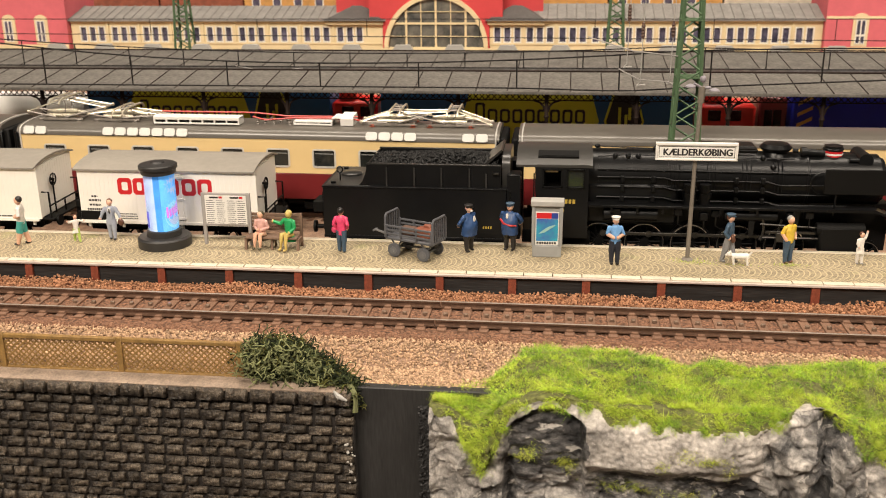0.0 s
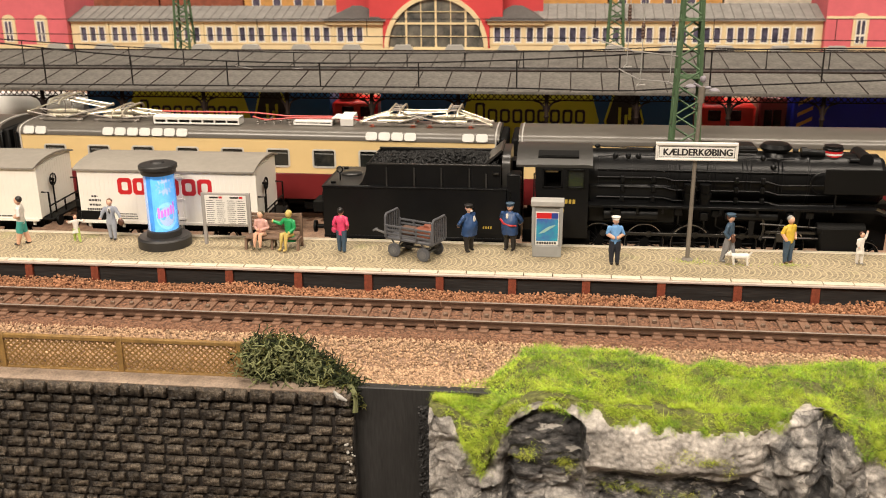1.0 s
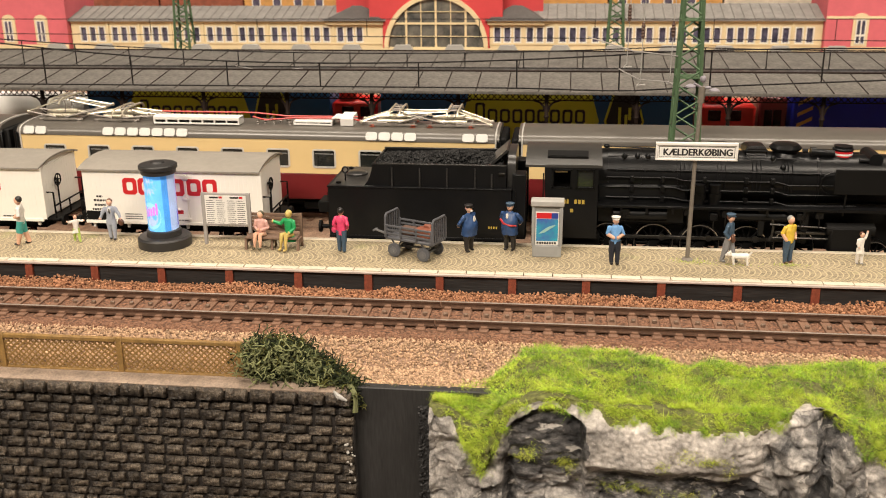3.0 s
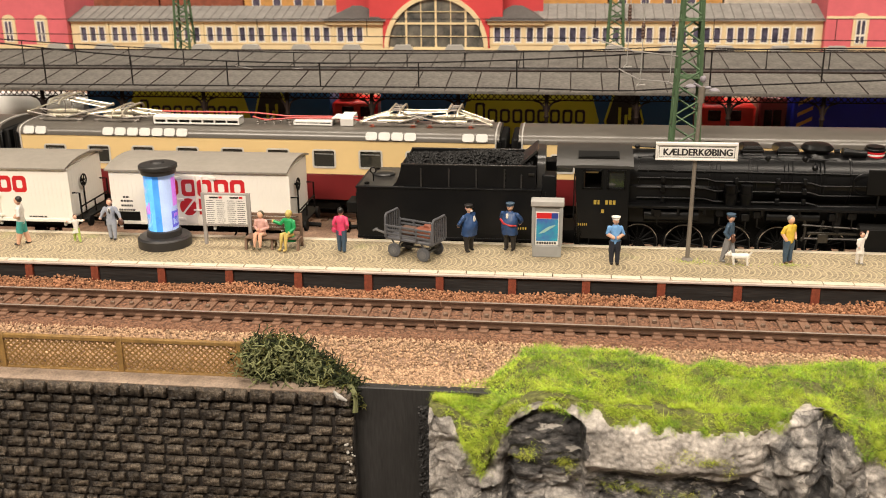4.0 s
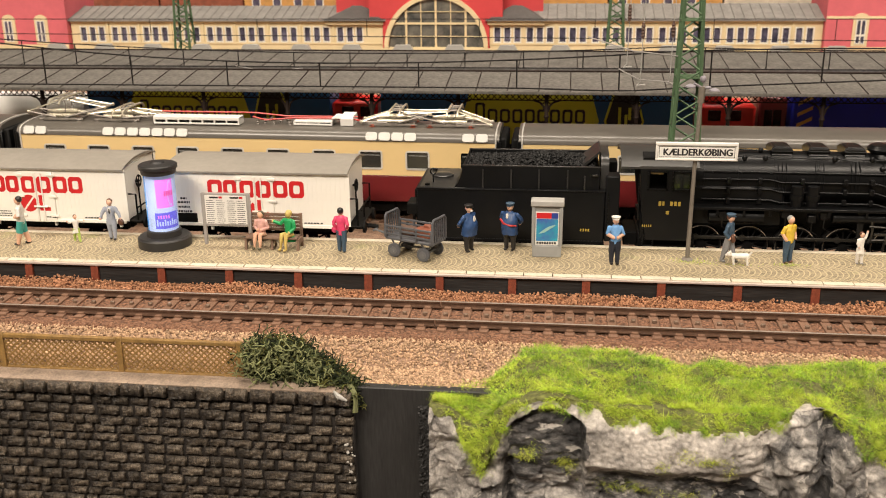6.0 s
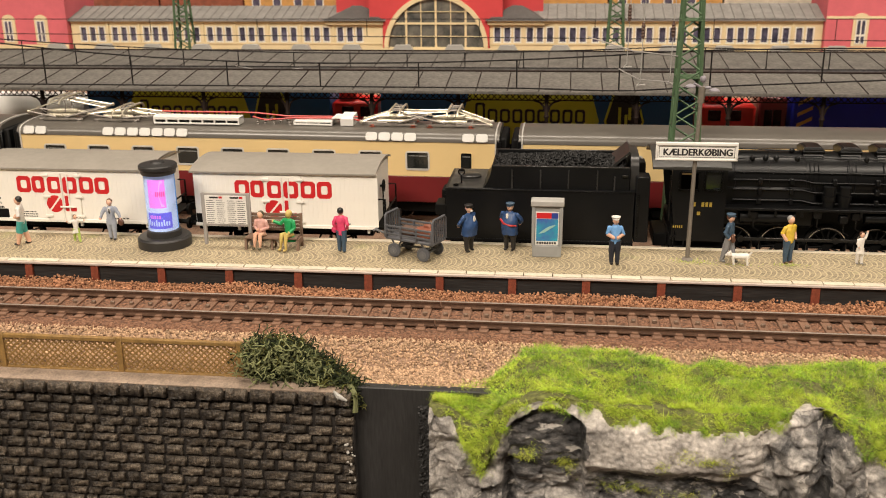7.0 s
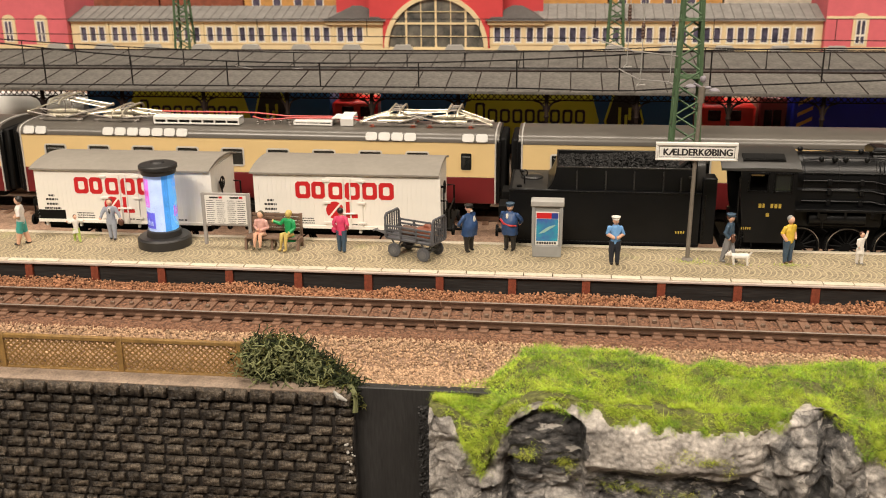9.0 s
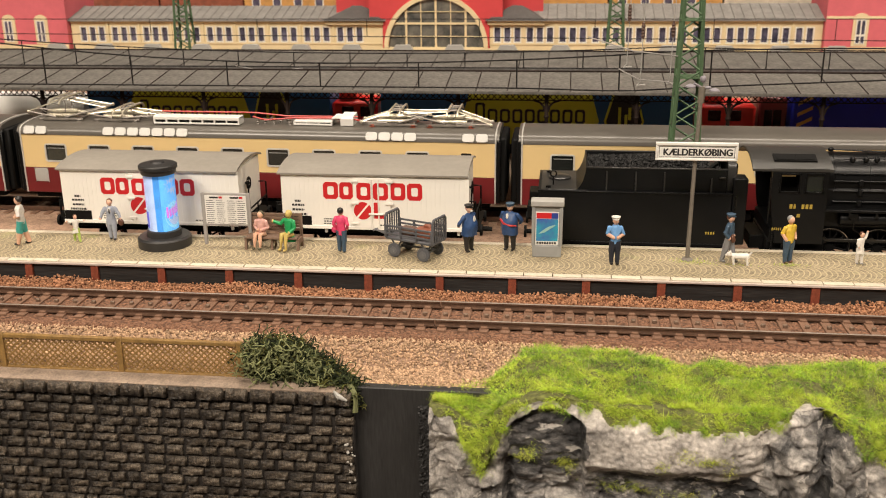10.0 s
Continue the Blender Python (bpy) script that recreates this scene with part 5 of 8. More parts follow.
# ---- platform canopies ----
def canopy(y_eave, y_ridge, z_eave, z_ridge, x0, x1, panel, label):
    z0 = -10.4
    th = thing("platform_canopy", 0, 0, 0, label, "canopy")
    y_back = y_ridge + 26
    n = int((x1 - x0) / panel)
    prof = [(y_eave, z_eave), (y_ridge, z_ridge), (y_ridge, z_ridge + 0.6), (y_eave - 0.3, z_eave + 0.6)]
    bm = NB(); prism(bm, prof, "x", 0.12, panel - 0.12)
    me = mesh_of("roof_panel", bm, "canopy_roof", smooth=0)
    bm = NB(); prism(bm, [(y_back, z_ridge - 3.6), (y_ridge, z_ridge), (y_ridge, z_ridge + 0.6), (y_back, z_ridge - 3.0)], "x", x0, x1)
    part("back_slope", bm, "canopy_roof", th)
    bm = NB(); prism(bm, [(y_eave + 0.5, z_eave - 0.1), (y_ridge, z_ridge - 0.1), (y_ridge, z_ridge - 0.5), (y_eave + 0.5, z_eave - 0.5)], "x", x0, x1)
    part("roof_boards", bm, "canopy_iron", th)
    for i in range(n):
        shared("roof_panel", me, th, (x0 + i * panel, 0, 0))
    bm = NB()
    d = Vector((0, y_ridge - y_eave, z_ridge - z_eave))
    tube(bm, [(0, y_eave - 0.3, z_eave + 0.75), (0, y_ridge, z_ridge + 0.75)], 0.28, 5)
    seam = mesh_of("roof_seam", bm, "canopy_iron")
    for i in range(n + 1):
        shared("roof_seam", seam, th, (x0 + i * panel, 0, 0))
    bm = NB(); box(bm, x0, x1, y_eave - 0.9, y_eave + 0.3, z_eave - 1.0, z_eave + 0.5, 0.2)
    part("gutter", bm, "canopy_roof", th, "grey gutter along the eave")
    # dark strip along the ridge, shaped to stand for the farther eave's shadow
    bm = NB(); box(bm, x0, x1, y_ridge - 0.7, y_ridge + 0.7, z_ridge + 0.2, z_ridge + 1.3, 0.2)
    part("ridge_cap", bm, "canopy_iron", th, "dark ridge strip for the shadow under the next eave")
    # lattice girder below the eave
    bm = NB()
    yb = y_eave + 4
    box(bm, x0, x1, yb - 0.4, yb + 0.4, z_eave - 1.5, z_eave - 0.9); box(bm, x0, x1, yb - 0.4, yb + 0.4, z_eave - 4.8, z_eave - 4.3)
    k = x0
    while k < x1:
        tube(bm, [(k, yb, z_eave - 4.5), (k + 3.1, yb, z_eave - 1.2)], 0.26, 4, caps=False); tube(bm, [(k + 3.1, yb, z_eave - 4.5), (k, yb, z_eave - 1.2)], 0.26, 4, caps=False)
        k += 3.1
    part("lattice_girder", bm, "canopy_iron", th, "dark lattice girder", smooth=0)
    bm = NB()
    lathe(bm, (0, yb + 1.5, z0), [(1.8, 0), (1.6, 4), (1.0, 5), (0.9, z_eave - z0 - 14), (1.5, z_eave - z0 - 13), (1.0, z_eave - z0 - 12), (1.0, z_eave - z0 - 1)], 10)
    for s in (-1, 1):
        pts = [(s * 0.8, yb + 1.5, z_eave - 10.5), (s * 1.6, yb + 1.5, z_eave - 7.6), (s * 3.4, yb + 1.5, z_eave - 5.8), (s * 6.4, yb + 1.5, z_eave - 4.8)]
        tube(bm, pts, 0.55, 6)
        tube(bm, [(s * 0.8, yb + 1.5, z_eave - 5.6), (s * 2.2, yb + 1.5, z_eave - 6.8)], 0.35, 5)
    col = mesh_of("column", bm, "canopy_iron")
    k = x0 + 20
    while k < x1:
        shared("column", col, th, (k, 0, 0))
        k += 44.5
    return th


canopy(180, 215, 44.6, 49.2, -340, 250, 15.6, "dark grey seamed platform canopy on iron columns")
canopy(285, 330, 41.4, 45.4, -430, 330, 17.5, "dark grey seamed canopy on the farther platform")
for y0, y1 in ((172, 228), (278, 372)):
    bm = NB(); box(bm, -520, 420, y0, y1, -10.4, -1, 0.4)
    solid("platform", bm, "cap_grey", "grey paved platform below the canopy", "platform", kind="structure")

# ---- station building ----
BY = 560.0
st = thing("station_building", -112, BY, -10.5, "red and sandstone station building with arched window", "station")
def sb(x0, x1, y0, y1, z0, z1, bm, bev=0.0):
    box(bm, x0 + 112, x1 + 112, y0 - BY, y1 - BY, z0 + 10.5, z1 + 10.5, bev)
bm = NB()
R = 42.0
arc = [(R * math.cos(a), 31.3 + R * math.sin(a)) for a in [math.pi * k / 24 for k in range(25)]]
half = [(-46.5, 10), (-46.5, 52), (-58, 52), (-58, 98), (58, 98), (58, 52), (46.5, 52), (46.5, 10), (R, 10), (R, 31.3)] + arc[1:-1] + [(-R, 31.3), (-R, 10)]
prism(bm, half, "y", -4, 4)
hall = part("hall_front", bm, "red_brick", st, "red hall front with round arch", smooth=0)
bm = NB()
for k in range(24):
    a, b = math.pi * k / 24, math.pi * (k + 1) / 24
    for r0, r1 in ((R - 0.2, R + 3.6),):
        prism(bm, [(r0 * math.cos(a), 31.3 + r0 * math.sin(a)), (r1 * math.cos(a), 31.3 + r1 * math.sin(a)), (r1 * math.cos(b), 31.3 + r1 * math.sin(b)), (r0 * math.cos(b), 31.3 + r0 * math.sin(b))], "y", -5.5, -3.8)
box(bm, -58, 58, -6, -3.8, 27.5, 31.0)
part("arch_trim", bm, "sand_wall", hall, "pale sandstone arch surround", smooth=0)
bm = NB()
box(bm, -R + 1, R - 1, -3.8, -2.4, 30.0, 31.8)
aw = part("arched_window", bm, "sand_wall", hall, "large arched window with pale bars", smooth=0)
for u in (-26, -13, 0, 13, 26):
    h = 31.3 + math.sqrt(R * R - u * u)
    w = 0.9 if abs(u) in (0, 26) else 0.4
    bm = NB(); box(bm, u - w, u + w, -3.2, -2.4, 31, h)
    part("glazing_bar", bm, "sand_wall", aw)
for z, w2 in ((41, 0.3), (52, 0.9), (62, 0.3)):
    w = math.sqrt(R * R - (z - 31.3) ** 2)
    bm = NB(); box(bm, -w, w, -3.6, -2.7, z - w2, z + w2)
    part("glazing_bar", bm, "sand_wall", aw)
bm = NB(); prism(bm, [(-R, 12), (R, 12)] + arc[:], "y", -2.2, -1.8)
part("pane", bm, mat("hall_glass", (0.05, 0.055, 0.055), 0.12, scale=60, col2=(0.22, 0.21, 0.18), spec=0.8), aw, smooth=0)

bar_w = 7.0
def wing(x0, x1, eave, top, groups):
    """Low wing: sandstone wall round its windows, slate roof."""
    bm = NB()
    sb(x0, x1, BY - 2, BY + 2, -10, 24.8, bm); sb(x0, x1, BY - 2, BY + 2, 38.8, eave, bm)
    holes = sorted(groups)
    k = x0
    for h0, h1 in holes:
        sb(k, h0, BY - 2, BY + 2, 24.8, 38.8, bm)
        k = h1
    sb(k, x1, BY - 2, BY + 2, 24.8, 38.8, bm)
    w = part("wing_wall", bm, "sand_wall", st, "pale sandstone wing wall", smooth=0)
    bm = NB(); sb(x0, x1, BY - 3, BY - 1.9, 23.3, 24.7, bm, 0.2); sb(x0, x1, BY - 3.4, BY - 1.9, eave - 2.4, eave - 1.0, bm, 0.2)
    part("cornice", bm, "sand_wall", w)
    for h0, h1 in holes:
        bm = NB()
        frame_ring(bm, h0 + 112, h1 + 112, 35.3, 49.3, -2.3, -0.2, 0.95)
        wf = part("window", bm, "white_frame", w, "narrow white framed window", smooth=0)
        bm = NB(); sb(h0, h1, BY + 0.2, BY + 0.5, 24.8, 38.8, bm)
        part("pane", bm, "wing_glass" if "wing_glass" in M else "glass_dark", wf)
    # pilasters between the groups of three
    for (_a, h1), (g0, _b) in zip(holes, holes[1:]):
        if g0 - h1 > 2.5:
            bm = NB(); sb((h1 + g0) / 2 - 0.9, (h1 + g0) / 2 + 0.9, BY - 3.1, BY - 1.9, 24.8, eave - 2.4, bm, 0.15)
            part("pilaster", bm, "sand_wall", w)
    bm = NB()
    prism(bm, [(-6, eave + 10.5), (30, top + 10.5), (30, eave + 9.5), (-6, eave + 9.5)], "x", x0 + 112 - 3, x1 + 112 + 3)
    roof = part("wing_roof", bm, "slate", st, "dark seamed wing roof")
    bm = NB()
    k = x0 + 112
    while k < x1 + 112:
        tube(bm, [(k, -6, eave + 10.9), (k, 30, top + 10.9)], 0.5, 4)
        k += 8.2
    part("roof_seam", bm, "slate", roof)


M["wing_glass"] = mat("wing_glass", (0.16, 0.15, 0.22), 0.15, scale=90, col2=(0.035, 0.034, 0.06), spec=0.7)
gl = []
for k in range(9):
    for q in range(3):
        x = -438 + k * 29.7 + q * 8.6
        if x < -172:
            gl.append((x, x + 6.9))
wing(-446, -159, 44.4, 54, gl)
gr = []
for k in range(10):
    for q in range(3):
        x = -62 + k * 28.0 + q * 8.6
        if x < 205:
            gr.append((x, x + 6.9))
wing(-65, 212, 44.8, 55.5, gr)


def end_block(x0, x1, wins, top):
    bm = NB(); sb(x0, x1, BY - 8, BY + 50, -10, 90, bm)
    w = part("end_block", bm, "pink_wall", st, "red painted end block")
    bm = NB(); sb(x0, x1, BY - 9, BY - 7.9, 19, 23, bm, 0.2); sb(x0, x1, BY - 9, BY - 7.9, 46.0, 48.0, bm, 0.2) if x0 > 0 else None
    part("plinth", bm, "sand_wall", w)
    for x in wins:
        bm = NB()
        pts = [(x + 112 - 6.2, 34), (x + 112 - 6.2, top + 11)] + [(x + 112 + 6.2 * math.cos(math.pi - math.pi * k / 10), top + 11 + 5.0 * math.sin(math.pi * k / 10)) for k in range(1, 10)] + [(x + 112 + 6.2, top + 11), (x + 112 + 6.2, 34)]
        prism(bm, pts, "y", -9.2, -7.9)
        sur = part("window", bm, "sand_wall", w, "window with sandstone surround", smooth=0)
        bm = NB(); sb(x - 3.6, x + 3.6, BY - 9.7, BY - 9.15, 26, top, bm)
        part("pane", bm, "wing_glass", sur)
        bm = NB()
        for z0, z1 in ((25.6, 32.6), (32.6, top + 0.4)):
            frame_ring(bm, x + 112 - 3.9, x + 112 + 0.3, z0 + 10.5, z1 + 10.5, -10.3, -9.6, 0.8)
            frame_ring(bm, x + 112 - 0.3, x + 112 + 3.9, z0 + 10.5, z1 + 10.5, -10.32, -9.58, 0.8)
        part("frame", bm, "white_frame", sur, smooth=0)


end_block(-620, -447, [-502, -471], 44.0)
end_block(212.5, 420, [240, 290], 45.0)

# corner pavilions beside the hall, and the hall's upper wall behind them
for x0, x1 in ((-209, -158), (-67, -18)):
    bm = NB(); sb(x0, x1, BY - 6, BY - 3.5, 40.6, 44.0, bm, 0.2)
    pv = part("pavilion_cornice", bm, "sand_wall", st)
    bm = NB()
    a, b = x0 + 112 - 2, x1 + 112 + 2
    base = [bm.verts.new(p) for p in ((a, -9, 54.6), (b, -9, 54.6), (b, 30, 54.6), (a, 30, 54.6))]
    tip = [bm.verts.new(((a + b) / 2 - 4, 10, 66.2)), bm.verts.new(((a + b) / 2 + 4, 10, 66.2))]
    for q in ((base[0], base[1], tip[1], tip[0]), (base[1], base[2], tip[1]), (base[2], base[3], tip[0], tip[1]), (base[3], base[0], tip[0]), (base[3], base[2], base[1], base[0])):
        bm.faces.new(q)
    part("pavilion_roof", bm, "slate_dark", pv, "hipped slate roof", smooth=0)
bm = NB(); sb(-203, -20, BY + 13, BY + 20, 40, 98, bm)
part("hall_wall", bm, "red_brick", st, "red upper hall wall")

# town houses behind the station
def town_house(x0, x1, z, m_, label):
    th = thing("town_house", (x0 + x1) / 2, 700, -10.5, label, "house", "houses behind the station")
    bm = NB(); box(bm, -(x1 - x0) / 2, (x1 - x0) / 2, 0, 80, 0, z)
    part("wall", bm, m_, th)
    bm = NB(); prism(bm, [(-4, z), (84, z), (40, z + 34)], "x", -(x1 - x0) / 2 - 2, (x1 - x0) / 2 + 2)
    part("roof", bm, "roof_tile", th, "tiled roof")
    for k in range(int((x1 - x0) / 22)):
        for z1 in (z - 60, z - 30):
            bm = NB(); u = -(x1 - x0) / 2 + 8 + 22 * k; box(bm, u, u + 9, -0.8, 0.2, z1, z1 + 16)
            wn = part("window", bm, "white_frame", th)
            bm = NB(); box(bm, u + 1, u + 8, -1.0, -0.7, z1 + 1, z1 + 15)
            part("pane", bm, "wing_glass", wn)


M["roof_tile"] = mat("roof_tile", (0.3, 0.09, 0.05), 0.8, scale=120, var=0.4, bump=0.3)
M["ochre_wall"] = mat("ochre_wall", (0.62, 0.33, 0.1), 0.8, scale=80, var=0.3)
M["pale_wall"] = mat("pale_wall", (0.6, 0.55, 0.45), 0.8, scale=80, var=0.3)
for i, (x0, x1) in enumerate(((-700, -540), (-538, -420), (-418, -330), (-328, -215), (-213, -100), (-98, 40), (42, 150), (152, 260), (262, 420))):
    k = 2 if i < 3 else (i * 2) % 3 // 2
    town_house(x0, x1, 115 + 9 * (i % 3), ("ochre_wall", "pale_wall", "roof_tile")[k], ("ochre", "pale", "reddish")[k] + " town house with tiled roof")

# ---- rock face with grass in front of the track ----
def nz(a, b, c):
    return noise.noise(Vector((a, b, c)))


def rim_height(u):
    """Height of the rock's upper rim along the track."""
    rise = smooth_step(-34, -14, u) * (3.4 + 1.3 * nz(u * 0.06, 0.3, 4)) - 3.2 * smooth_step(40, 95, u)
    return -9.6 + rise + 4.2 * math.exp(-((u + 3) / 11) ** 2) + 1.6 * math.exp(-((u - 20) / 12) ** 2) + 4.2 * math.exp(-((u - 71) / 9) ** 2)


def rock_point(u, v):
    """Surface of the rock: u along the track (mm), v from the foot of the grass (0) over the rim (0.4) and down the face (1)."""
    left = smooth_step(-34, -14, u)
    rim_y = -47.5 - 6.5 * left + 2.0 * nz(u * 0.05, 1.2, 0) - 1.5 * math.exp(-((u + 3) / 12) ** 2)
    rim_z = rim_height(u) - 7 * math.exp(-((u + 23) / 6) ** 2)
    foot_y = -40 + smooth_step(-39, -6, u) * (20.5 + 4 * math.exp(-((u - 4) / 15) ** 2) - 1.5 * math.exp(-((u - 55) / 14) ** 2) + 4 * smooth_step(75, 105, u)) + 2.0 * nz(u * 0.09, 8.0, 0)
    foot_z = gravel_height(foot_y) - 0.7
    if v < 0.4:
        w = v / 0.4
        y = foot_y + (rim_y - foot_y) * w
        hump = math.sin(math.pi * min(1.0, w * 1.15) ** 0.75) * (4.6 + 1.8 * nz(u * 0.05, 2, 9)) * left
        z = foot_z + (rim_z - foot_z) * w ** 1.3 + hump * 0.55 * min(1.0, 4 * w) + (1.5 * nz(u * 0.1, w * 3, 2.2) + 0.9 * nz(u * 0.28, w * 8, 6.1)) * left * min(1.0, 5 * w)
        return u, y, z
    w = (v - 0.4) / 0.6
    z = rim_z - 0.3 - 58 * w
    wx, wz = u + 2.5 * nz(u * 0.08, z * 0.08, 3), z + 2.5 * nz(u * 0.08, z * 0.08, 8)
    flat = smooth_step(-18, -14, u) * (1 - smooth_step(48, 62, u)) * smooth_step(-32, -26, z)
    inner = smooth_step(-14, -11, u) * (1 - smooth_step(7.0, 8.0, u)) * smooth_step(-30, -26, z)
    calm = 1 - 0.75 * max(flat, inner)
    y = rim_y - 3.5 * math.sin(min(1, w * 6) * math.pi / 2) - 6.0 * calm * nz(wx * 0.035, wz * 0.045, 1) + 3.6 * calm * (0.5 - abs(nz(wx * 0.075, wz * 0.09, 5))) \
        + 2.2 * calm * (0.5 - abs(nz(wx * 0.17, wz * 0.2, 7))) + 0.9 * calm * (0.5 - abs(nz(wx * 0.4, wz * 0.45, 4))) + 0.45 * nz(u * 0.9, z * 0.9, 9) - 2.2 - 0.8 * (1 - calm)
    # layered ledges on the back of the hollow
    y += inner * (1.5 * nz(u * 0.16 + 0.05 * z, z * 0.42, 15) + 0.9 * (0.5 - abs(nz(u * 0.3, z * 0.8 + u * 0.12, 25))))
    dist, cells = noise.voronoi(Vector((wx * 0.16, wz * 0.14, 0.7)))
    c0 = cells[0]
    y += calm * 5.0 * ((wx * 0.16 - c0.x) * nz(c0.x * 3.1, c0.y * 2.7, 1) + (wz * 0.14 - c0.y) * nz(c0.x * 2.3, c0.y * 3.3, 6))
    near_rim = smooth_step(0, 0.03, w)
    # hollow below an arched overhang, slab with an undercut, and crevices
    arch_z = rock_arch(u)
    edge = 7.9 - 0.05 * (z + 14)
    cave = smooth_step(-17, -11.5, u) * (1 - smooth_step(edge - 0.6, edge + 0.5, u)) * smooth_step(0, 1.0, arch_z - z) * (1 - 0.3 * smooth_step(8, 20, arch_z - z))
    under = smooth_step(7, 16, u) * (1 - smooth_step(52, 66, u)) * smooth_step(0, 3.0, -22.2 - 0.05 * (u - 10) + 0.9 * nz(u * 0.12, 0, 6) - z)
    split = math.exp(-((u - 76 - 0.16 * (z + 14) + 2 * nz(z * 0.2, 0, 1)) / 2.4) ** 2) + 0.8 * math.exp(-((u - 62 + 0.3 * (z + 20)) / 2.0) ** 2) * smooth_step(12, 18, -z)
    split += 0.7 * math.exp(-((u + 14 + 0.1 * (z + 20)) / 1.6) ** 2) * smooth_step(18, 24, -z)
    slab = smooth_step(-18, -13, u) * (1 - smooth_step(54, 62, u)) * smooth_step(0, 5, -5 - z) * (1 - smooth_step(0, 3, -20.5 - z))
    y += near_rim * (5.4 * cave + 2.8 * under + 5.0 * split - 2.5 * slab)
    return u, y, z


def plaster(name, tones, shift, relief, fleck, stretch=(1, 1, 1)):
    """Painted plaster cast: dark wash, dry-brushed pale patches, flecks and tool marks; tones from dark to pale."""
    m = mat(name, tones[3], 0.62, scale=46)
    n, l = m.node_tree.nodes, m.node_tree.links
    b = n["Principled BSDF"]
    tc, mp = n.new("ShaderNodeTexCoord"), n.new("ShaderNodeMapping")
    mp.inputs["Scale"].default_value = stretch
    l.new(tc.outputs["Object"], mp.inputs["Vector"])

    def grain(scale, detail, rough, twist):
        t = n.new("ShaderNodeTexNoise")
        t.inputs["Scale"].default_value, t.inputs["Detail"].default_value, t.inputs["Roughness"].default_value, t.inputs["Distortion"].default_value = scale, detail, rough, twist
        l.new(mp.outputs[0], t.inputs["Vector"])
        return t.outputs["Fac"]

    def spread(value, lo, hi, a, c):
        mr = n.new("ShaderNodeMapRange")
        mr.inputs["From Min"].default_value, mr.inputs["From Max"].default_value, mr.inputs["To Min"].default_value, mr.inputs["To Max"].default_value = lo, hi, a, c
        l.new(value, mr.inputs["Value"])
        return mr.outputs[0]

    ramp = n.new("ShaderNodeValToRGB")
    e = ramp.color_ramp.elements
    e[0].position, e[0].color, e[1].position, e[1].color = 0.38 + shift, (*tones[0], 1), 0.62 + shift, (*tones[3], 1)
    for q, tone in ((0.46, tones[1]), (0.53, tones[2])):
        k = e.new(q + shift)
        k.color = (*tone, 1)
    l.new(grain(85, 12, 0.68, 0.7), ramp.inputs[0])
    out = ramp.outputs[0]
    for value in (spread(grain(38, 5, 0.6, 0.5), 0.42, 0.6, 0.55, 1.15), spread(grain(420, 6, 0.7, 0.3), 0.34, 0.62, 0.5, 1.25)):
        vm = n.new("ShaderNodeVectorMath")
        vm.operation = "SCALE"
        l.new(out, vm.inputs[0]), l.new(value, vm.inputs["Scale"])
        out = vm.outputs[0]
    mix = n.new("ShaderNodeMix")
    mix.data_type = "RGBA"
    l.new(spread(grain(190, 5, 0.65, 0.6), fleck, fleck + 0.05, 0.0, 0.8), mix.inputs["Factor"])
    l.new(out, mix.inputs["A"])
    mix.inputs["B"].default_value = (0.56, 0.52, 0.47, 1)
    l.new(mix.outputs["Result"], b.inputs["Base Color"])
    nrm = None
    for scale, dist, rough in ((110, 0.0022, 0.62), (430, 0.0011, 0.75)):
        bp = n.new("ShaderNodeBump")
        bp.inputs["Strength"].default_value, bp.inputs["Distance"].default_value = 0.9, dist * relief
        l.new(grain(scale, 7, rough, 0.6), bp.inputs["Height"])
        if nrm:
            l.new(nrm, bp.inputs["Normal"])
        nrm = bp.outputs[0]
    l.new(nrm, b.inputs["Normal"])
    return m


M["rock"] = plaster("rock", ((0.03, 0.029, 0.029), (0.15, 0.142, 0.137), (0.28, 0.262, 0.245), (0.52, 0.48, 0.44)), -0.055, 0.9, 0.6)
M["turf"] = mat("turf", (0.16, 0.175, 0.045), 0.95, scale=140, col2=(0.06, 0.055, 0.025), bump=0.8, bscale=900, fine=0.4)
M["rock_pale"] = plaster("rock_pale", ((0.16, 0.15, 0.14), (0.36, 0.33, 0.3), (0.46, 0.42, 0.38), (0.58, 0.53, 0.48)), -0.045, 0.25, 0.64)
# darker tones for the hollow, the undercut and the cleft
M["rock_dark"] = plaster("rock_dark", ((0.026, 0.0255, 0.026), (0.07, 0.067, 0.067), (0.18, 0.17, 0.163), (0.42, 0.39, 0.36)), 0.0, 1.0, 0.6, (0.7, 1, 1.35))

def grass_edge(u):
    """How far down (in v) the grass reaches."""
    e = 0.41 + 0.02 * nz(u * 0.2, 0, 3)
    e += 0.15 * math.exp(-((u + 20) / 5.0) ** 2) + 0.02 * smooth_step(10, 16, u) * (1 - smooth_step(56, 64, u)) + 0.06 * smooth_step(80, 86, u)
    e += 0.004 * math.exp(-((u + 1.5) / 9) ** 2) - 0.07 * math.exp(-((u - 70) / 4.0) ** 2)
    return e


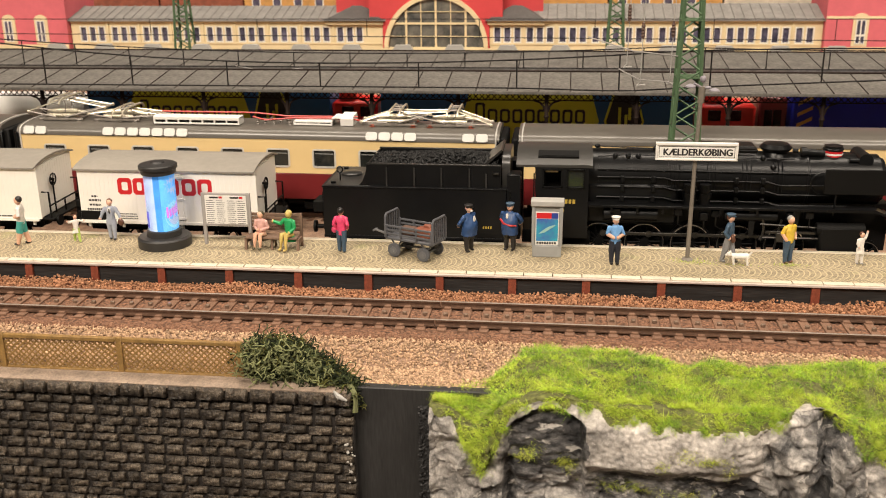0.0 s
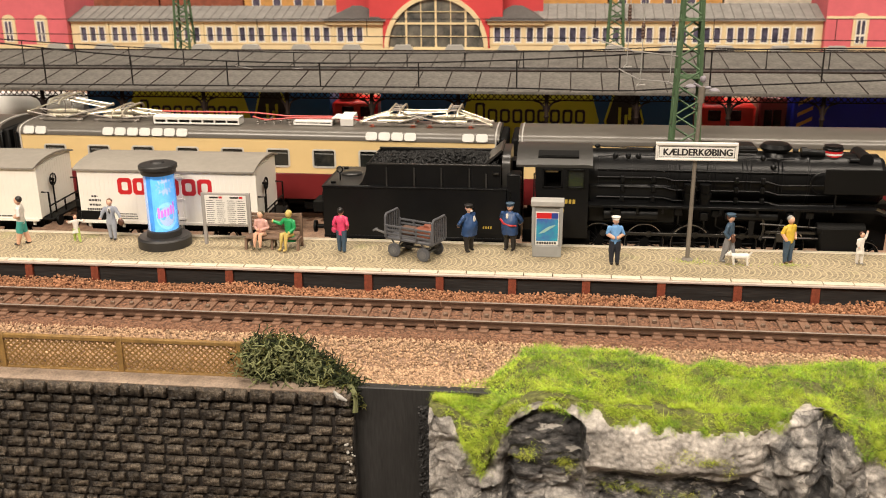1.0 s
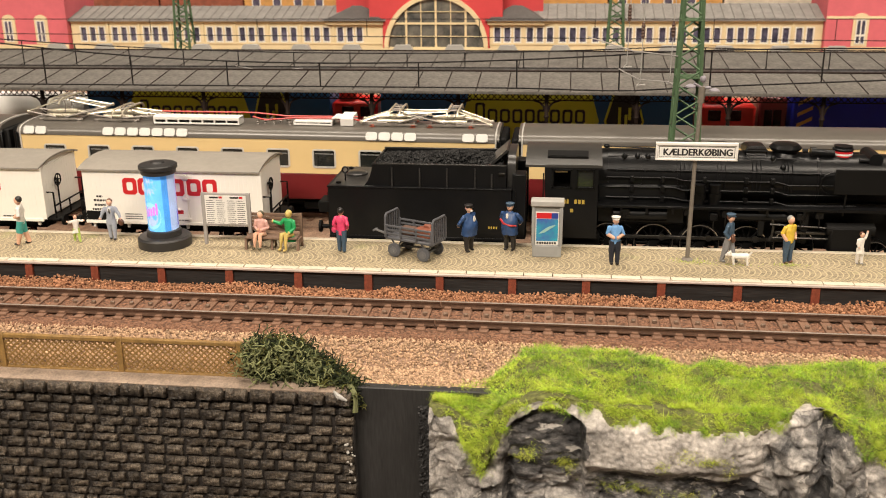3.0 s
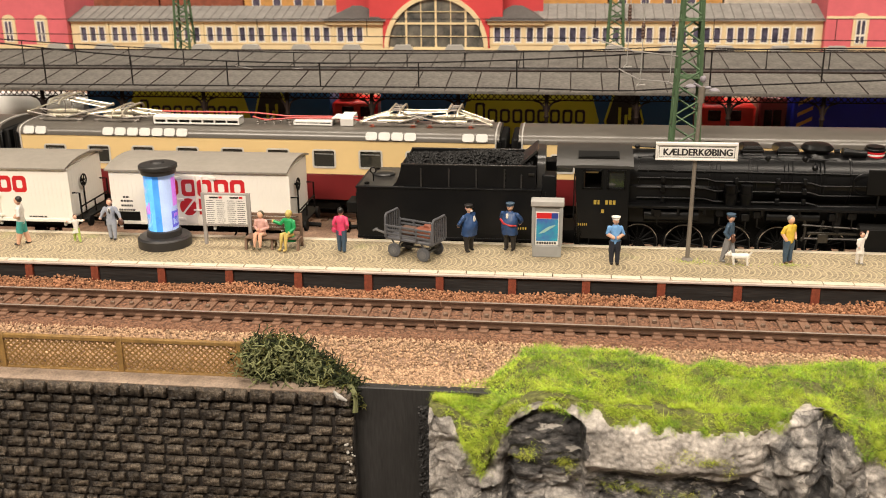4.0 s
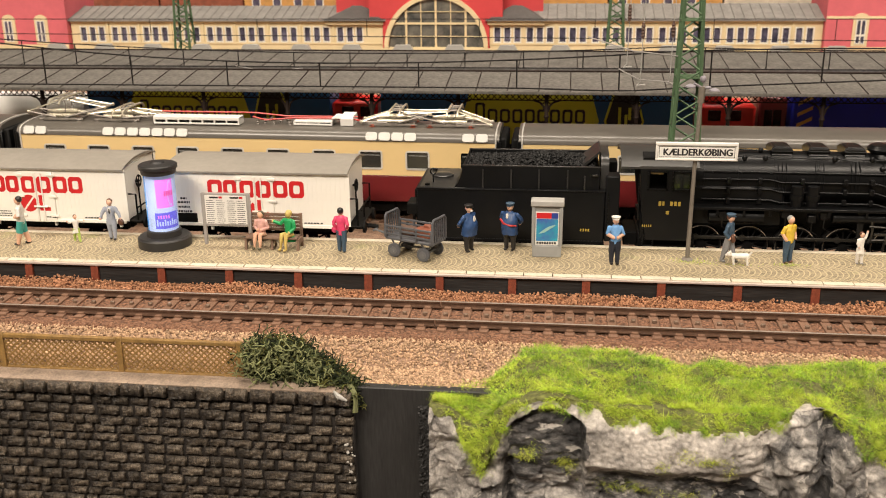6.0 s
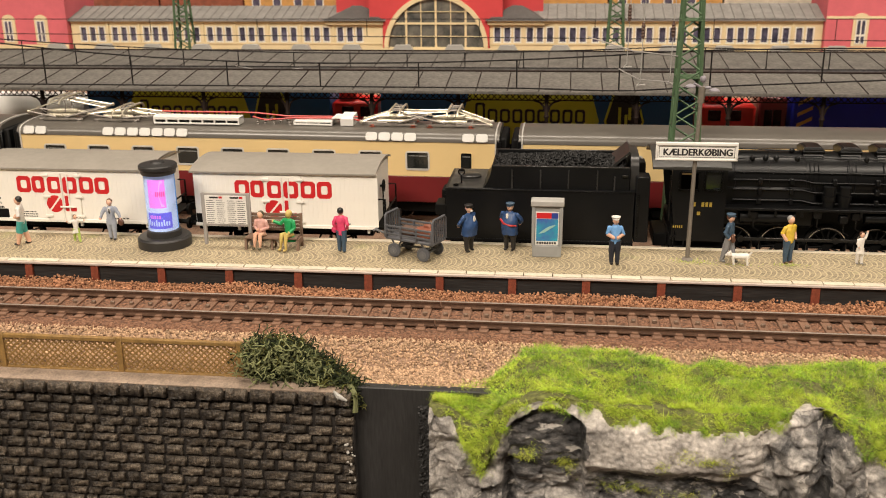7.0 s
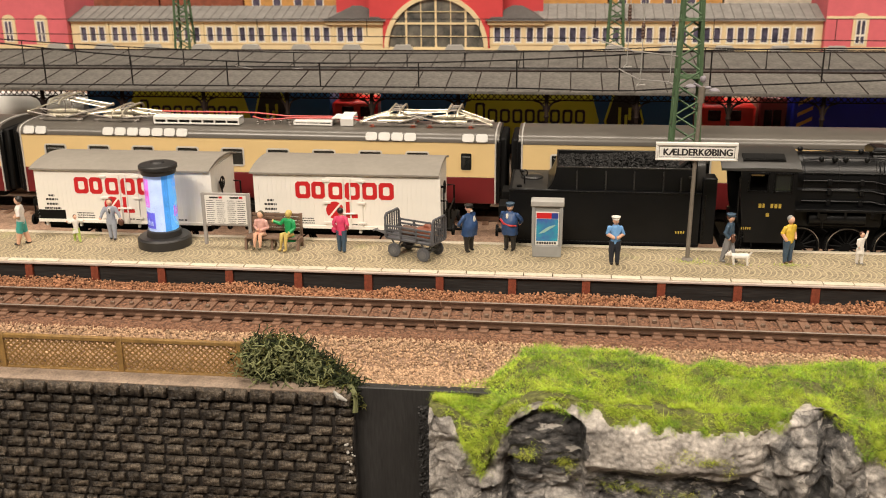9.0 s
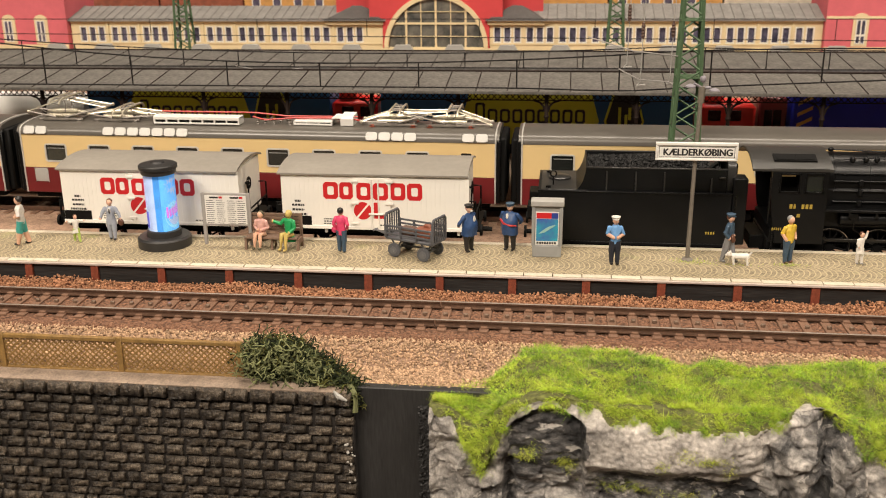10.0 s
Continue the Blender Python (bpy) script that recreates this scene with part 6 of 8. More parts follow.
def rock_piece(u, v, z):
    """Which cast piece of the rock a spot belongs to."""
    if v < grass_edge(u) + 0.02 * nz(u * 0.3, v * 14, 9) and nz(u * 0.1, v * 9, 12.0) > -0.85:
        return 7
    if v < 0.4:
        return 0
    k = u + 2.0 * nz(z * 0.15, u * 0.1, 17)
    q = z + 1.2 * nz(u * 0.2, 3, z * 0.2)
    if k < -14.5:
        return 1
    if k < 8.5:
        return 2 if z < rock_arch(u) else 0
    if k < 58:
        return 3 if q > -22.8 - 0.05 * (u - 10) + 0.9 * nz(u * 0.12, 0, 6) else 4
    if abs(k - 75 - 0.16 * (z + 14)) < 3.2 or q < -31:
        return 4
    return 6 if k > 86 and q > -34 else 5


def rock_arch(u):
    """Height of the underside of the arched overhang."""
    return rim_height(u) - 2.7 - 0.018 * (u + 2) ** 2


rock = thing("rock_face", 0, 0, 0, "grey painted plaster rock face below green grass", "rock")
NU, NV = 420, 250
points = [[rock_point(-37 + 185 * i / NU, j / NV) for j in range(NV + 1)] for i in range(NU + 1)]
casts = [(NB(), {}) for _ in range(8)]
for i in range(NU):
    for j in range(NV):
        u, _y, z = points[i][j]
        bm, seen = casts[rock_piece(u, j / NV, z)]
        vs = []
        for c in ((i, j), (i, j + 1), (i + 1, j + 1), (i + 1, j)):
            if c not in seen:
                seen[c] = bm.verts.new(points[c[0]][c[1]])
            vs.append(seen[c])
        bm.faces.new(vs)
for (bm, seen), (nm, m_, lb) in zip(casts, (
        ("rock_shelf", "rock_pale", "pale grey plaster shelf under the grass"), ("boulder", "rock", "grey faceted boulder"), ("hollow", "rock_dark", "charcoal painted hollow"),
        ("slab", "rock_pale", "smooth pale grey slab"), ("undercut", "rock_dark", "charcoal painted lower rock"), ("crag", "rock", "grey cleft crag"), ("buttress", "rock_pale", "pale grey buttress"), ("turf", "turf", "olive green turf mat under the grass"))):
    bare = set()
    if nm == "rock_shelf":
        # bare spots in the turf are pieces of their own
        todo = set(bm.faces)
        while todo:
            group, stack = set(), [next(iter(todo))]
            while stack:
                f = stack.pop()
                if f in todo:
                    todo.discard(f)
                    group.add(f)
                    stack += [g for e in f.edges for g in e.link_faces if g in todo]
            if len(group) < 2600:
                bare.add(tuple(sorted(group, key=lambda f: f.calc_center_median()[:])))
        for group in sorted(bare, key=lambda g: g[0].calc_center_median()[:]):
            spot, known = NB(), {}
            for f in group:
                spot.faces.new([known.setdefault(v, spot.verts.new(v.co)) if v not in known else known[v] for v in f.verts])
            if len(group) > 3:
                part("bare_rock", spot, m_, rock, "bare grey rock showing through the grass", smooth=60)
        bmesh.ops.delete(bm, geom=[f for g in bare for f in g if len(g) > 3], context="FACES")
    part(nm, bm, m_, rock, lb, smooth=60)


def blades(name, label, spots, length, cols, seed, parent=None):
    """Static grass: thin bent blades standing on the given spots (place, normal)."""
    rr = random.Random(seed)
    vs, fs, mi = [], [], []
    for p, nrm in spots:
        k = len(vs)
        h = rr.uniform(*length) * max(0.3, 0.85 + 0.7 * nz(p.x * 0.16, p.y * 0.16, 44) + 0.6 * nz(p.x * 0.5, p.y * 0.5 + p.z * 0.3, 14))
        a = rr.uniform(0, 6.28)
        side = Vector((math.cos(a), math.sin(a), 0)) * 0.06
        lean = (nrm + Vector((rr.gauss(0, 1.15), rr.gauss(0, 1.15) - 0.15, rr.gauss(0.1, 0.5)))).normalized()
        bend = Vector((rr.gauss(0, 0.8), rr.gauss(0, 0.8), -0.3))
        m1, t = p + lean * h * 0.55, p + lean * h + bend * h * 0.35
        for q in (p - side, p + side, m1 + side * 0.8, m1 - side * 0.8, t):
            vs.append(tuple(q * MM))
        fs += [(k, k + 1, k + 2, k + 3), (k + 3, k + 2, k + 4)]
        c = min(len(cols) - 1, max(0, int(len(cols) * (0.62 + 0.55 * nz(p.x * 0.1, p.y * 0.13 + p.z * 0.08, 30) + 0.45 * nz(p.x * 0.4, p.y * 0.5 + p.z * 0.3, 52) - (p.y + 42) / 90) + rr.gauss(0, 1.2))))
        mi += [c, c]
    me = bpy.data.meshes.new(name)
    me.from_pydata(vs, [], fs)
    for c in cols:
        me.materials.append(M[c])
    me.polygons.foreach_set("material_index", mi)
    return tagged(new(name, me), label, "grass", kind="stuff")


for nm, c in (("grass_lime", (0.52, 0.68, 0.065)), ("grass_green", (0.28, 0.49, 0.045)), ("grass_yellow", (0.58, 0.6, 0.12)), ("grass_dry", (0.42, 0.4, 0.17)), ("grass_pale", (0.5, 0.47, 0.27)), ("grass_dark", (0.09, 0.16, 0.035))):
    M[nm] = mat(nm, c, 0.7, scale=120, var=0.25, per_piece=0.3, spec=0.2)


rr = random.Random(21)
spots = []
while len(spots) < 125000:
    u, v = rr.uniform(-36, 128), rr.uniform(0.0, 0.62) if rr.random() < 0.8 else rr.uniform(0.37, 0.46)
    patch = nz(u * 0.1, v * 9, 12.0)
    if v > grass_edge(u) + 0.004 + 0.04 * nz(u * 0.3, v * 16, 2) or (patch < -0.62 and v > 0.06):
        continue
    if abs(v - 0.21 + 0.0011 * (u - 2) + 0.03 * nz(u * 0.2, 4, 4)) < 0.02 * smooth_step(-20, -6, u) * (1 - smooth_step(22, 40, u)) and rr.random() < 0.6:
        continue
    if nz(u * 0.75, v * 55, 5.5) < -0.2 and rr.random() < 0.8:
        continue
    if v < 0.09 and rr.random() > v / 0.09 + 0.1 + 0.5 * nz(u * 0.25, v * 20, 41):
        continue
    p = Vector(rock_point(u, v))
    nrm = (Vector(rock_point(u, v + 0.008)) - p).cross(Vector(rock_point(u + 0.6, v)) - p)
    if nrm.length < 1e-6:
        continue
    nrm.normalize()
    if nrm.z < 0 and nrm.y > 0:
        nrm = -nrm
    spots.append((p - nrm * 0.2, nrm))
blades("grass", "bright green fibre grass on top of the rock", spots, (1.0, 3.0), ("grass_dark", "grass_green", "grass_dry", "grass_green", "grass_green", "grass_lime", "grass_lime", "grass_yellow", "grass_lime"), 5)
blades("straw", "pale dry stalks lying in the grass", [(p + Vector((0, 0, 0.8)), n_) for p, n_ in spots[::1500]], (3.5, 8.0), ("grass_pale", "grass_dry"), 9)
spots = []
for cu, cv, ru, rv, cnt in ((-8, 0.575, 3.2, 0.022, 500), (3.5, 0.612, 2.6, 0.02, 450), (44, 0.515, 3.5, 0.012, 300), (36, 0.5, 2.2, 0.02, 150), (23, 0.66, 9, 0.02, 420), (49, 0.56, 2, 0.03, 120), (38, 0.665, 4, 0.015, 160), (30, 0.55, 2, 0.02, 120)):
    for _ in range(cnt):
        u, v = cu + rr.gauss(0, ru * 0.6), cv + rr.gauss(0, rv * 0.6)
        spots.append((Vector(rock_point(u, v)), Vector((0, -1, 0.35)).normalized()))
blades("moss", "small lime green moss tufts on the rock face", spots, (0.8, 1.9), ("grass_lime", "grass_yellow"), 6)
spots = [(Vector((rr.uniform(-60, -28), -39.5 + rr.uniform(-0.8, 2.5), -10.2)), Vector((0, -0.2, 1))) for _ in range(420)]
spots += [(Vector((x + rr.gauss(0, sx), y + rr.gauss(0, sy), 2.0)), Vector((0, -0.2, 1))) for x, y, sx, sy, k in ((48.5, 53, 4.0, 1.6, 170), (53, 50.5, 3.5, 1.0, 60), (66, 50.5, 4, 1.0, 80), (86, 51.5, 4, 1.2, 110)) for _ in range(k)]
blades("grass_fringe", "short green grass fringe and platform weeds", spots, (0.5, 1.6), ("grass_lime", "grass_yellow"), 7)

# ---- advertising column with a lit turning drum ----
M["lit_blue"] = mat("lit_blue", (0.08, 0.38, 0.95), 0.4, scale=130, col2=(0.16, 0.52, 1.0), emit=0.5)
M["lit_violet"] = mat("lit_violet", (0.62, 0.42, 0.95), 0.4, scale=140, var=0.15, emit=0.4)
M["lit_red"] = mat("lit_red", (0.75, 0.08, 0.4), 0.4, scale=140, var=0.15, emit=0.35)
M["lit_white"] = mat("lit_white", (0.5, 0.65, 1.0), 0.4, scale=160, var=0.2, emit=0.28)
M["lit_pink"] = mat("lit_pink", (0.68, 0.2, 0.8), 0.4, scale=140, var=0.15, emit=0.5)
M["lit_indigo"] = mat("lit_indigo", (0.12, 0.12, 0.75), 0.4, scale=140, var=0.2, emit=0.5)
M["lit_deep"] = mat("lit_deep", (0.06, 0.3, 0.8), 0.4, scale=140, var=0.3, emit=0.5)
M["lit_cyan"] = mat("lit_cyan", (0.3, 0.7, 1.0), 0.4, scale=140, var=0.15, emit=0.5)
col = thing("advertising_column", -159.3, 56.2, 2.0, "black advertising column with lit turning poster drum", "advertising column")
bm = NB(); lathe(bm, (0, 0, 0), [(10.6, 0), (10.6, 3.4), (9.9, 4.2), (7.0, 4.3), (6.8, 6.6), (6.2, 6.8)], 40)
part("base", bm, "column_black", col, "round black plinth")
bm = NB(); lathe(bm, (0, 0, 29.6), [(6.1, 0), (6.7, 0.2), (6.9, 1.3), (7.0, 2.0), (7.6, 2.3), (7.6, 3.5), (7.2, 4.0), (3.0, 4.4), (2.6, 5.0), (0.3, 5.0)], 40)
part("cap", bm, "column_black", col, "stepped black cap")


def drum_face(bm, r, a0, a1, z0, z1, mi, n=None):
    n = n or max(2, int(abs(a1 - a0) / 6))
    r *= 0.9
    lo = [bm.verts.new((r * math.sin(radians(a0 + (a1 - a0) * k / n)), -r * math.cos(radians(a0 + (a1 - a0) * k / n)), z0)) for k in range(n + 1)]
    hi = [bm.verts.new((v.co.x, v.co.y, z1)) for v in lo]
    for k in range(n):
        bm.faces.new((lo[k], lo[k + 1], hi[k + 1], hi[k])).material_index = mi


def drum_poly(bm, r, pts, mi):
    """A flat shape wrapped on the drum; pts: (angle in degrees, height), seen from its middle."""
    r *= 0.9
    ca, cz = sum(p[0] for p in pts) / len(pts), sum(p[1] for p in pts) / len(pts)
    def at(a, z):
        return bm.verts.new((r * math.sin(radians(a)), -r * math.cos(radians(a)), z))
    c = at(ca, cz)
    ring = [at(*p) for p in pts]
    for k in range(len(ring)):
        bm.faces.new((c, ring[k], ring[(k + 1) % len(ring)])).material_index = mi


bm = NB()
drum_face(bm, 5.9, -84, 84, 6.8, 29.8, 0); drum_face(bm, 5.9, 84, 276, 6.8, 29.8, 1)
for a0, a1 in ((-84, -58), (58, 84)):
    drum_face(bm, 5.93, a0, a1, 6.8, 29.8, 4)
# star, plain blocks and discs in place of the advertisements
drum_poly(bm, 6.02, [((40 if k % 2 else 25) * math.cos(math.pi * k / 12), 25.2 + (3.9 if k % 2 else 2.3) * math.sin(math.pi * k / 12)) for k in range(24)], 1)
for k in range(4):
    drum_face(bm, 6.1, -20 + k * 11, -12.5 + k * 11, 24.0 + 0.25 * k, 26.4 + 0.25 * k, 0)
drum_poly(bm, 6.02, [(46 * math.cos(math.pi * k / 14), 13.2 + 5.6 * math.sin(math.pi * k / 14)) for k in range(28)], 5)
drum_poly(bm, 6.06, [(34 * math.cos(math.pi * k / 14), 13.0 + 4.0 * math.sin(math.pi * k / 14)) for k in range(28)], 1)
for k, (h, d) in enumerate(((16.8, 0), (15.4, 0), (15.4, 0), (15.4, 0), (16.2, 0), (17.2, 0))):
    drum_face(bm, 6.12, -39 + k * 13, -30 + k * 13, 12.4 + 0.3 * k, h + 0.3 * k, 2)
drum_face(bm, 5.96, 140, 216, 16.6, 28.2, 2)
drum_poly(bm, 6.02, [(148, 22.4), (196, 27.6), (208, 27.6), (160, 22.4), (208, 17.2), (196, 17.2)], 7)
for k in range(5):
    drum_face(bm, 6.05, 174 + k * 8, 179.5 + k * 8, 21.4, 23.4, 8)
drum_face(bm, 5.96, 128, 236, 8.0, 14.6, 3)
for k in range(9):
    drum_face(bm, 6.02, 134 + k * 10.5, 140.5 + k * 10.5, 9.2, 11.0 if k % 3 else 11.8, 1)
for k in range(5):
    drum_face(bm, 6.02, 140 + k * 10.5, 146.5 + k * 10.5, 12.2, 13.6, 2)
drum = part("poster_drum", bm, ["lit_blue", "lit_white", "lit_pink", "lit_indigo", "lit_deep", "lit_cyan", "red_print", "lit_violet", "lit_red"], col, "glowing blue and pink poster drum", smooth=60)
glass = bpy.data.materials.new("clear_tube")
glass.use_nodes = True
gb = glass.node_tree.nodes["Principled BSDF"]
gb.inputs["Transmission Weight"].default_value, gb.inputs["Roughness"].default_value, gb.inputs["IOR"].default_value = 1.0, 0.04, 1.12
bm = NB(); tube(bm, [(0, 0, 6.9), (0, 0, 29.7)], 6.1, 40, caps=False); tube(bm, [(0, 0, 6.9), (0, 0, 29.7)], 5.85, 40, caps=False)
sleeve = part("clear_sleeve", bm, glass, col, "clear plastic tube")
sleeve.visible_shadow = False

# ---- lattice fence on the retaining wall ----
fence = thing("lattice_fence", 0, -38, -10.2, "brown diagonal lattice garden fence", "fence")
FX0, FX1, FH = -216.0, -97.5, 12.4
for x in (-216, -176.6, -137.0, -97.8):
    bm = NB(); box(bm, x - 0.9, x + 0.9, -0.7, 0.7, 0, FH + 0.3, 0.15)
    part("fence_post", bm, "fence", fence)
for x0, x1 in ((-215, -177.6), (-175.6, -138), (-136, -98.8)):
    for z in (0.2, FH - 1.2):
        bm = NB(); box(bm, x0, x1, -0.75, 0.75, z, z + 1.3, 0.15)
        part("fence_rail", bm, "fence", fence)
bm = NB()
q = FH - 2.6
vs = [(0, 1.5), (0.62, 1.5), (q + 0.62, FH - 1.1), (q, FH - 1.1)]
prism(bm, vs, "y", -0.22, 0.0)
slat_a = mesh_of("slat", bm, "fence", smooth=0)
bm = NB(); prism(bm, [(q, 1.5), (q + 0.62, 1.5), (0.62, FH - 1.1), (0, FH - 1.1)], "y", 0.0, 0.22)
slat_b = mesh_of("slat", bm, "fence", smooth=0)
for x0, x1 in ((-215, -177.6), (-175.6, -138), (-136, -98.8)):
    k = x0 - 0.2
    while k + q + 0.7 < x1 + 0.4:
        shared("slat", slat_a, fence, (k, 0, 0)); shared("slat", slat_b, fence, (k, 0, 0))
        k += 1.95
    # short slats that fill the corners of the panel
    for m_ in range(1, 5):
        c = 1.95 * m_
        for flip in (0, 1):
            bm = NB()
            h = q - c + 0.3
            if h < 1:
                continue
            pa = [(x0, 1.5 + c), (x0, 2.3 + c), (x0 + h, FH - 1.1), (x0 + h + 0.5, FH - 1.4)]
            pb = [(x1, 1.5 + c), (x1, 2.3 + c), (x1 - h, FH - 1.1), (x1 - h - 0.5, FH - 1.4)]
            pc = [(x0, FH - 1.4 - c), (x0, FH - 0.6 - c), (x0 + h + 0.5, 1.5), (x0 + h, 1.5)]
            pd = [(x1, FH - 1.4 - c), (x1, FH - 0.6 - c), (x1 - h - 0.5, 1.5), (x1 - h, 1.5)]
            prism(bm, (pa, pb)[flip], "y", (-0.22, 0.0)[flip], (0.0, 0.22)[flip])
            part("slat", bm, "fence", fence, smooth=0)
            bm = NB(); prism(bm, (pc, pd)[flip], "y", (0.0, -0.22)[flip], (0.22, 0.0)[flip])
            part("slat", bm, "fence", fence, smooth=0)

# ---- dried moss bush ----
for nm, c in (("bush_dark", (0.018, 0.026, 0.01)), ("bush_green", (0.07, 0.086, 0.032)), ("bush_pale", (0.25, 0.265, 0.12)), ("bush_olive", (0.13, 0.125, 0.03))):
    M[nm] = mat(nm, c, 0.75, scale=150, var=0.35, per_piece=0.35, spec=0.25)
rr = random.Random(8)
bush = thing("bush", -80, -36, -9.4, "dark green tangled moss bush on the wall", "bush")
LUMPS = ((-9.5, 0, 6.0, 9.0, 6.5, 7.4), (1.0, 0, 4.5, 9.0, 6.0, 6.2), (9.5, -2.5, 1.5, 7.0, 4.5, 4.4), (16.5, -4.5, 0.0, 4.0, 3.0, 3.4), (-1, 1, 7.5, 6, 4, 5), (18.5, -6, -3.5, 2.0, 1.8, 3.2))
def bush_spot():
    w = rr.choices(range(6), (34, 26, 16, 6, 8, 3))[0]
    cx, cy, cz, rx, ry, rz_ = LUMPS[w]
    while True:
        d = Vector((rr.uniform(-1, 1), rr.uniform(-1, 1), rr.uniform(-1, 1)))
        if 0.25 < d.length < 1:
            return Vector((cx + d.x * rx, cy + d.y * ry, max(cz + d.z * rz_, -0.5 if w < 3 else -9)))
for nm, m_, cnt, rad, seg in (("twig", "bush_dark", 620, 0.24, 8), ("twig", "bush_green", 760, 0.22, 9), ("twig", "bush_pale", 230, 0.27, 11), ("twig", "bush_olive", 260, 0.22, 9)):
    bm = NB()
    for _ in range(cnt):
        p = bush_spot()
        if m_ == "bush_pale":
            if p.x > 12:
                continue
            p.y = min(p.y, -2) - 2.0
        d = Vector((rr.gauss(0, 1), rr.gauss(0, 1), rr.gauss(0.2, 0.8))).normalized()
        pts = [p]
        step = rr.uniform(0.5, 0.85)
        for _k in range(seg):
            d = (d + Vector((rr.gauss(0, 0.75), rr.gauss(0, 0.75), rr.gauss(0, 0.75)))).normalized()
            pts.append(pts[-1] + d * step)
        tube(bm, pts, [rad * (1 - 0.35 * k / seg) for k in range(seg + 1)], 4, caps=False)
        if rr.random() < 0.7:
            p2 = pts[seg // 2]
            d2 = Vector((rr.gauss(0, 1), rr.gauss(0, 1), rr.gauss(0, 1))).normalized()
            tube(bm, [p2, p2 + d2 * 1.6, p2 + d2 * 2.6 + Vector((rr.gauss(0, .5), rr.gauss(0, .5), rr.gauss(0, .5)))], [rad * 0.7, rad * 0.6, rad * 0.35], 4, caps=False)
    part("twig_mass", bm, m_, bush, "tangled curling twigs")["kind"] = "stuff"
bm = NB(); tube(bm, [(17.5, -6.5, 1.5), (19.4, -8.6, -0.5), (19.8, -9.2, -3.5), (19.6, -9.4, -6.5)], [0.9, 0.8, 0.7, 0.9], 7)
part("hanging_shoot", bm, "bush_pale", bush, "pale hanging shoot")
# near-black clumps fill the core: the bush's inner shade put into colour
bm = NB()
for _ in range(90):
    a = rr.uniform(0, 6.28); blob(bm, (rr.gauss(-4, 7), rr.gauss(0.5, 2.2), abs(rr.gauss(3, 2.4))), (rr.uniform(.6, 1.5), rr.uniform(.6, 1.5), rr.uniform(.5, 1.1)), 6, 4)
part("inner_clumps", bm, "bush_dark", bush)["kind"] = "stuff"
bm = NB(); tube(bm, [(-67, -44.6, -9.6), (-65, -46.6, -10.4), (-62.4, -47.0, -11.4)], [0.3, 0.9, 0.3], 7)
solid("plaster_flake", bm, "grey_pale", "loose pale plaster flake on the wall corner", "flake")


# ---- small figurines ----
PAL = {"skin": (0.76, 0.45, 0.31), "white": (0.78, 0.74, 0.68), "teal": (0.06, 0.36, 0.32), "black": (0.018, 0.016, 0.016), "lime": (0.42, 0.55, 0.12), "grey": (0.24, 0.24, 0.25),
       "brown": (0.12, 0.05, 0.03), "pink": (0.72, 0.06, 0.16), "navy": (0.016, 0.02, 0.034), "blue": (0.028, 0.07, 0.185), "sky": (0.18, 0.4, 0.75), "red": (0.5, 0.03, 0.03),
       "green": (0.015, 0.33, 0.1), "yellow": (0.72, 0.5, 0.06), "straw": (0.6, 0.45, 0.14), "slateblue": (0.05, 0.09, 0.14), "suit": (0.36, 0.39, 0.46), "stone": (0.3, 0.3, 0.29), "rose": (0.7, 0.4, 0.35), "olive": (0.1, 0.09, 0.05)}
for k, c in PAL.items():
    M["p_" + k] = mat("paint_" + k, c, 0.42, scale=700, var=0.18, bump=0.15, bscale=1500)


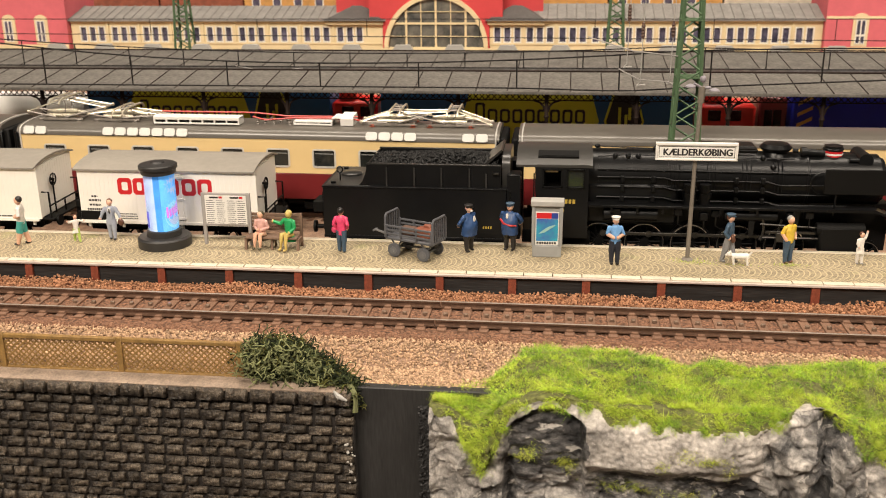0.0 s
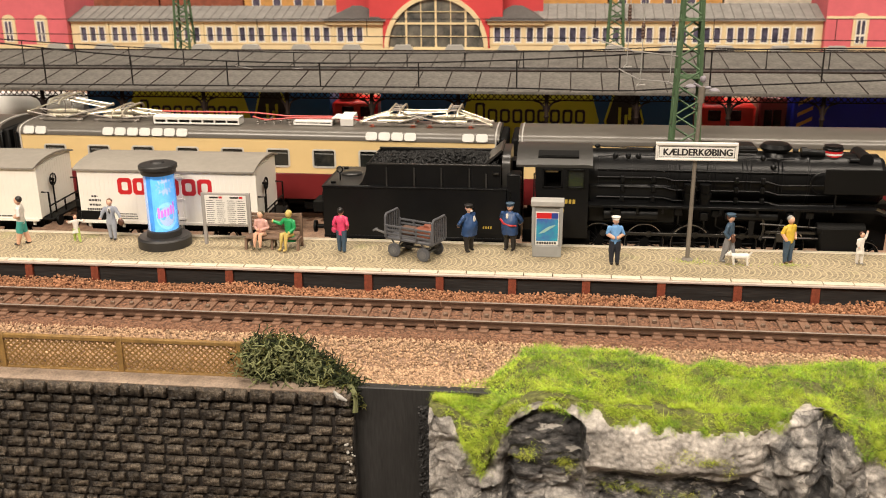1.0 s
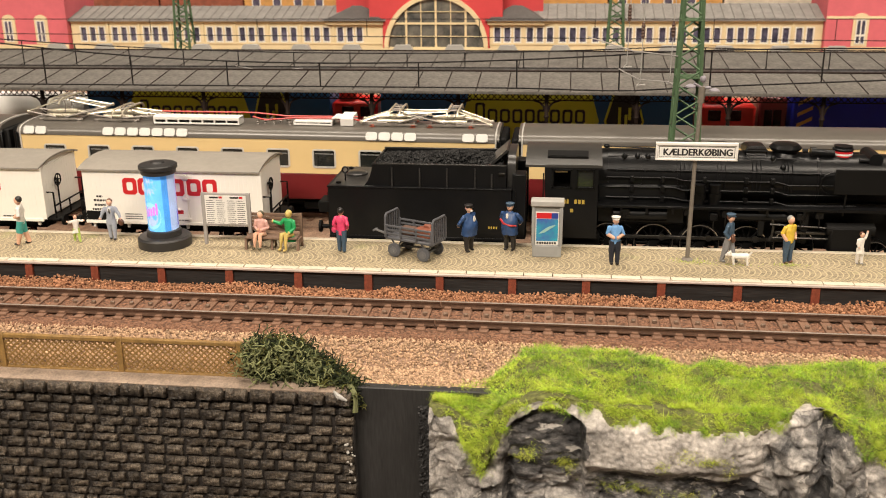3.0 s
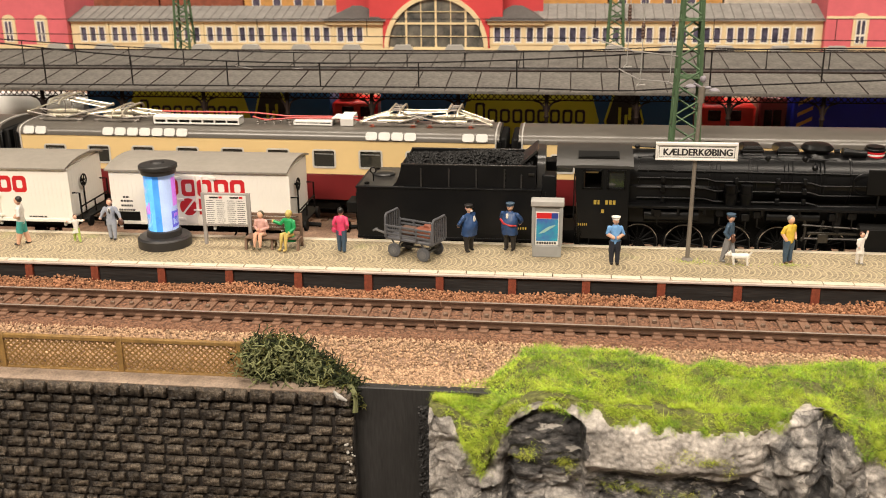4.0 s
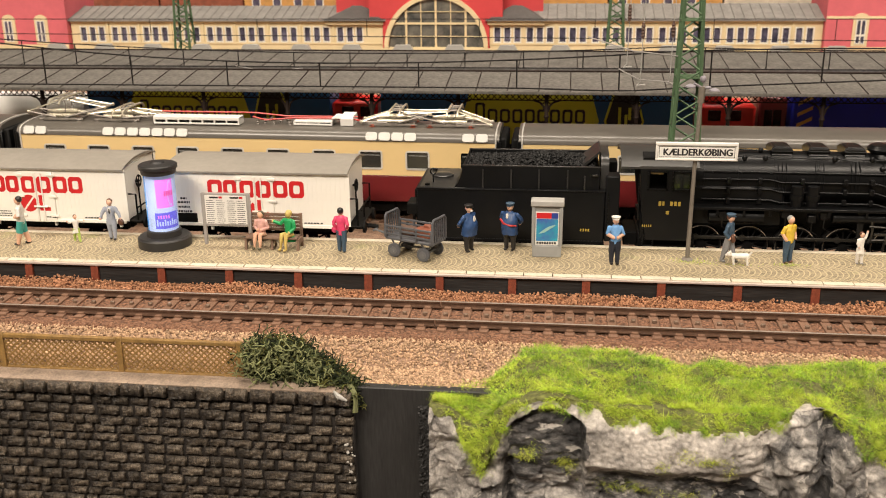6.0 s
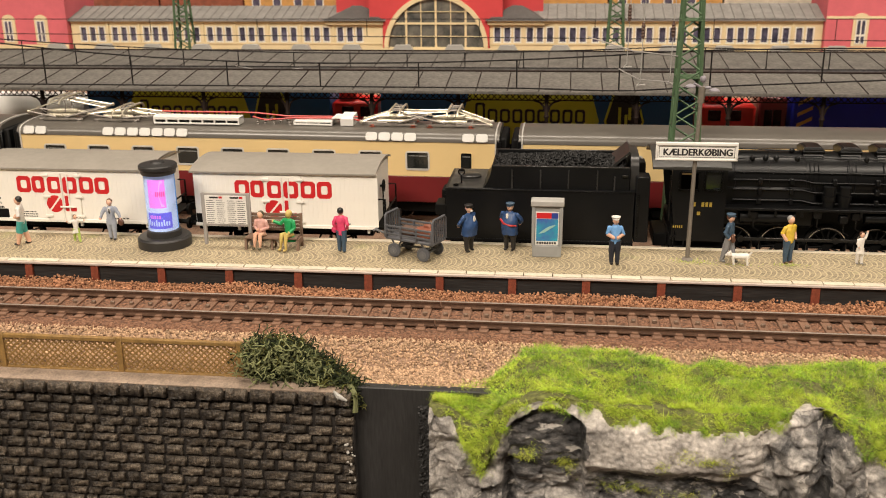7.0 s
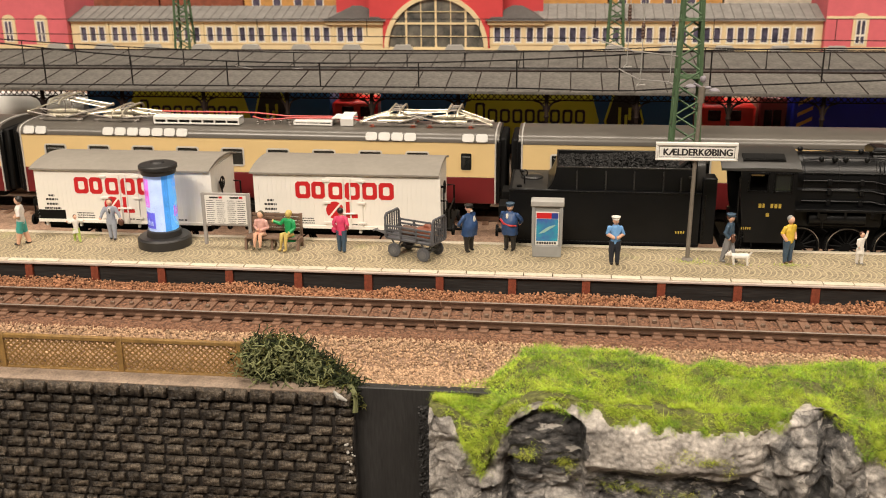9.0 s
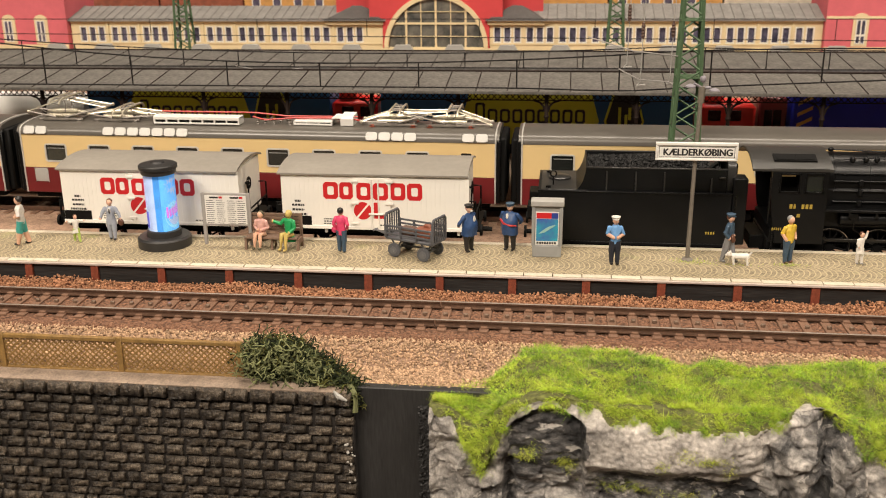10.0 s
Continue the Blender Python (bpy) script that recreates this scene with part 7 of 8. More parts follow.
def figurine(x, y, rz, h, label, legs, body, hair, skin="skin", hat=None, arms=None, fat=1.0, skirt=None, sit=False, stride=0.0, shorts=None, extra=None, coat=0.0, shoes="black"):
    """One painted plastic figurine, a single plain mesh, standing or sitting and looking towards -y before the turn rz."""
    s = h / 19.0
    names = []
    def c(nm):
        if nm not in names:
            names.append(nm)
        return names.index(nm)
    bm = NB()
    hip = 9.2 if not sit else 0.6
    for sd in (-1, 1):
        hx = sd * 1.15 * fat ** 0.5
        if sit:
            tube(bm, [(hx, 0.3, hip), (hx * 1.1, -3.6, hip + 0.5), (hx * 1.1, -4.2, hip - 2.2), (hx * 1.2, -4.4, hip - 5.0)], [1.2, 1.0, 0.75, 0.5], 8, c(legs))
            blob(bm, (hx * 1.2, -5.2, hip - 5.2), (0.55, 1.1, 0.45), 8, 5, c(shoes))
        else:
            fy = -stride * sd
            up = shorts or legs
            tube(bm, [(hx * 0.8, 0, hip + 0.4), (hx, fy * 0.45, 5.0)], [1.5 * fat ** 0.5, 1.2], 8, c(up))
            tube(bm, [(hx, fy * 0.45, 5.2), (hx, fy, 0.7)], [1.08, 0.8], 8, c(legs))
            blob(bm, (hx, fy - 0.5, 0.5), (0.62, 1.25, 0.5), 8, 5, c(shoes))
    zs = [hip - 0.6 - coat, hip + 0.6, hip + 2.6, hip + 5.0, hip + 6.3, hip + 6.9]
    stout = 1 + (fat - 1) * 0.4
    ws = [1.75 * fat + coat * 0.12, 1.9 * fat, 1.85 * fat, 2.4 * stout, 1.95 * stout, 0.9]
    ds = [1.35 * fat + coat * 0.1, 1.45 * fat, 1.5 * fat, 1.45 * fat ** 0.5, 1.15, 0.7]
    if skirt:
        ws[0], ds[0] = 3.0, 2.2
        zs[0] = hip - 2.6
    prev = None
    for i in range(6):
        ring = [bm.verts.new((ws[i] * math.cos(2 * math.pi * k / 12), ds[i] * math.sin(2 * math.pi * k / 12) - (0.5 * (fat - 1) if 0 < i < 3 else 0), zs[i])) for k in range(12)]
        if prev:
            for k in range(12):
                bm.faces.new((prev[k], prev[(k + 1) % 12], ring[(k + 1) % 12], ring[k])).material_index = c(skirt if skirt and i <= 1 else body)
        else:
            bm.faces.new(ring[::-1]).material_index = c(skirt or body)
        prev = ring
    bm.faces.new(prev).material_index = c(body)
    sh = hip + 6.0
    for sd, (el, ha) in zip((-1, 1), arms or (((-0.5, 0.2, -2.9), (-0.2, -0.6, -5.4)), ((0.5, 0.2, -2.9), (0.2, -0.6, -5.4)))):
        a = Vector((sd * 2.15 * stout, 0, sh - 0.2))
        e, q = a + Vector(el), a + Vector(ha)
        tube(bm, [a + Vector((-sd * 0.5, 0, 0.3)), a, e], [0.6, 0.95, 0.8], 7, c(body))
        tube(bm, [e, q], [0.75, 0.6], 7, c(body if coat or arms is None else skin if shorts or fat > 1.05 and hat is None else body))
        blob(bm, q, (0.65, 0.65, 0.7), 7, 5, c(skin))
    hz_ = hip + 8.6
    tube(bm, [(0, 0, hip + 6.6), (0, 0, hip + 7.8)], 0.62, 8, c(skin))
    blob(bm, (0, -0.1, hz_), (1.28, 1.4, 1.55), 12, 9, c(skin))
    blob(bm, (0, 0.28, hz_ + 0.4), (1.38, 1.36, 1.42), 12, 8, c(hair))
    blob(bm, (0, -1.3, hz_ - 0.1), (0.22, 0.3, 0.28), 6, 4, c(skin))
    if hat:
        lathe(bm, (0, 0.05, hz_ + 0.55), [(1.45, 0), (1.45, 0.4), (1.85, 0.8), (1.75, 1.1), (0.6, 1.25)], 14, c(hat))
        blob(bm, (0, -1.25, hz_ + 0.62), (0.95, 0.8, 0.14), 8, 4, c(hat))
    for e in extra or ():
        kind, nm = e[0], e[1]
        if kind == "blob":
            blob(bm, e[2], e[3], 8, 6, c(nm))
        else:
            tube(bm, e[2], e[3], 6, c(nm))
    # folds of the moulded clothes
    bmesh.ops.subdivide_edges(bm, edges=[e for e in bm.edges if e.calc_length() > 0.5], cuts=2, use_grid_fill=True)
    bm.normal_update()
    for v in bm.verts:
        if v.co.z < hip + 6.8:
            q = v.co * 0.75 + Vector((x, y, 0))
            v.co += v.normal * (0.3 * noise.noise(Vector((q.x, q.y, q.z * 0.7))) + 0.14 * noise.noise(q * 2.3))
    bmesh.ops.scale(bm, vec=(s, s, s), verts=bm.verts)
    zb = 2.0 if not sit else 7.4
    ob = solid("figurine", bm, ["p_" + k for k in names], label, "figurine", "figurines on the platform", smooth=70)
    ob.matrix_basis = pose(x * MM, y * MM, zb * MM, 0, 0, rz)
    return ob


OUT = ((-1.6, -0.3, -2.4), (-2.4, -1.0, -4.6)), ((1.6, -0.3, -2.4), (2.4, -1.0, -4.6))
FOLD = ((-0.9, 0.2, -2.8), (1.3, -1.9, -3.6)), ((0.9, 0.2, -2.8), (-1.3, -1.9, -3.6))
SIDE = ((-0.9, 0.8, -2.6), (-0.2, -0.8, -4.8)), ((0.9, 0.8, -2.6), (0.2, -0.8, -4.8))
BACK = ((-1.6, 1.4, -2.4), (-0.2, 2.8, -4.2)), ((1.6, 1.4, -2.4), (0.2, 2.8, -4.2))
figurine(-217.5, 51, -75, 19.8, "figurine with white shirt and teal shorts", "skin", "white", "black", shorts="teal", arms=FOLD, stride=1.8)
figurine(-197.1, 56.5, 40, 11.2, "small running figurine in white dress and lime tights", "lime", "white", "brown", skirt="white", stride=2.6, shoes="lime",
         arms=(((-2.0, -0.4, -0.6), (-3.6, -1.0, 0.6)), ((2.0, -0.2, -0.8), (3.4, -0.8, -0.4))))
figurine(-183.5, 60.5, 8, 17.0, "figurine in grey suit holding a dark bag", "suit", "suit", "brown", arms=OUT, stride=0.7, coat=1.2,
         extra=(("blob", "brown", (4.6, -1.2, 8.6), (1.6, 0.7, 1.6)), ("blob", "white", (0, -1.25, 14.2), (0.75, 0.5, 1.3)), ("blob", "black", (0, -1.6, 13.8), (0.3, 0.35, 1.3))))
figurine(-118.2, 54.8, -12, 17.5, "sitting figurine in pink and white blouse", "skin", "rose", "olive", sit=True, arms=FOLD, skirt="olive", shoes="olive")
figurine(-106.8, 54.8, -24, 18.5, "sitting figurine in green dress with yellow stockings", "straw", "green", "straw", sit=True, skirt="green", shoes="straw", skin="straw",
         arms=(((-1.8, -0.6, -1.6), (-4.6, -1.8, -0.6)), ((0.6, -0.2, -2.8), (-0.4, -2.4, -4.4))))
figurine(-85.2, 52.5, 172, 17.8, "figurine in magenta jacket and dark jeans", "slateblue", "pink", "black", arms=SIDE, stride=0.5, coat=0.8,
         extra=(("blob", "pink", (3.2, -0.2, 9.6), (1.3, 1.0, 1.5)),))
figurine(-35.5, 58, 62, 18.6, "stout figurine in blue uniform coat and black cap", "black", "blue", "rose", hat="black", arms=BACK, fat=2.0, coat=1.6,
         extra=(("blob", "white", (0, -2.6, 14.0), (0.8, 0.5, 1.5)), ("blob", "white", (0, -1.3, 17.0), (0.8, 0.5, 0.4))))
figurine(-19.6, 60.7, -22, 18.9, "figurine in blue uniform coat with red sash", "black", "blue", "skin", hat="slateblue", arms=BACK, fat=1.8, coat=1.8,
         extra=(("tube", "red", [(-3.4, -1.3, 12.6), (-1.4, -2.75, 11.6), (1.6, -2.85, 11.0), (3.5, -1.4, 10.8)], 0.45), ("blob", "white", (-0.3, -2.0, 14.4), (0.6, 0.4, 1.2))))
figurine(20.5, 47.5, 4, 18.3, "figurine in light blue shirt and white cap", "navy", "sky", "black", hat="white", arms=FOLD, shorts="navy")
figurine(63.1, 53.5, 62, 18.6, "walking figurine in blue jacket with shoulder bag", "grey", "slateblue", "brown", hat="slateblue", arms=SIDE, stride=2.2, coat=0.6, shoes="stone",
         extra=(("blob", "brown", (-1.6, -1.8, 10.2), (0.9, 1.1, 1.7)),))
figurine(85.0, 54.5, 35, 18.0, "figurine in yellow shirt and blue dungarees", "slateblue", "yellow", "stone", arms=SIDE, fat=1.12, shorts="slateblue", shoes="brown")
figurine(111.2, 55.5, 30, 12.2, "small figurine in white dress with raised arm", "white", "white", "brown", skirt="white", stride=0.8, shoes="stone",
         arms=(((-0.6, -0.4, -2.4), (-0.6, -1.2, -4.2)), ((0.9, -0.3, 2.0), (1.3, -0.6, 4.4))))
bm = NB()
tube(bm, [(-2.6, 0, 2.9), (2.4, 0, 3.0)], [0.95, 1.15], 9); blob(bm, (-3.4, 0, 3.4), (1.1, 0.8, 0.9)); blob(bm, (-4.3, 0, 3.2), (0.6, 0.45, 0.45)); blob(bm, (2.2, 0, 3.0), (1.1, 1.0, 1.1))
for u in (-2.2, 2.2):
    for s in (-1, 1):
        tube(bm, [(u, s * 0.5, 2.6), (u + 0.4, s * 0.6, 0)], [0.55, 0.4], 6)
tube(bm, [(3.0, 0, 3.6), (3.8, 0, 4.6)], [0.35, 0.2], 6); blob(bm, (-3.1, 0.6, 4.1), (0.35, 0.25, 0.5)); blob(bm, (-3.1, -0.6, 4.1), (0.35, 0.25, 0.5))
dog = solid("dog_figurine", bm, "p_white", "white plastic dog figurine", "figurine", smooth=70)
dog.matrix_basis = pose(67.0 * MM, 51.0 * MM, 2 * MM, 0, 0, -6) @ Matrix.Diagonal((1.12, 1.25, 1.12, 1))

# ---- bench ----
bench = thing("bench", -113.6, 55.0, 2.0, "brown slatted station bench with high back", "bench")
for k, yy in enumerate((-2.6, -1.0, 0.6, 2.2)):
    bm = NB(); box(bm, -10.4, 10.4, yy - 0.65, yy + 0.65, 4.6, 5.3, 0.12)
    part("seat_slat", bm, "bench_brown", bench)
for k in range(5):
    bm = NB(); z = 6.4 + k * 1.45; box(bm, -10.4, 10.4, 3.2 + k * 0.16, 3.8 + k * 0.16, z, z + 1.25, 0.12)
    part("back_slat", bm, "bench_brown", bench)
for x in (-10.6, 10.6):
    bm = NB(); prism(bm, [(-3.2, 0), (-2.4, 4.6), (2.8, 4.6), (3.6, 13.6), (4.6, 13.6), (4.2, 4), (4.6, 0), (3.4, 0), (2.8, 2.4), (-1.4, 2.4), (-2.2, 0)], "x", x - 0.5, x + 0.5)
    part("end_frame", bm, "bench_brown", bench)
bm = NB(); prism(bm, [(-2.6, 0), (-2.2, 4.6), (2.8, 4.6), (3.2, 0), (2.4, 0), (2.0, 2.6), (-1.2, 2.6), (-1.8, 0)], "x", -0.4, 0.4)
part("middle_leg", bm, "bench_brown", bench)

# ---- timetable board ----
board = thing("timetable_board", -133.0, 58.2, 2.0, "grey framed white timetable board on two posts", "notice board")
for x in (-9.6, 9.2):
    bm = NB(); box(bm, x - 0.7, x + 0.7, -0.6, 0.6, 0, 21.6, 0.15)
    part("post", bm, "grey_plastic", board)
bm = NB(); box(bm, -9.4, 9.2, -0.75, 0.5, 8.0, 21.6, 0.2)
part("frame", bm, "grey_plastic", board)
bm = NB(); box(bm, -8.6, 8.4, -0.95, -0.7, 8.9, 20.7)
sheet = part("timetable", bm, "white_plastic", board, "white timetable sheets")
bm = NB()
for cx in (-6.3, -2.1, 2.3, 6.3):
    for k in range(12):
        w = 1.75 - 0.12 * ((k * 7 + int(cx * 3)) % 4)
        box(bm, cx - 1.75, cx - 1.75 + 2 * w, -1.02, -0.94, 9.2 + k * 0.84, 9.38 + k * 0.84)
for cx in (-4.2, 4.3):
    box(bm, cx - 2.4, cx + 1.2, -1.02, -0.94, 19.5, 20.2)
part("text_bars", bm, "ink", sheet, "rows of unreadable black print", smooth=0)
bm = NB()
for cx in (-2.0, 6.4):
    box(bm, cx - 0.7, cx + 0.7, -1.03, -0.94, 19.5, 20.3)
part("red_mark", bm, "red_print", sheet)

# ---- poster kiosk ----
kiosk = thing("poster_kiosk", -5.0, 52.8, 2.0, "grey poster pillar with a red and blue poster", "kiosk")
bm = NB(); box(bm, -5.6, 5.6, 0, 5, 0, 4.8, 0.3)
part("plinth", bm, "mid_grey", kiosk)
bm = NB(); box(bm, -5.8, 5.8, 0.5, 5, 4.8, 20.6, 0.2); box(bm, -5.9, -4.7, -0.2, 0.6, 4.6, 20.6, 0.15); box(bm, 4.7, 5.9, -0.2, 0.6, 4.6, 20.6, 0.15)
part("body", bm, "mid_grey", kiosk)
bm = NB(); box(bm, -6.3, 6.3, -0.7, 5.4, 20.4, 22.6, 0.3)
part("cap", bm, "grey_pale", kiosk, "pale grey top")
bm = NB(); box(bm, -4.4, 4.4, 0.3, 0.55, 5.0, 18.2)
poster = part("poster", bm, "white_plastic", kiosk, "white bordered poster")
bm = NB(); box(bm, -4.1, 4.1, 0.22, 0.32, 15.6, 17.8)
part("red_band", bm, "red_print", poster)
bm = NB(); box(bm, 1.6, 4.1, 0.16, 0.24, 15.6, 17.8)
part("blue_badge", bm, mat("poster_navy", (0.03, 0.06, 0.3), 0.4), poster)
M["poster_blue"] = mat("poster_blue", (0.02, 0.35, 0.42), 0.35, scale=90, col2=(0.06, 0.08, 0.36))
bm = NB(); box(bm, -4.1, 4.1, 0.22, 0.32, 6.6, 15.4)
part("picture", bm, "poster_blue", poster, "blue green picture")
M["poster_pale"] = mat("poster_pale", (0.35, 0.6, 0.55), 0.4)
bm = NB(); prism(bm, [(-3.2, 9.4), (-1.0, 10.0), (2.8, 12.6), (3.4, 13.2), (0.6, 12.4), (-1.6, 10.9)], "y", 0.12, 0.24)
part("pale_sweep", bm, "poster_pale", poster)
bm = NB()
for k in range(8):
    box(bm, -3.9 + k * 0.95, -3.2 + k * 0.95, 0.2, 0.3, 5.4, 6.2)
part("text_bars", bm, "ink", poster)

# ---- luggage cart ----
M["cart_rim"] = mat("cart_rim", (0.14, 0.14, 0.145), 0.5, scale=300, var=0.2)
M["suitcase"] = mat("suitcase", (0.28, 0.09, 0.05), 0.5, scale=300, var=0.3)
M["parcel"] = mat("parcel", (0.13, 0.075, 0.055), 0.6, scale=300, var=0.3)
cart = thing("luggage_cart", -55.6, 51.0, 2.0, "dark grey slatted luggage cart with drawbar", "cart", rz=-23)
bm = NB(); box(bm, -10.8, 10.8, -5.0, 5.0, 6.6, 7.6, 0.2)
part("deck", bm, "cart_grey", cart)
for s in (-1, 1):
    for z in (8.6, 10.2, 11.8):
        bm = NB(); box(bm, -10.4, 10.4, s * 5.0 - 0.25, s * 5.0 + 0.25, z, z + 0.75, 0.1)
        part("side_rail", bm, "cart_grey", cart)
    for x in (-10.2, -3.6, 3.4, 10.2):
        bm = NB(); box(bm, x - 0.35, x + 0.35, s * 5.0 - 0.45, s * 5.0 + 0.45, 7.4, 12.6, 0.1)
        part("stanchion", bm, "cart_grey", cart)
for e in (-1, 1):
    bm = NB(); tube(bm, [(e * 10.6, -4.9, 7.4), (e * 10.6, -4.9, 15.6), (e * 10.6, -4.0, 16.6), (e * 10.6, 4.0, 16.6), (e * 10.6, 4.9, 15.6), (e * 10.6, 4.9, 7.4)], 0.5, 7)
    end = part("end_rack", bm, "cart_grey", cart)
    for y in (-3.2, -1.6, 0, 1.6, 3.2):
        bm = NB(); tube(bm, [(e * 10.6, y, 7.4), (e * 10.6, y, 16.4)], 0.32, 6)
        part("rack_bar", bm, "cart_grey", end)
bm = NB()
for x in (-6.6, 6.6):
    box(bm, x - 0.5, x + 0.5, -4.6, 4.6, 2.2, 3.2, 0.1)
    for s in (-1, 1):
        tube(bm, [(x - 2.4, s * 3.2, 6.6), (x, s * 3.2, 2.7), (x + 2.4, s * 3.2, 6.6)], 0.4, 6)
box(bm, -6.6, 6.6, -0.4, 0.4, 3.2, 3.9, 0.1)
part("chassis", bm, "cart_grey", cart)
bm = NB()
tube(bm, [(0, -0.6, 0), (0, 0.6, 0)], 2.75, 20)
bmesh.ops.bevel(bm, geom=[e for e in bm.edges if abs(e.verts[0].co.y - e.verts[1].co.y) < 0.01], offset=0.25, segments=2, affect="EDGES")
tyre = mesh_of("wheel", bm, "cart_grey")
bm = NB(); cyl(bm, (0, -0.85, 0), (0, 0.85, 0), 1.5, n=16); cyl(bm, (0, -1.1, 0), (0, 1.1, 0), 0.5, n=10)
rim = mesh_of("rim", bm, "cart_rim")
for x in (-6.6, 6.6):
    for y in (-5.2, 5.2):
        w = shared("wheel", tyre, cart, (x, y, 2.75)); shared("rim", rim, w, (0, 0, 0))
bm = NB(); tube(bm, [(-10.0, -2.2, 6.4), (-14.4, 0, 7.2), (-18.6, 0, 7.9)], [0.45, 0.5, 0.4], 6); tube(bm, [(-10.0, 2.2, 6.4), (-14.4, 0, 7.2)], 0.45, 6); tube(bm, [(-18.6, -1.4, 7.9), (-18.6, 1.4, 7.9)], 0.45, 6)
part("drawbar", bm, "cart_rim", cart, "grey drawbar with cross handle")
for (x, y, a, b, h, m_, lab) in ((-3.5, 1.0, 3.0, 2.0, 3.2, "parcel", "brown parcel on the cart"), (4.6, -0.4, 3.4, 2.2, 4.2, "suitcase", "reddish suitcase on the cart"), (5.2, 0.8, 1.6, 1.0, 5.4, "suitcase", "small reddish case on the cart")):
    bm = NB(); box(bm, -a, a, -b, b, 0, h, 0.4)
    su = solid("suitcase", bm, m_, lab, "luggage", "luggage on the cart")
    base = cart.matrix_basis @ Vector((x * MM, y * MM, 7.65 * MM))
    su.matrix_basis = Matrix.Translation(base) @ pose(0, 0, 0, 0, 0, -23)

# ---- station sign and lamp ----
sign = thing("station_sign", 48.3, 55.0, 2.0, "white station name sign on a grey lamp post", "sign")
bm = NB(); tube(bm, [(0, 0, 0), (0.4, 0, 40), (0.9, 0, 61)], [0.85, 0.75, 0.75], 10); tube(bm, [(0.9, 0, 60), (1.1, 0, 66)], [1.2, 1.3], 10)
part("post", bm, "pole_grey", sign, "thin grey post")
bm = NB(); lathe(bm, (0, 0, 0), [(2.4, 0), (2.0, 0.5), (1.0, 0.9)], 14)
part("foot", bm, "pole_grey", sign)
bm = NB(); box(bm, -13.9, 15.0, -1.6, -0.6, 39.3, 45.3, 0.2)
plate = part("plate", bm, "white_plastic", sign, "white sign plate")
bm = NB()
for q in ((-14.2, 15.3, 39.0, 39.7), (-14.2, 15.3, 44.6, 45.7), (-14.2, -13.5, 39.7, 44.6), (14.6, 15.3, 39.7, 44.6)):
    box(bm, q[0], q[1], -2.0, -0.4, q[2], q[3], 0.15)
part("frame", bm, "white_plastic", plate)
bm = NB()
for q in ((-13.0, 14.2, 40.2, 40.35), (-13.0, 14.2, 44.1, 44.25), (-13.0, -12.85, 40.35, 44.1), (14.05, 14.2, 40.35, 44.1)):
    box(bm, q[0], q[1], -1.68, -1.58, q[2], q[3])
part("border_line", bm, "ink", plate, smooth=0)


def lettering(text, size, width, place, parent, m_):
    """Raised letters in the built-in font, facing -y; place is their left lower corner."""
    cu = bpy.data.curves.new("lettering", "FONT")
    cu.body, cu.size, cu.extrude, cu.offset = text, size * MM, 0.00005, 0.0
    tmp = bpy.data.objects.new("lettering", cu)
    scene.collection.objects.link(tmp)
    dg = bpy.context.evaluated_depsgraph_get()
    me = bpy.data.meshes.new_from_object(tmp.evaluated_get(dg))
    bpy.data.objects.remove(tmp)
    xs = [v.co.x for v in me.vertices]
    k = width * MM / (max(xs) - min(xs))
    x0 = min(xs)
    for v in me.vertices:
        v.co = Vector(((v.co.x - x0) * k, -v.co.z, v.co.y))
    bold = bmesh.new()
    for dx, dz in ((-0.15, 0), (-0.07, 0), (0.07, 0), (0.15, 0), (0, -0.07), (0, 0.07)):
        old = len(bold.verts)
        bold.from_mesh(me)
        bold.verts.ensure_lookup_table()
        for v in bold.verts[old:]:
            v.co += Vector((dx * MM, (abs(dx) * 0.02 + dz * 0.03) * MM, dz * MM))
    bold.to_mesh(me)
    bold.free()
    me.materials.clear()
    me.materials.append(M[m_])
    ob = new("lettering", me)
    ob.parent = parent
    ob.location = Vector(place) * MM
    ob["label"] = "black station name lettering"
    return ob


lettering("KÆLDERKØBING", 3.5, 24.6, (-11.3, -1.66, 40.95), plate, "ink")
bm = NB(); blob(bm, (1.2, 0, 68.6), (1.2, 1.2, 1.3), 14, 10)
part("finial", bm, "pole_violet", sign, "violet grey ball")
for s, dz in ((-1, 66.6), (1, 65.2)):
    bm = NB(); tube(bm, [(1, 0, 65.5), (1 + s * 3.0, -1.0, dz + 0.6)], 0.5, 6); lathe(bm, (1 + s * 4.2, -1.4, dz - 0.6), [(1.9, 0), (1.8, 0.4), (0.9, 0.9), (0.4, 1.1)], 16)
    part("lamp_head", bm, "pole_violet", sign, "grey dish lamp")


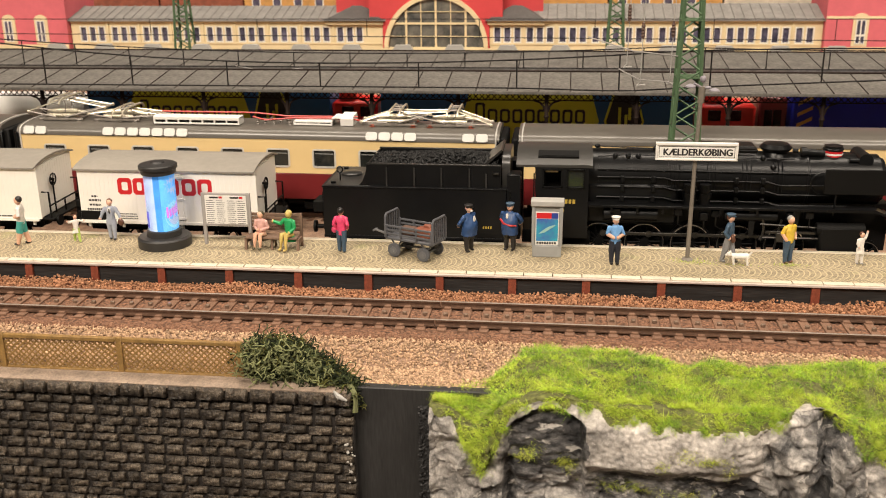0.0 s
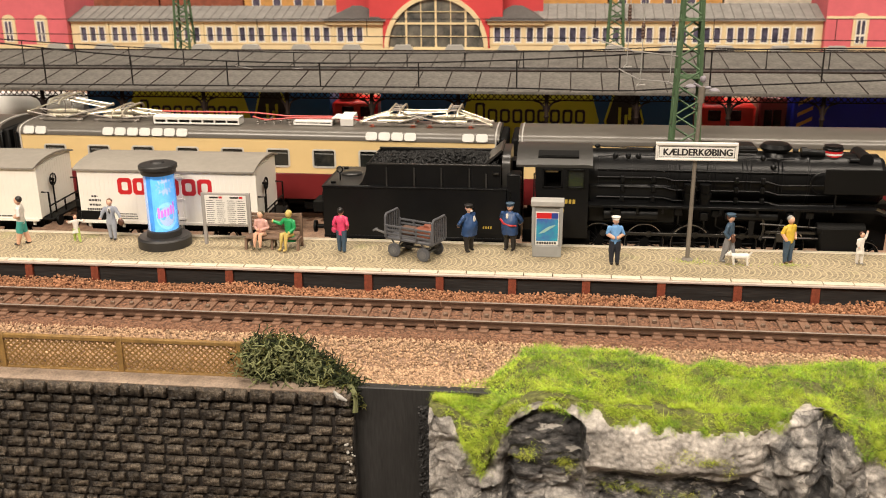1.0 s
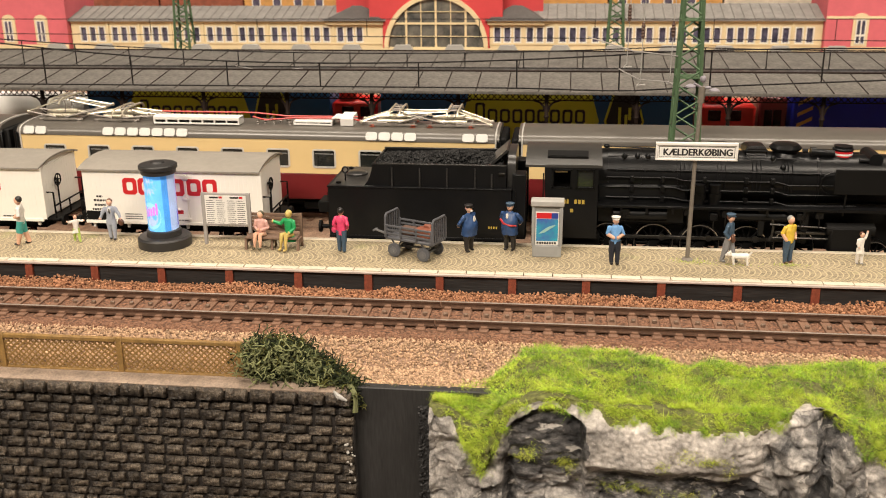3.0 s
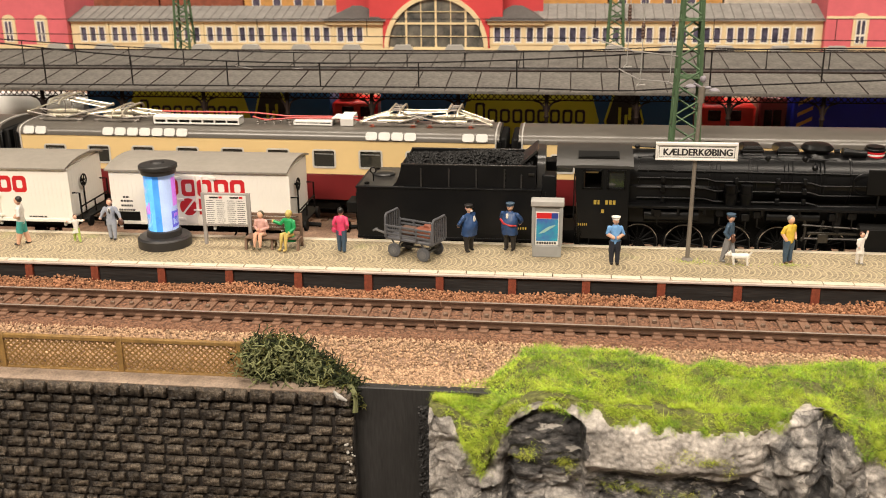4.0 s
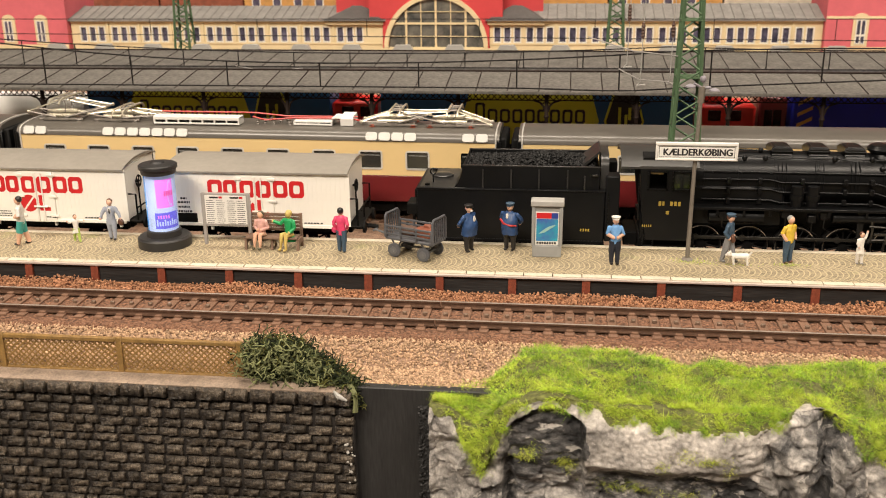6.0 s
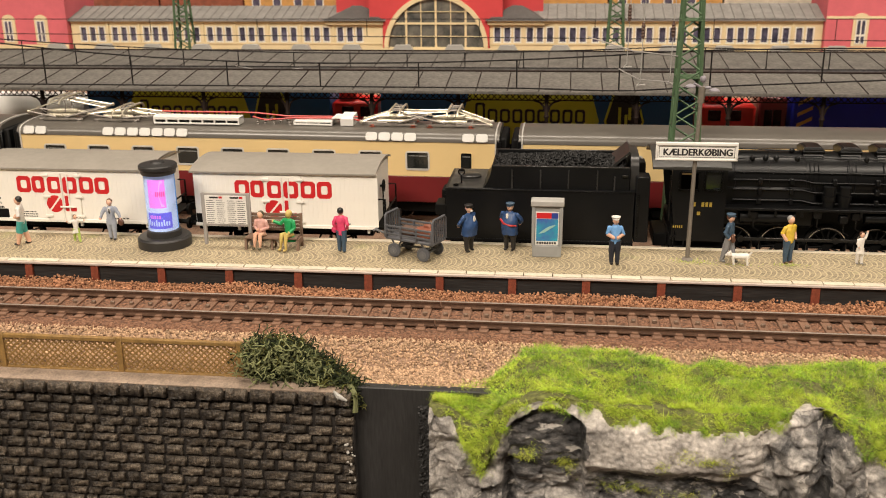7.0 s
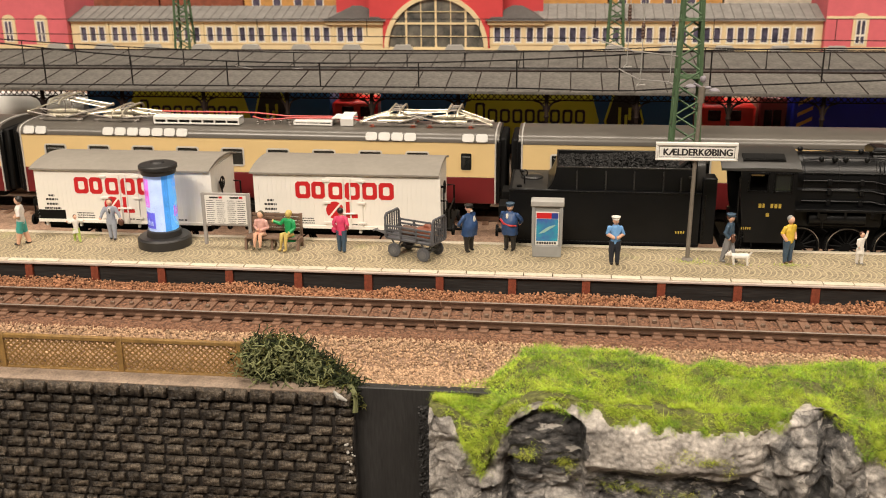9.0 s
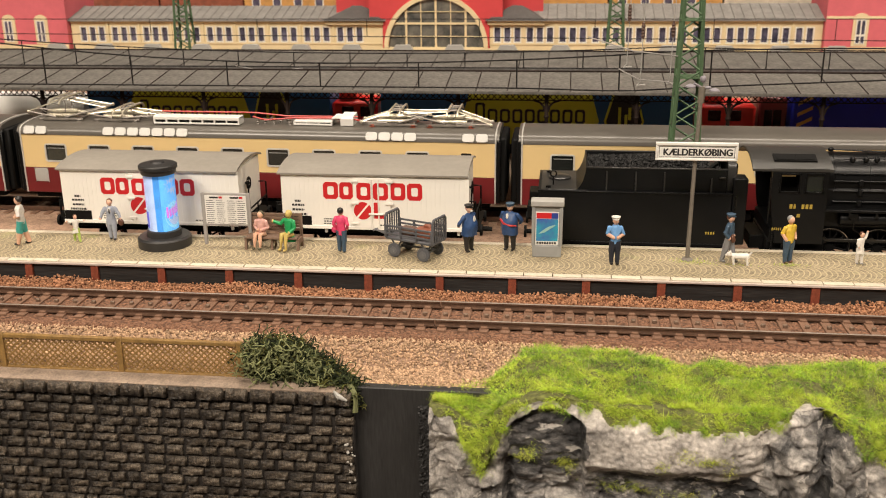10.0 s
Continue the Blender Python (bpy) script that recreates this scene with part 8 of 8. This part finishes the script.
# ---- lattice masts and overhead line ----
def mast(x, y, z0, z1, w0, w1, name="catenary_mast"):
    th = thing(name, x, y, z0, "green steel lattice catenary mast", "mast", "lattice masts")
    H = z1 - z0
    def wd(z):
        return (w0 + (w1 - w0) * z / H) / 2
    for sx in (-1, 1):
        for sy in (-1, 1):
            bm = NB(); tube(bm, [(sx * wd(0), sy * wd(0), 0), (sx * wd(H), sy * wd(H), H)], 0.85 * w0 / 14, 4)
            part("leg", bm, "mast_green", th)
    z, k = 1.0, 0
    while z < H - 2:
        st_ = 6.2 * (wd(z) * 2 / 10) ** 0.7
        for f in range(4):
            a, b = wd(z), wd(min(z + st_, H))
            s = 1 if (k + f) % 2 else -1
            p0, p1 = ((s * a, -a, z), (-s * b, -b, z + st_)) if f == 0 else ((s * a, a, z), (-s * b, b, z + st_)) if f == 1 else ((-a, s * a, z), (-b, -s * b, z + st_)) if f == 2 else ((a, s * a, z), (b, -s * b, z + st_))
            bm = NB(); tube(bm, [p0, p1], 0.42 * w0 / 14, 4)
            part("brace", bm, "mast_green", th)
        z += st_
        k += 1
    for z in (72.6, 96.0):
        if z < H:
            bm = NB(); a = wd(z) + 0.6; box(bm, -a, a, -a, a, z, z + 0.6)
            part("plate", bm, "mast_green", th)
    bm = NB(); box(bm, -w0 / 2 - 1, w0 / 2 + 1, -w0 / 2 - 1, w0 / 2 + 1, -0.2, 1.2, 0.2)
    part("foot", bm, "mid_grey", th)
    return th


mast(51.6, 116, -10.4, 112, 13.6, 6.4)
mast(-274, 390, -10.4, 92, 15.0, 6.8)
mast(34, 390, -10.4, 92, 15.0, 6.8)


def overhead(y, upper, contact, droppers, r, label):
    th = thing("overhead_line", 0, y, 0, label, "overhead line", "overhead lines")
    bm = NB(); tube(bm, [(x, 0, upper(x)) for x in range(-460, 361, 12)], r, 5)
    part("messenger_wire", bm, "dark_iron", th)
    bm = NB(); tube(bm, [(x, 0, contact(x)) for x in range(-460, 361, 12)], r, 5)
    part("contact_wire", bm, "dark_iron", th)
    for x in droppers:
        bm = NB(); tube(bm, [(x, 0, contact(x)), (x, 0, upper(x))], r, 5)
        part("dropper", bm, "dark_iron", th)
    return th


def up1(x):
    return 63.3 + (3.5e-4 if x < -113 else 2.3e-4) * (x + 113) ** 2 if x < 52 else 69.6 + 0.02 * min(x - 52, 60)
def con1(x):
    return 52.4 - 0.9 * math.exp(-((x - 20) / 25) ** 2) + 0.045 * max(0, x - 35)
overhead(TRACK_2, up1, con1, (-250, -206, -158.7, -113.8, -67.1, -21.7, 24.6, 64.8, 112.8, 160), 0.36, "black overhead contact line above the express train")
def up2(x):
    return 54.6 + 1.5e-4 * (x + 110) ** 2 if x < 60 else 57.0 + 1.6e-4 * (x - 165) ** 2
overhead(250, up2, lambda x: 46.8, [-320 + 33 * k for k in range(16)], 0.34, "black overhead contact line between the canopies")
def flat(z, a):
    return lambda x: z + a * x
overhead(392, flat(60.5, 0.0), flat(47.5, -0.006), [-300 + 80 * k for k in range(8)], 0.3, "black overhead contact line before the station")
for x, z0, y in ((46.6, 56.0, 140), (33.5, 55.5, 138), (27.5, 63.0, 141)):
    th = thing("line_hanger", x, y, z0, "pale rod with brown insulator holding the overhead line", "insulator", "hangers of the overhead line")
    bm = NB(); tube(bm, [(-1.2, 0, 0), (0, 0, 1.2), (0.2, 0, 16), (0.9, 0, 45)], 0.22, 6); tube(bm, [(-1.6, 0, -0.4), (2.2, 0, 0.0)], 0.35, 6)
    part("rod", bm, "grey_pale", th, "pale rod")
    bm = NB(); lathe(bm, (0.25, 0, 20), [(0.7, 0)] + [(1.0 if k % 2 else 0.6, 0.6 + 0.7 * k) for k in range(9)] + [(0.7, 7)], 10)
    part("insulator", bm, "parcel", th, "brown ribbed insulator")
wire = thing("stay_wires", 0, 0, 0, "thin pale stay wires at the mast", "wire")
for pts in ([(10, 141, 76), (30, 140, 70), (48, 118, 70.5)], [(24, 141, 62), (33, 139, 57.5), (46, 140, 56.5), (52, 118, 55)], [(-190, 250, 47), (-170, 250, 44), (-150, 250, 46)]):
    bm = NB(); tube(bm, pts, 0.3, 5)
    part("wire", bm, "grey_plastic", wire)

# ---- vehicles under the canopies ----
M["livery_blue"] = mat("livery_blue", (0.012, 0.1, 0.28), 0.4, scale=60, var=0.15)
M["livery_yellow"] = mat("livery_yellow", (0.66, 0.64, 0.04), 0.4, scale=60, var=0.08)
M["deep_blue"] = mat("deep_blue", (0.008, 0.014, 0.42), 0.55, scale=60, var=0.2)
M["bright_red"] = mat("bright_red", (0.62, 0.02, 0.015), 0.35, scale=60, var=0.1)
TY = 250


def swap_body_wagon(x0, x1, ya, yb, ha, hb):
    """Blue box wagon with a yellow hexagon field from ya to yb and a black one from ha to hb."""
    xm_ = (x0 + x1) / 2
    th = thing("box_wagon", xm_, TY + 14, -9, "blue box wagon with yellow and black hexagon fields", "wagon", "wagons under the canopy")
    a, b = x0 - xm_, x1 - xm_
    bm = NB(); box(bm, a, b, -14, 14, 12, 47, 0.4)
    body = part("body", bm, "livery_blue", th)
    def hexa(u0, u1, m_, y, nm, lab):
        bm = NB(); c = 5.0; prism(bm, [(u0, 26), (u0 + c, 12.4), (u1 - c, 12.4), (u1, 26), (u1 - c, 44), (u0 + c, 44)], "y", y, -14.0)
        return part(nm, bm, m_, body, lab)
    ye = hexa(ya - xm_, yb - xm_, "livery_yellow", -14.12, "yellow_field", "yellow hexagon field")
    hexa(ha - xm_ - 1.2, hb - xm_ + 1.2, "livery_yellow", -14.1, "yellow_rim", "yellow outline")
    hexa(ha - xm_, hb - xm_, "ink", -14.2, "black_field", "black hexagon field")
    bm = NB()
    w = (yb - ya) / 11.0
    for k in range(9):
        u = ya - xm_ + w * (1.1 + k)
        plain_mark(bm, u, u + w * 0.8, 24.5, 32.5 if k else 36.0, -14.15, 1.3)
    part("lettering_blocks", bm, "ink", ye, "black blocks in place of the brand name", smooth=0)
    bm = NB()
    hm = (ha + hb) / 2 - xm_
    for u, z0, z1 in ((hm - 2.6, 24, 34), (hm + 1.0, 24, 30), (hm + 3.0, 27, 34)):
        box(bm, u - 0.8, u + 0.8, -14.3, -14.18, z0, z1)
    part("yellow_mark", bm, "livery_yellow", body, smooth=0)
    bm = NB(); box(bm, a + 1, b - 1, -12, 12, 6, 12); 
    for u in (a + 18, a + 36, b - 36, b - 18):
        cyl(bm, (u, -9, 5), (u, -7, 5), 5, n=20); cyl(bm, (u, 7, 5), (u, 9, 5), 5, n=20)
    part("underframe", bm, "black_matt", th)


swap_body_wagon(-283, -135, -258, -183, -180, -160)
swap_body_wagon(-105, 72, -58, 20, 24, 44)
bm = NB()
def red_engine(x0, x1, lab):
    xm_ = (x0 + x1) / 2
    th = thing("red_shunter", xm_, TY + 12, -9, lab, "locomotive", "red engines under the canopy")
    a, b = x0 - xm_, x1 - xm_
    bm = NB(); box(bm, a, b, -12, 12, 10, 36, 1.6)
    body = part("body", bm, "bright_red", th)
    bm = NB(); box(bm, a + 4, a + 14, -10, 10, 36, 42, 1.0)
    part("hood", bm, "bright_red", th)
    for u in (a + 6, a + 17):
        bm = NB(); box(bm, u, u + 7, -12.3, -11.9, 27, 33, 0.1)
        part("window", bm, "glass_dark", body)
    bm = NB(); tube(bm, [(a + 2, -12.8, 20), (b - 2, -12.8, 20)], 0.4, 6); box(bm, a, b, -12.3, -11.9, 11, 13)
    part("handrail", bm, "white_plastic", body)
    bm = NB(); box(bm, a + 2, b - 2, -10, 10, 3, 10, 0.4)
    part("underframe", bm, "black_matt", th)
red_engine(-134, -107, "bright red shunting engine under the canopy")
red_engine(74, 106, "bright red shunting engine beside the blue wagon")
bm = NB(); box(bm, -60, 60, -14, 14, 8, 46, 1.5)
th = thing("blue_coach", 185, TY + 14, -9, "dark blue coach under the canopy", "coach")
part("body", bm, "deep_blue", th)
bm = NB(); box(bm, -59, 59, -12, 12, 2, 8)
part("underframe", bm, "black_matt", th)
for k in range(4):
    bm = NB(); prism(bm, [(-57, 18 + 6 * k), (-49, 22 + 6 * k), (-49, 24 + 6 * k), (-57, 20 + 6 * k)], "y", -14.2, -14.0)
    part("yellow_stripe", bm, "ochre_wall", th)
th = thing("goods_van", 115.5, TY + 16, -9, "dark maroon goods van under the canopy", "wagon")
bm = NB(); box(bm, -7.6, 7.6, -13, 13, 8, 40, 0.8)
van_body = part("body", bm, "maroon", th)
for u in (-4.6, 0.4):
    bm = NB(); box(bm, u, u + 4.2, -13.4, -12.9, 24, 33, 0.1)
    part("window", bm, "glass_dark", van_body)
bm = NB(); box(bm, -7, 7, -10, 10, 0.5, 8)
part("underframe", bm, "black_matt", th)
th = thing("tank_wagon", -318, TY + 6, -9, "silvery white tank wagon under the canopy", "wagon")
bm = NB(); tube(bm, [(-36, 0, 26), (-33, 0, 26), (28, 0, 26), (32, 0, 26)], [8, 13, 13, 8], 28)
part("tank", bm, "white_plastic", th)
bm = NB(); box(bm, -34, 32, -10, 10, 6, 13)
part("underframe", bm, "black_matt", th)

# ---- skylights on the farther canopy ----
for k in range(16):
    bm = NB(); prism(bm, [(-7, 0), (-4.6, 3.8), (4.6, 3.8), (7, 0)], "y", -2, 2)
    sk = part("skylight", bm, "grey_pale", None)
    sk.matrix_basis = pose((-345 + 34.2 * k) * MM, 338 * MM, 45.2 * MM)
    tagged(sk, "pale grey roof skylight on the canopy ridge", "skylight", "skylights on the canopy")

motions()
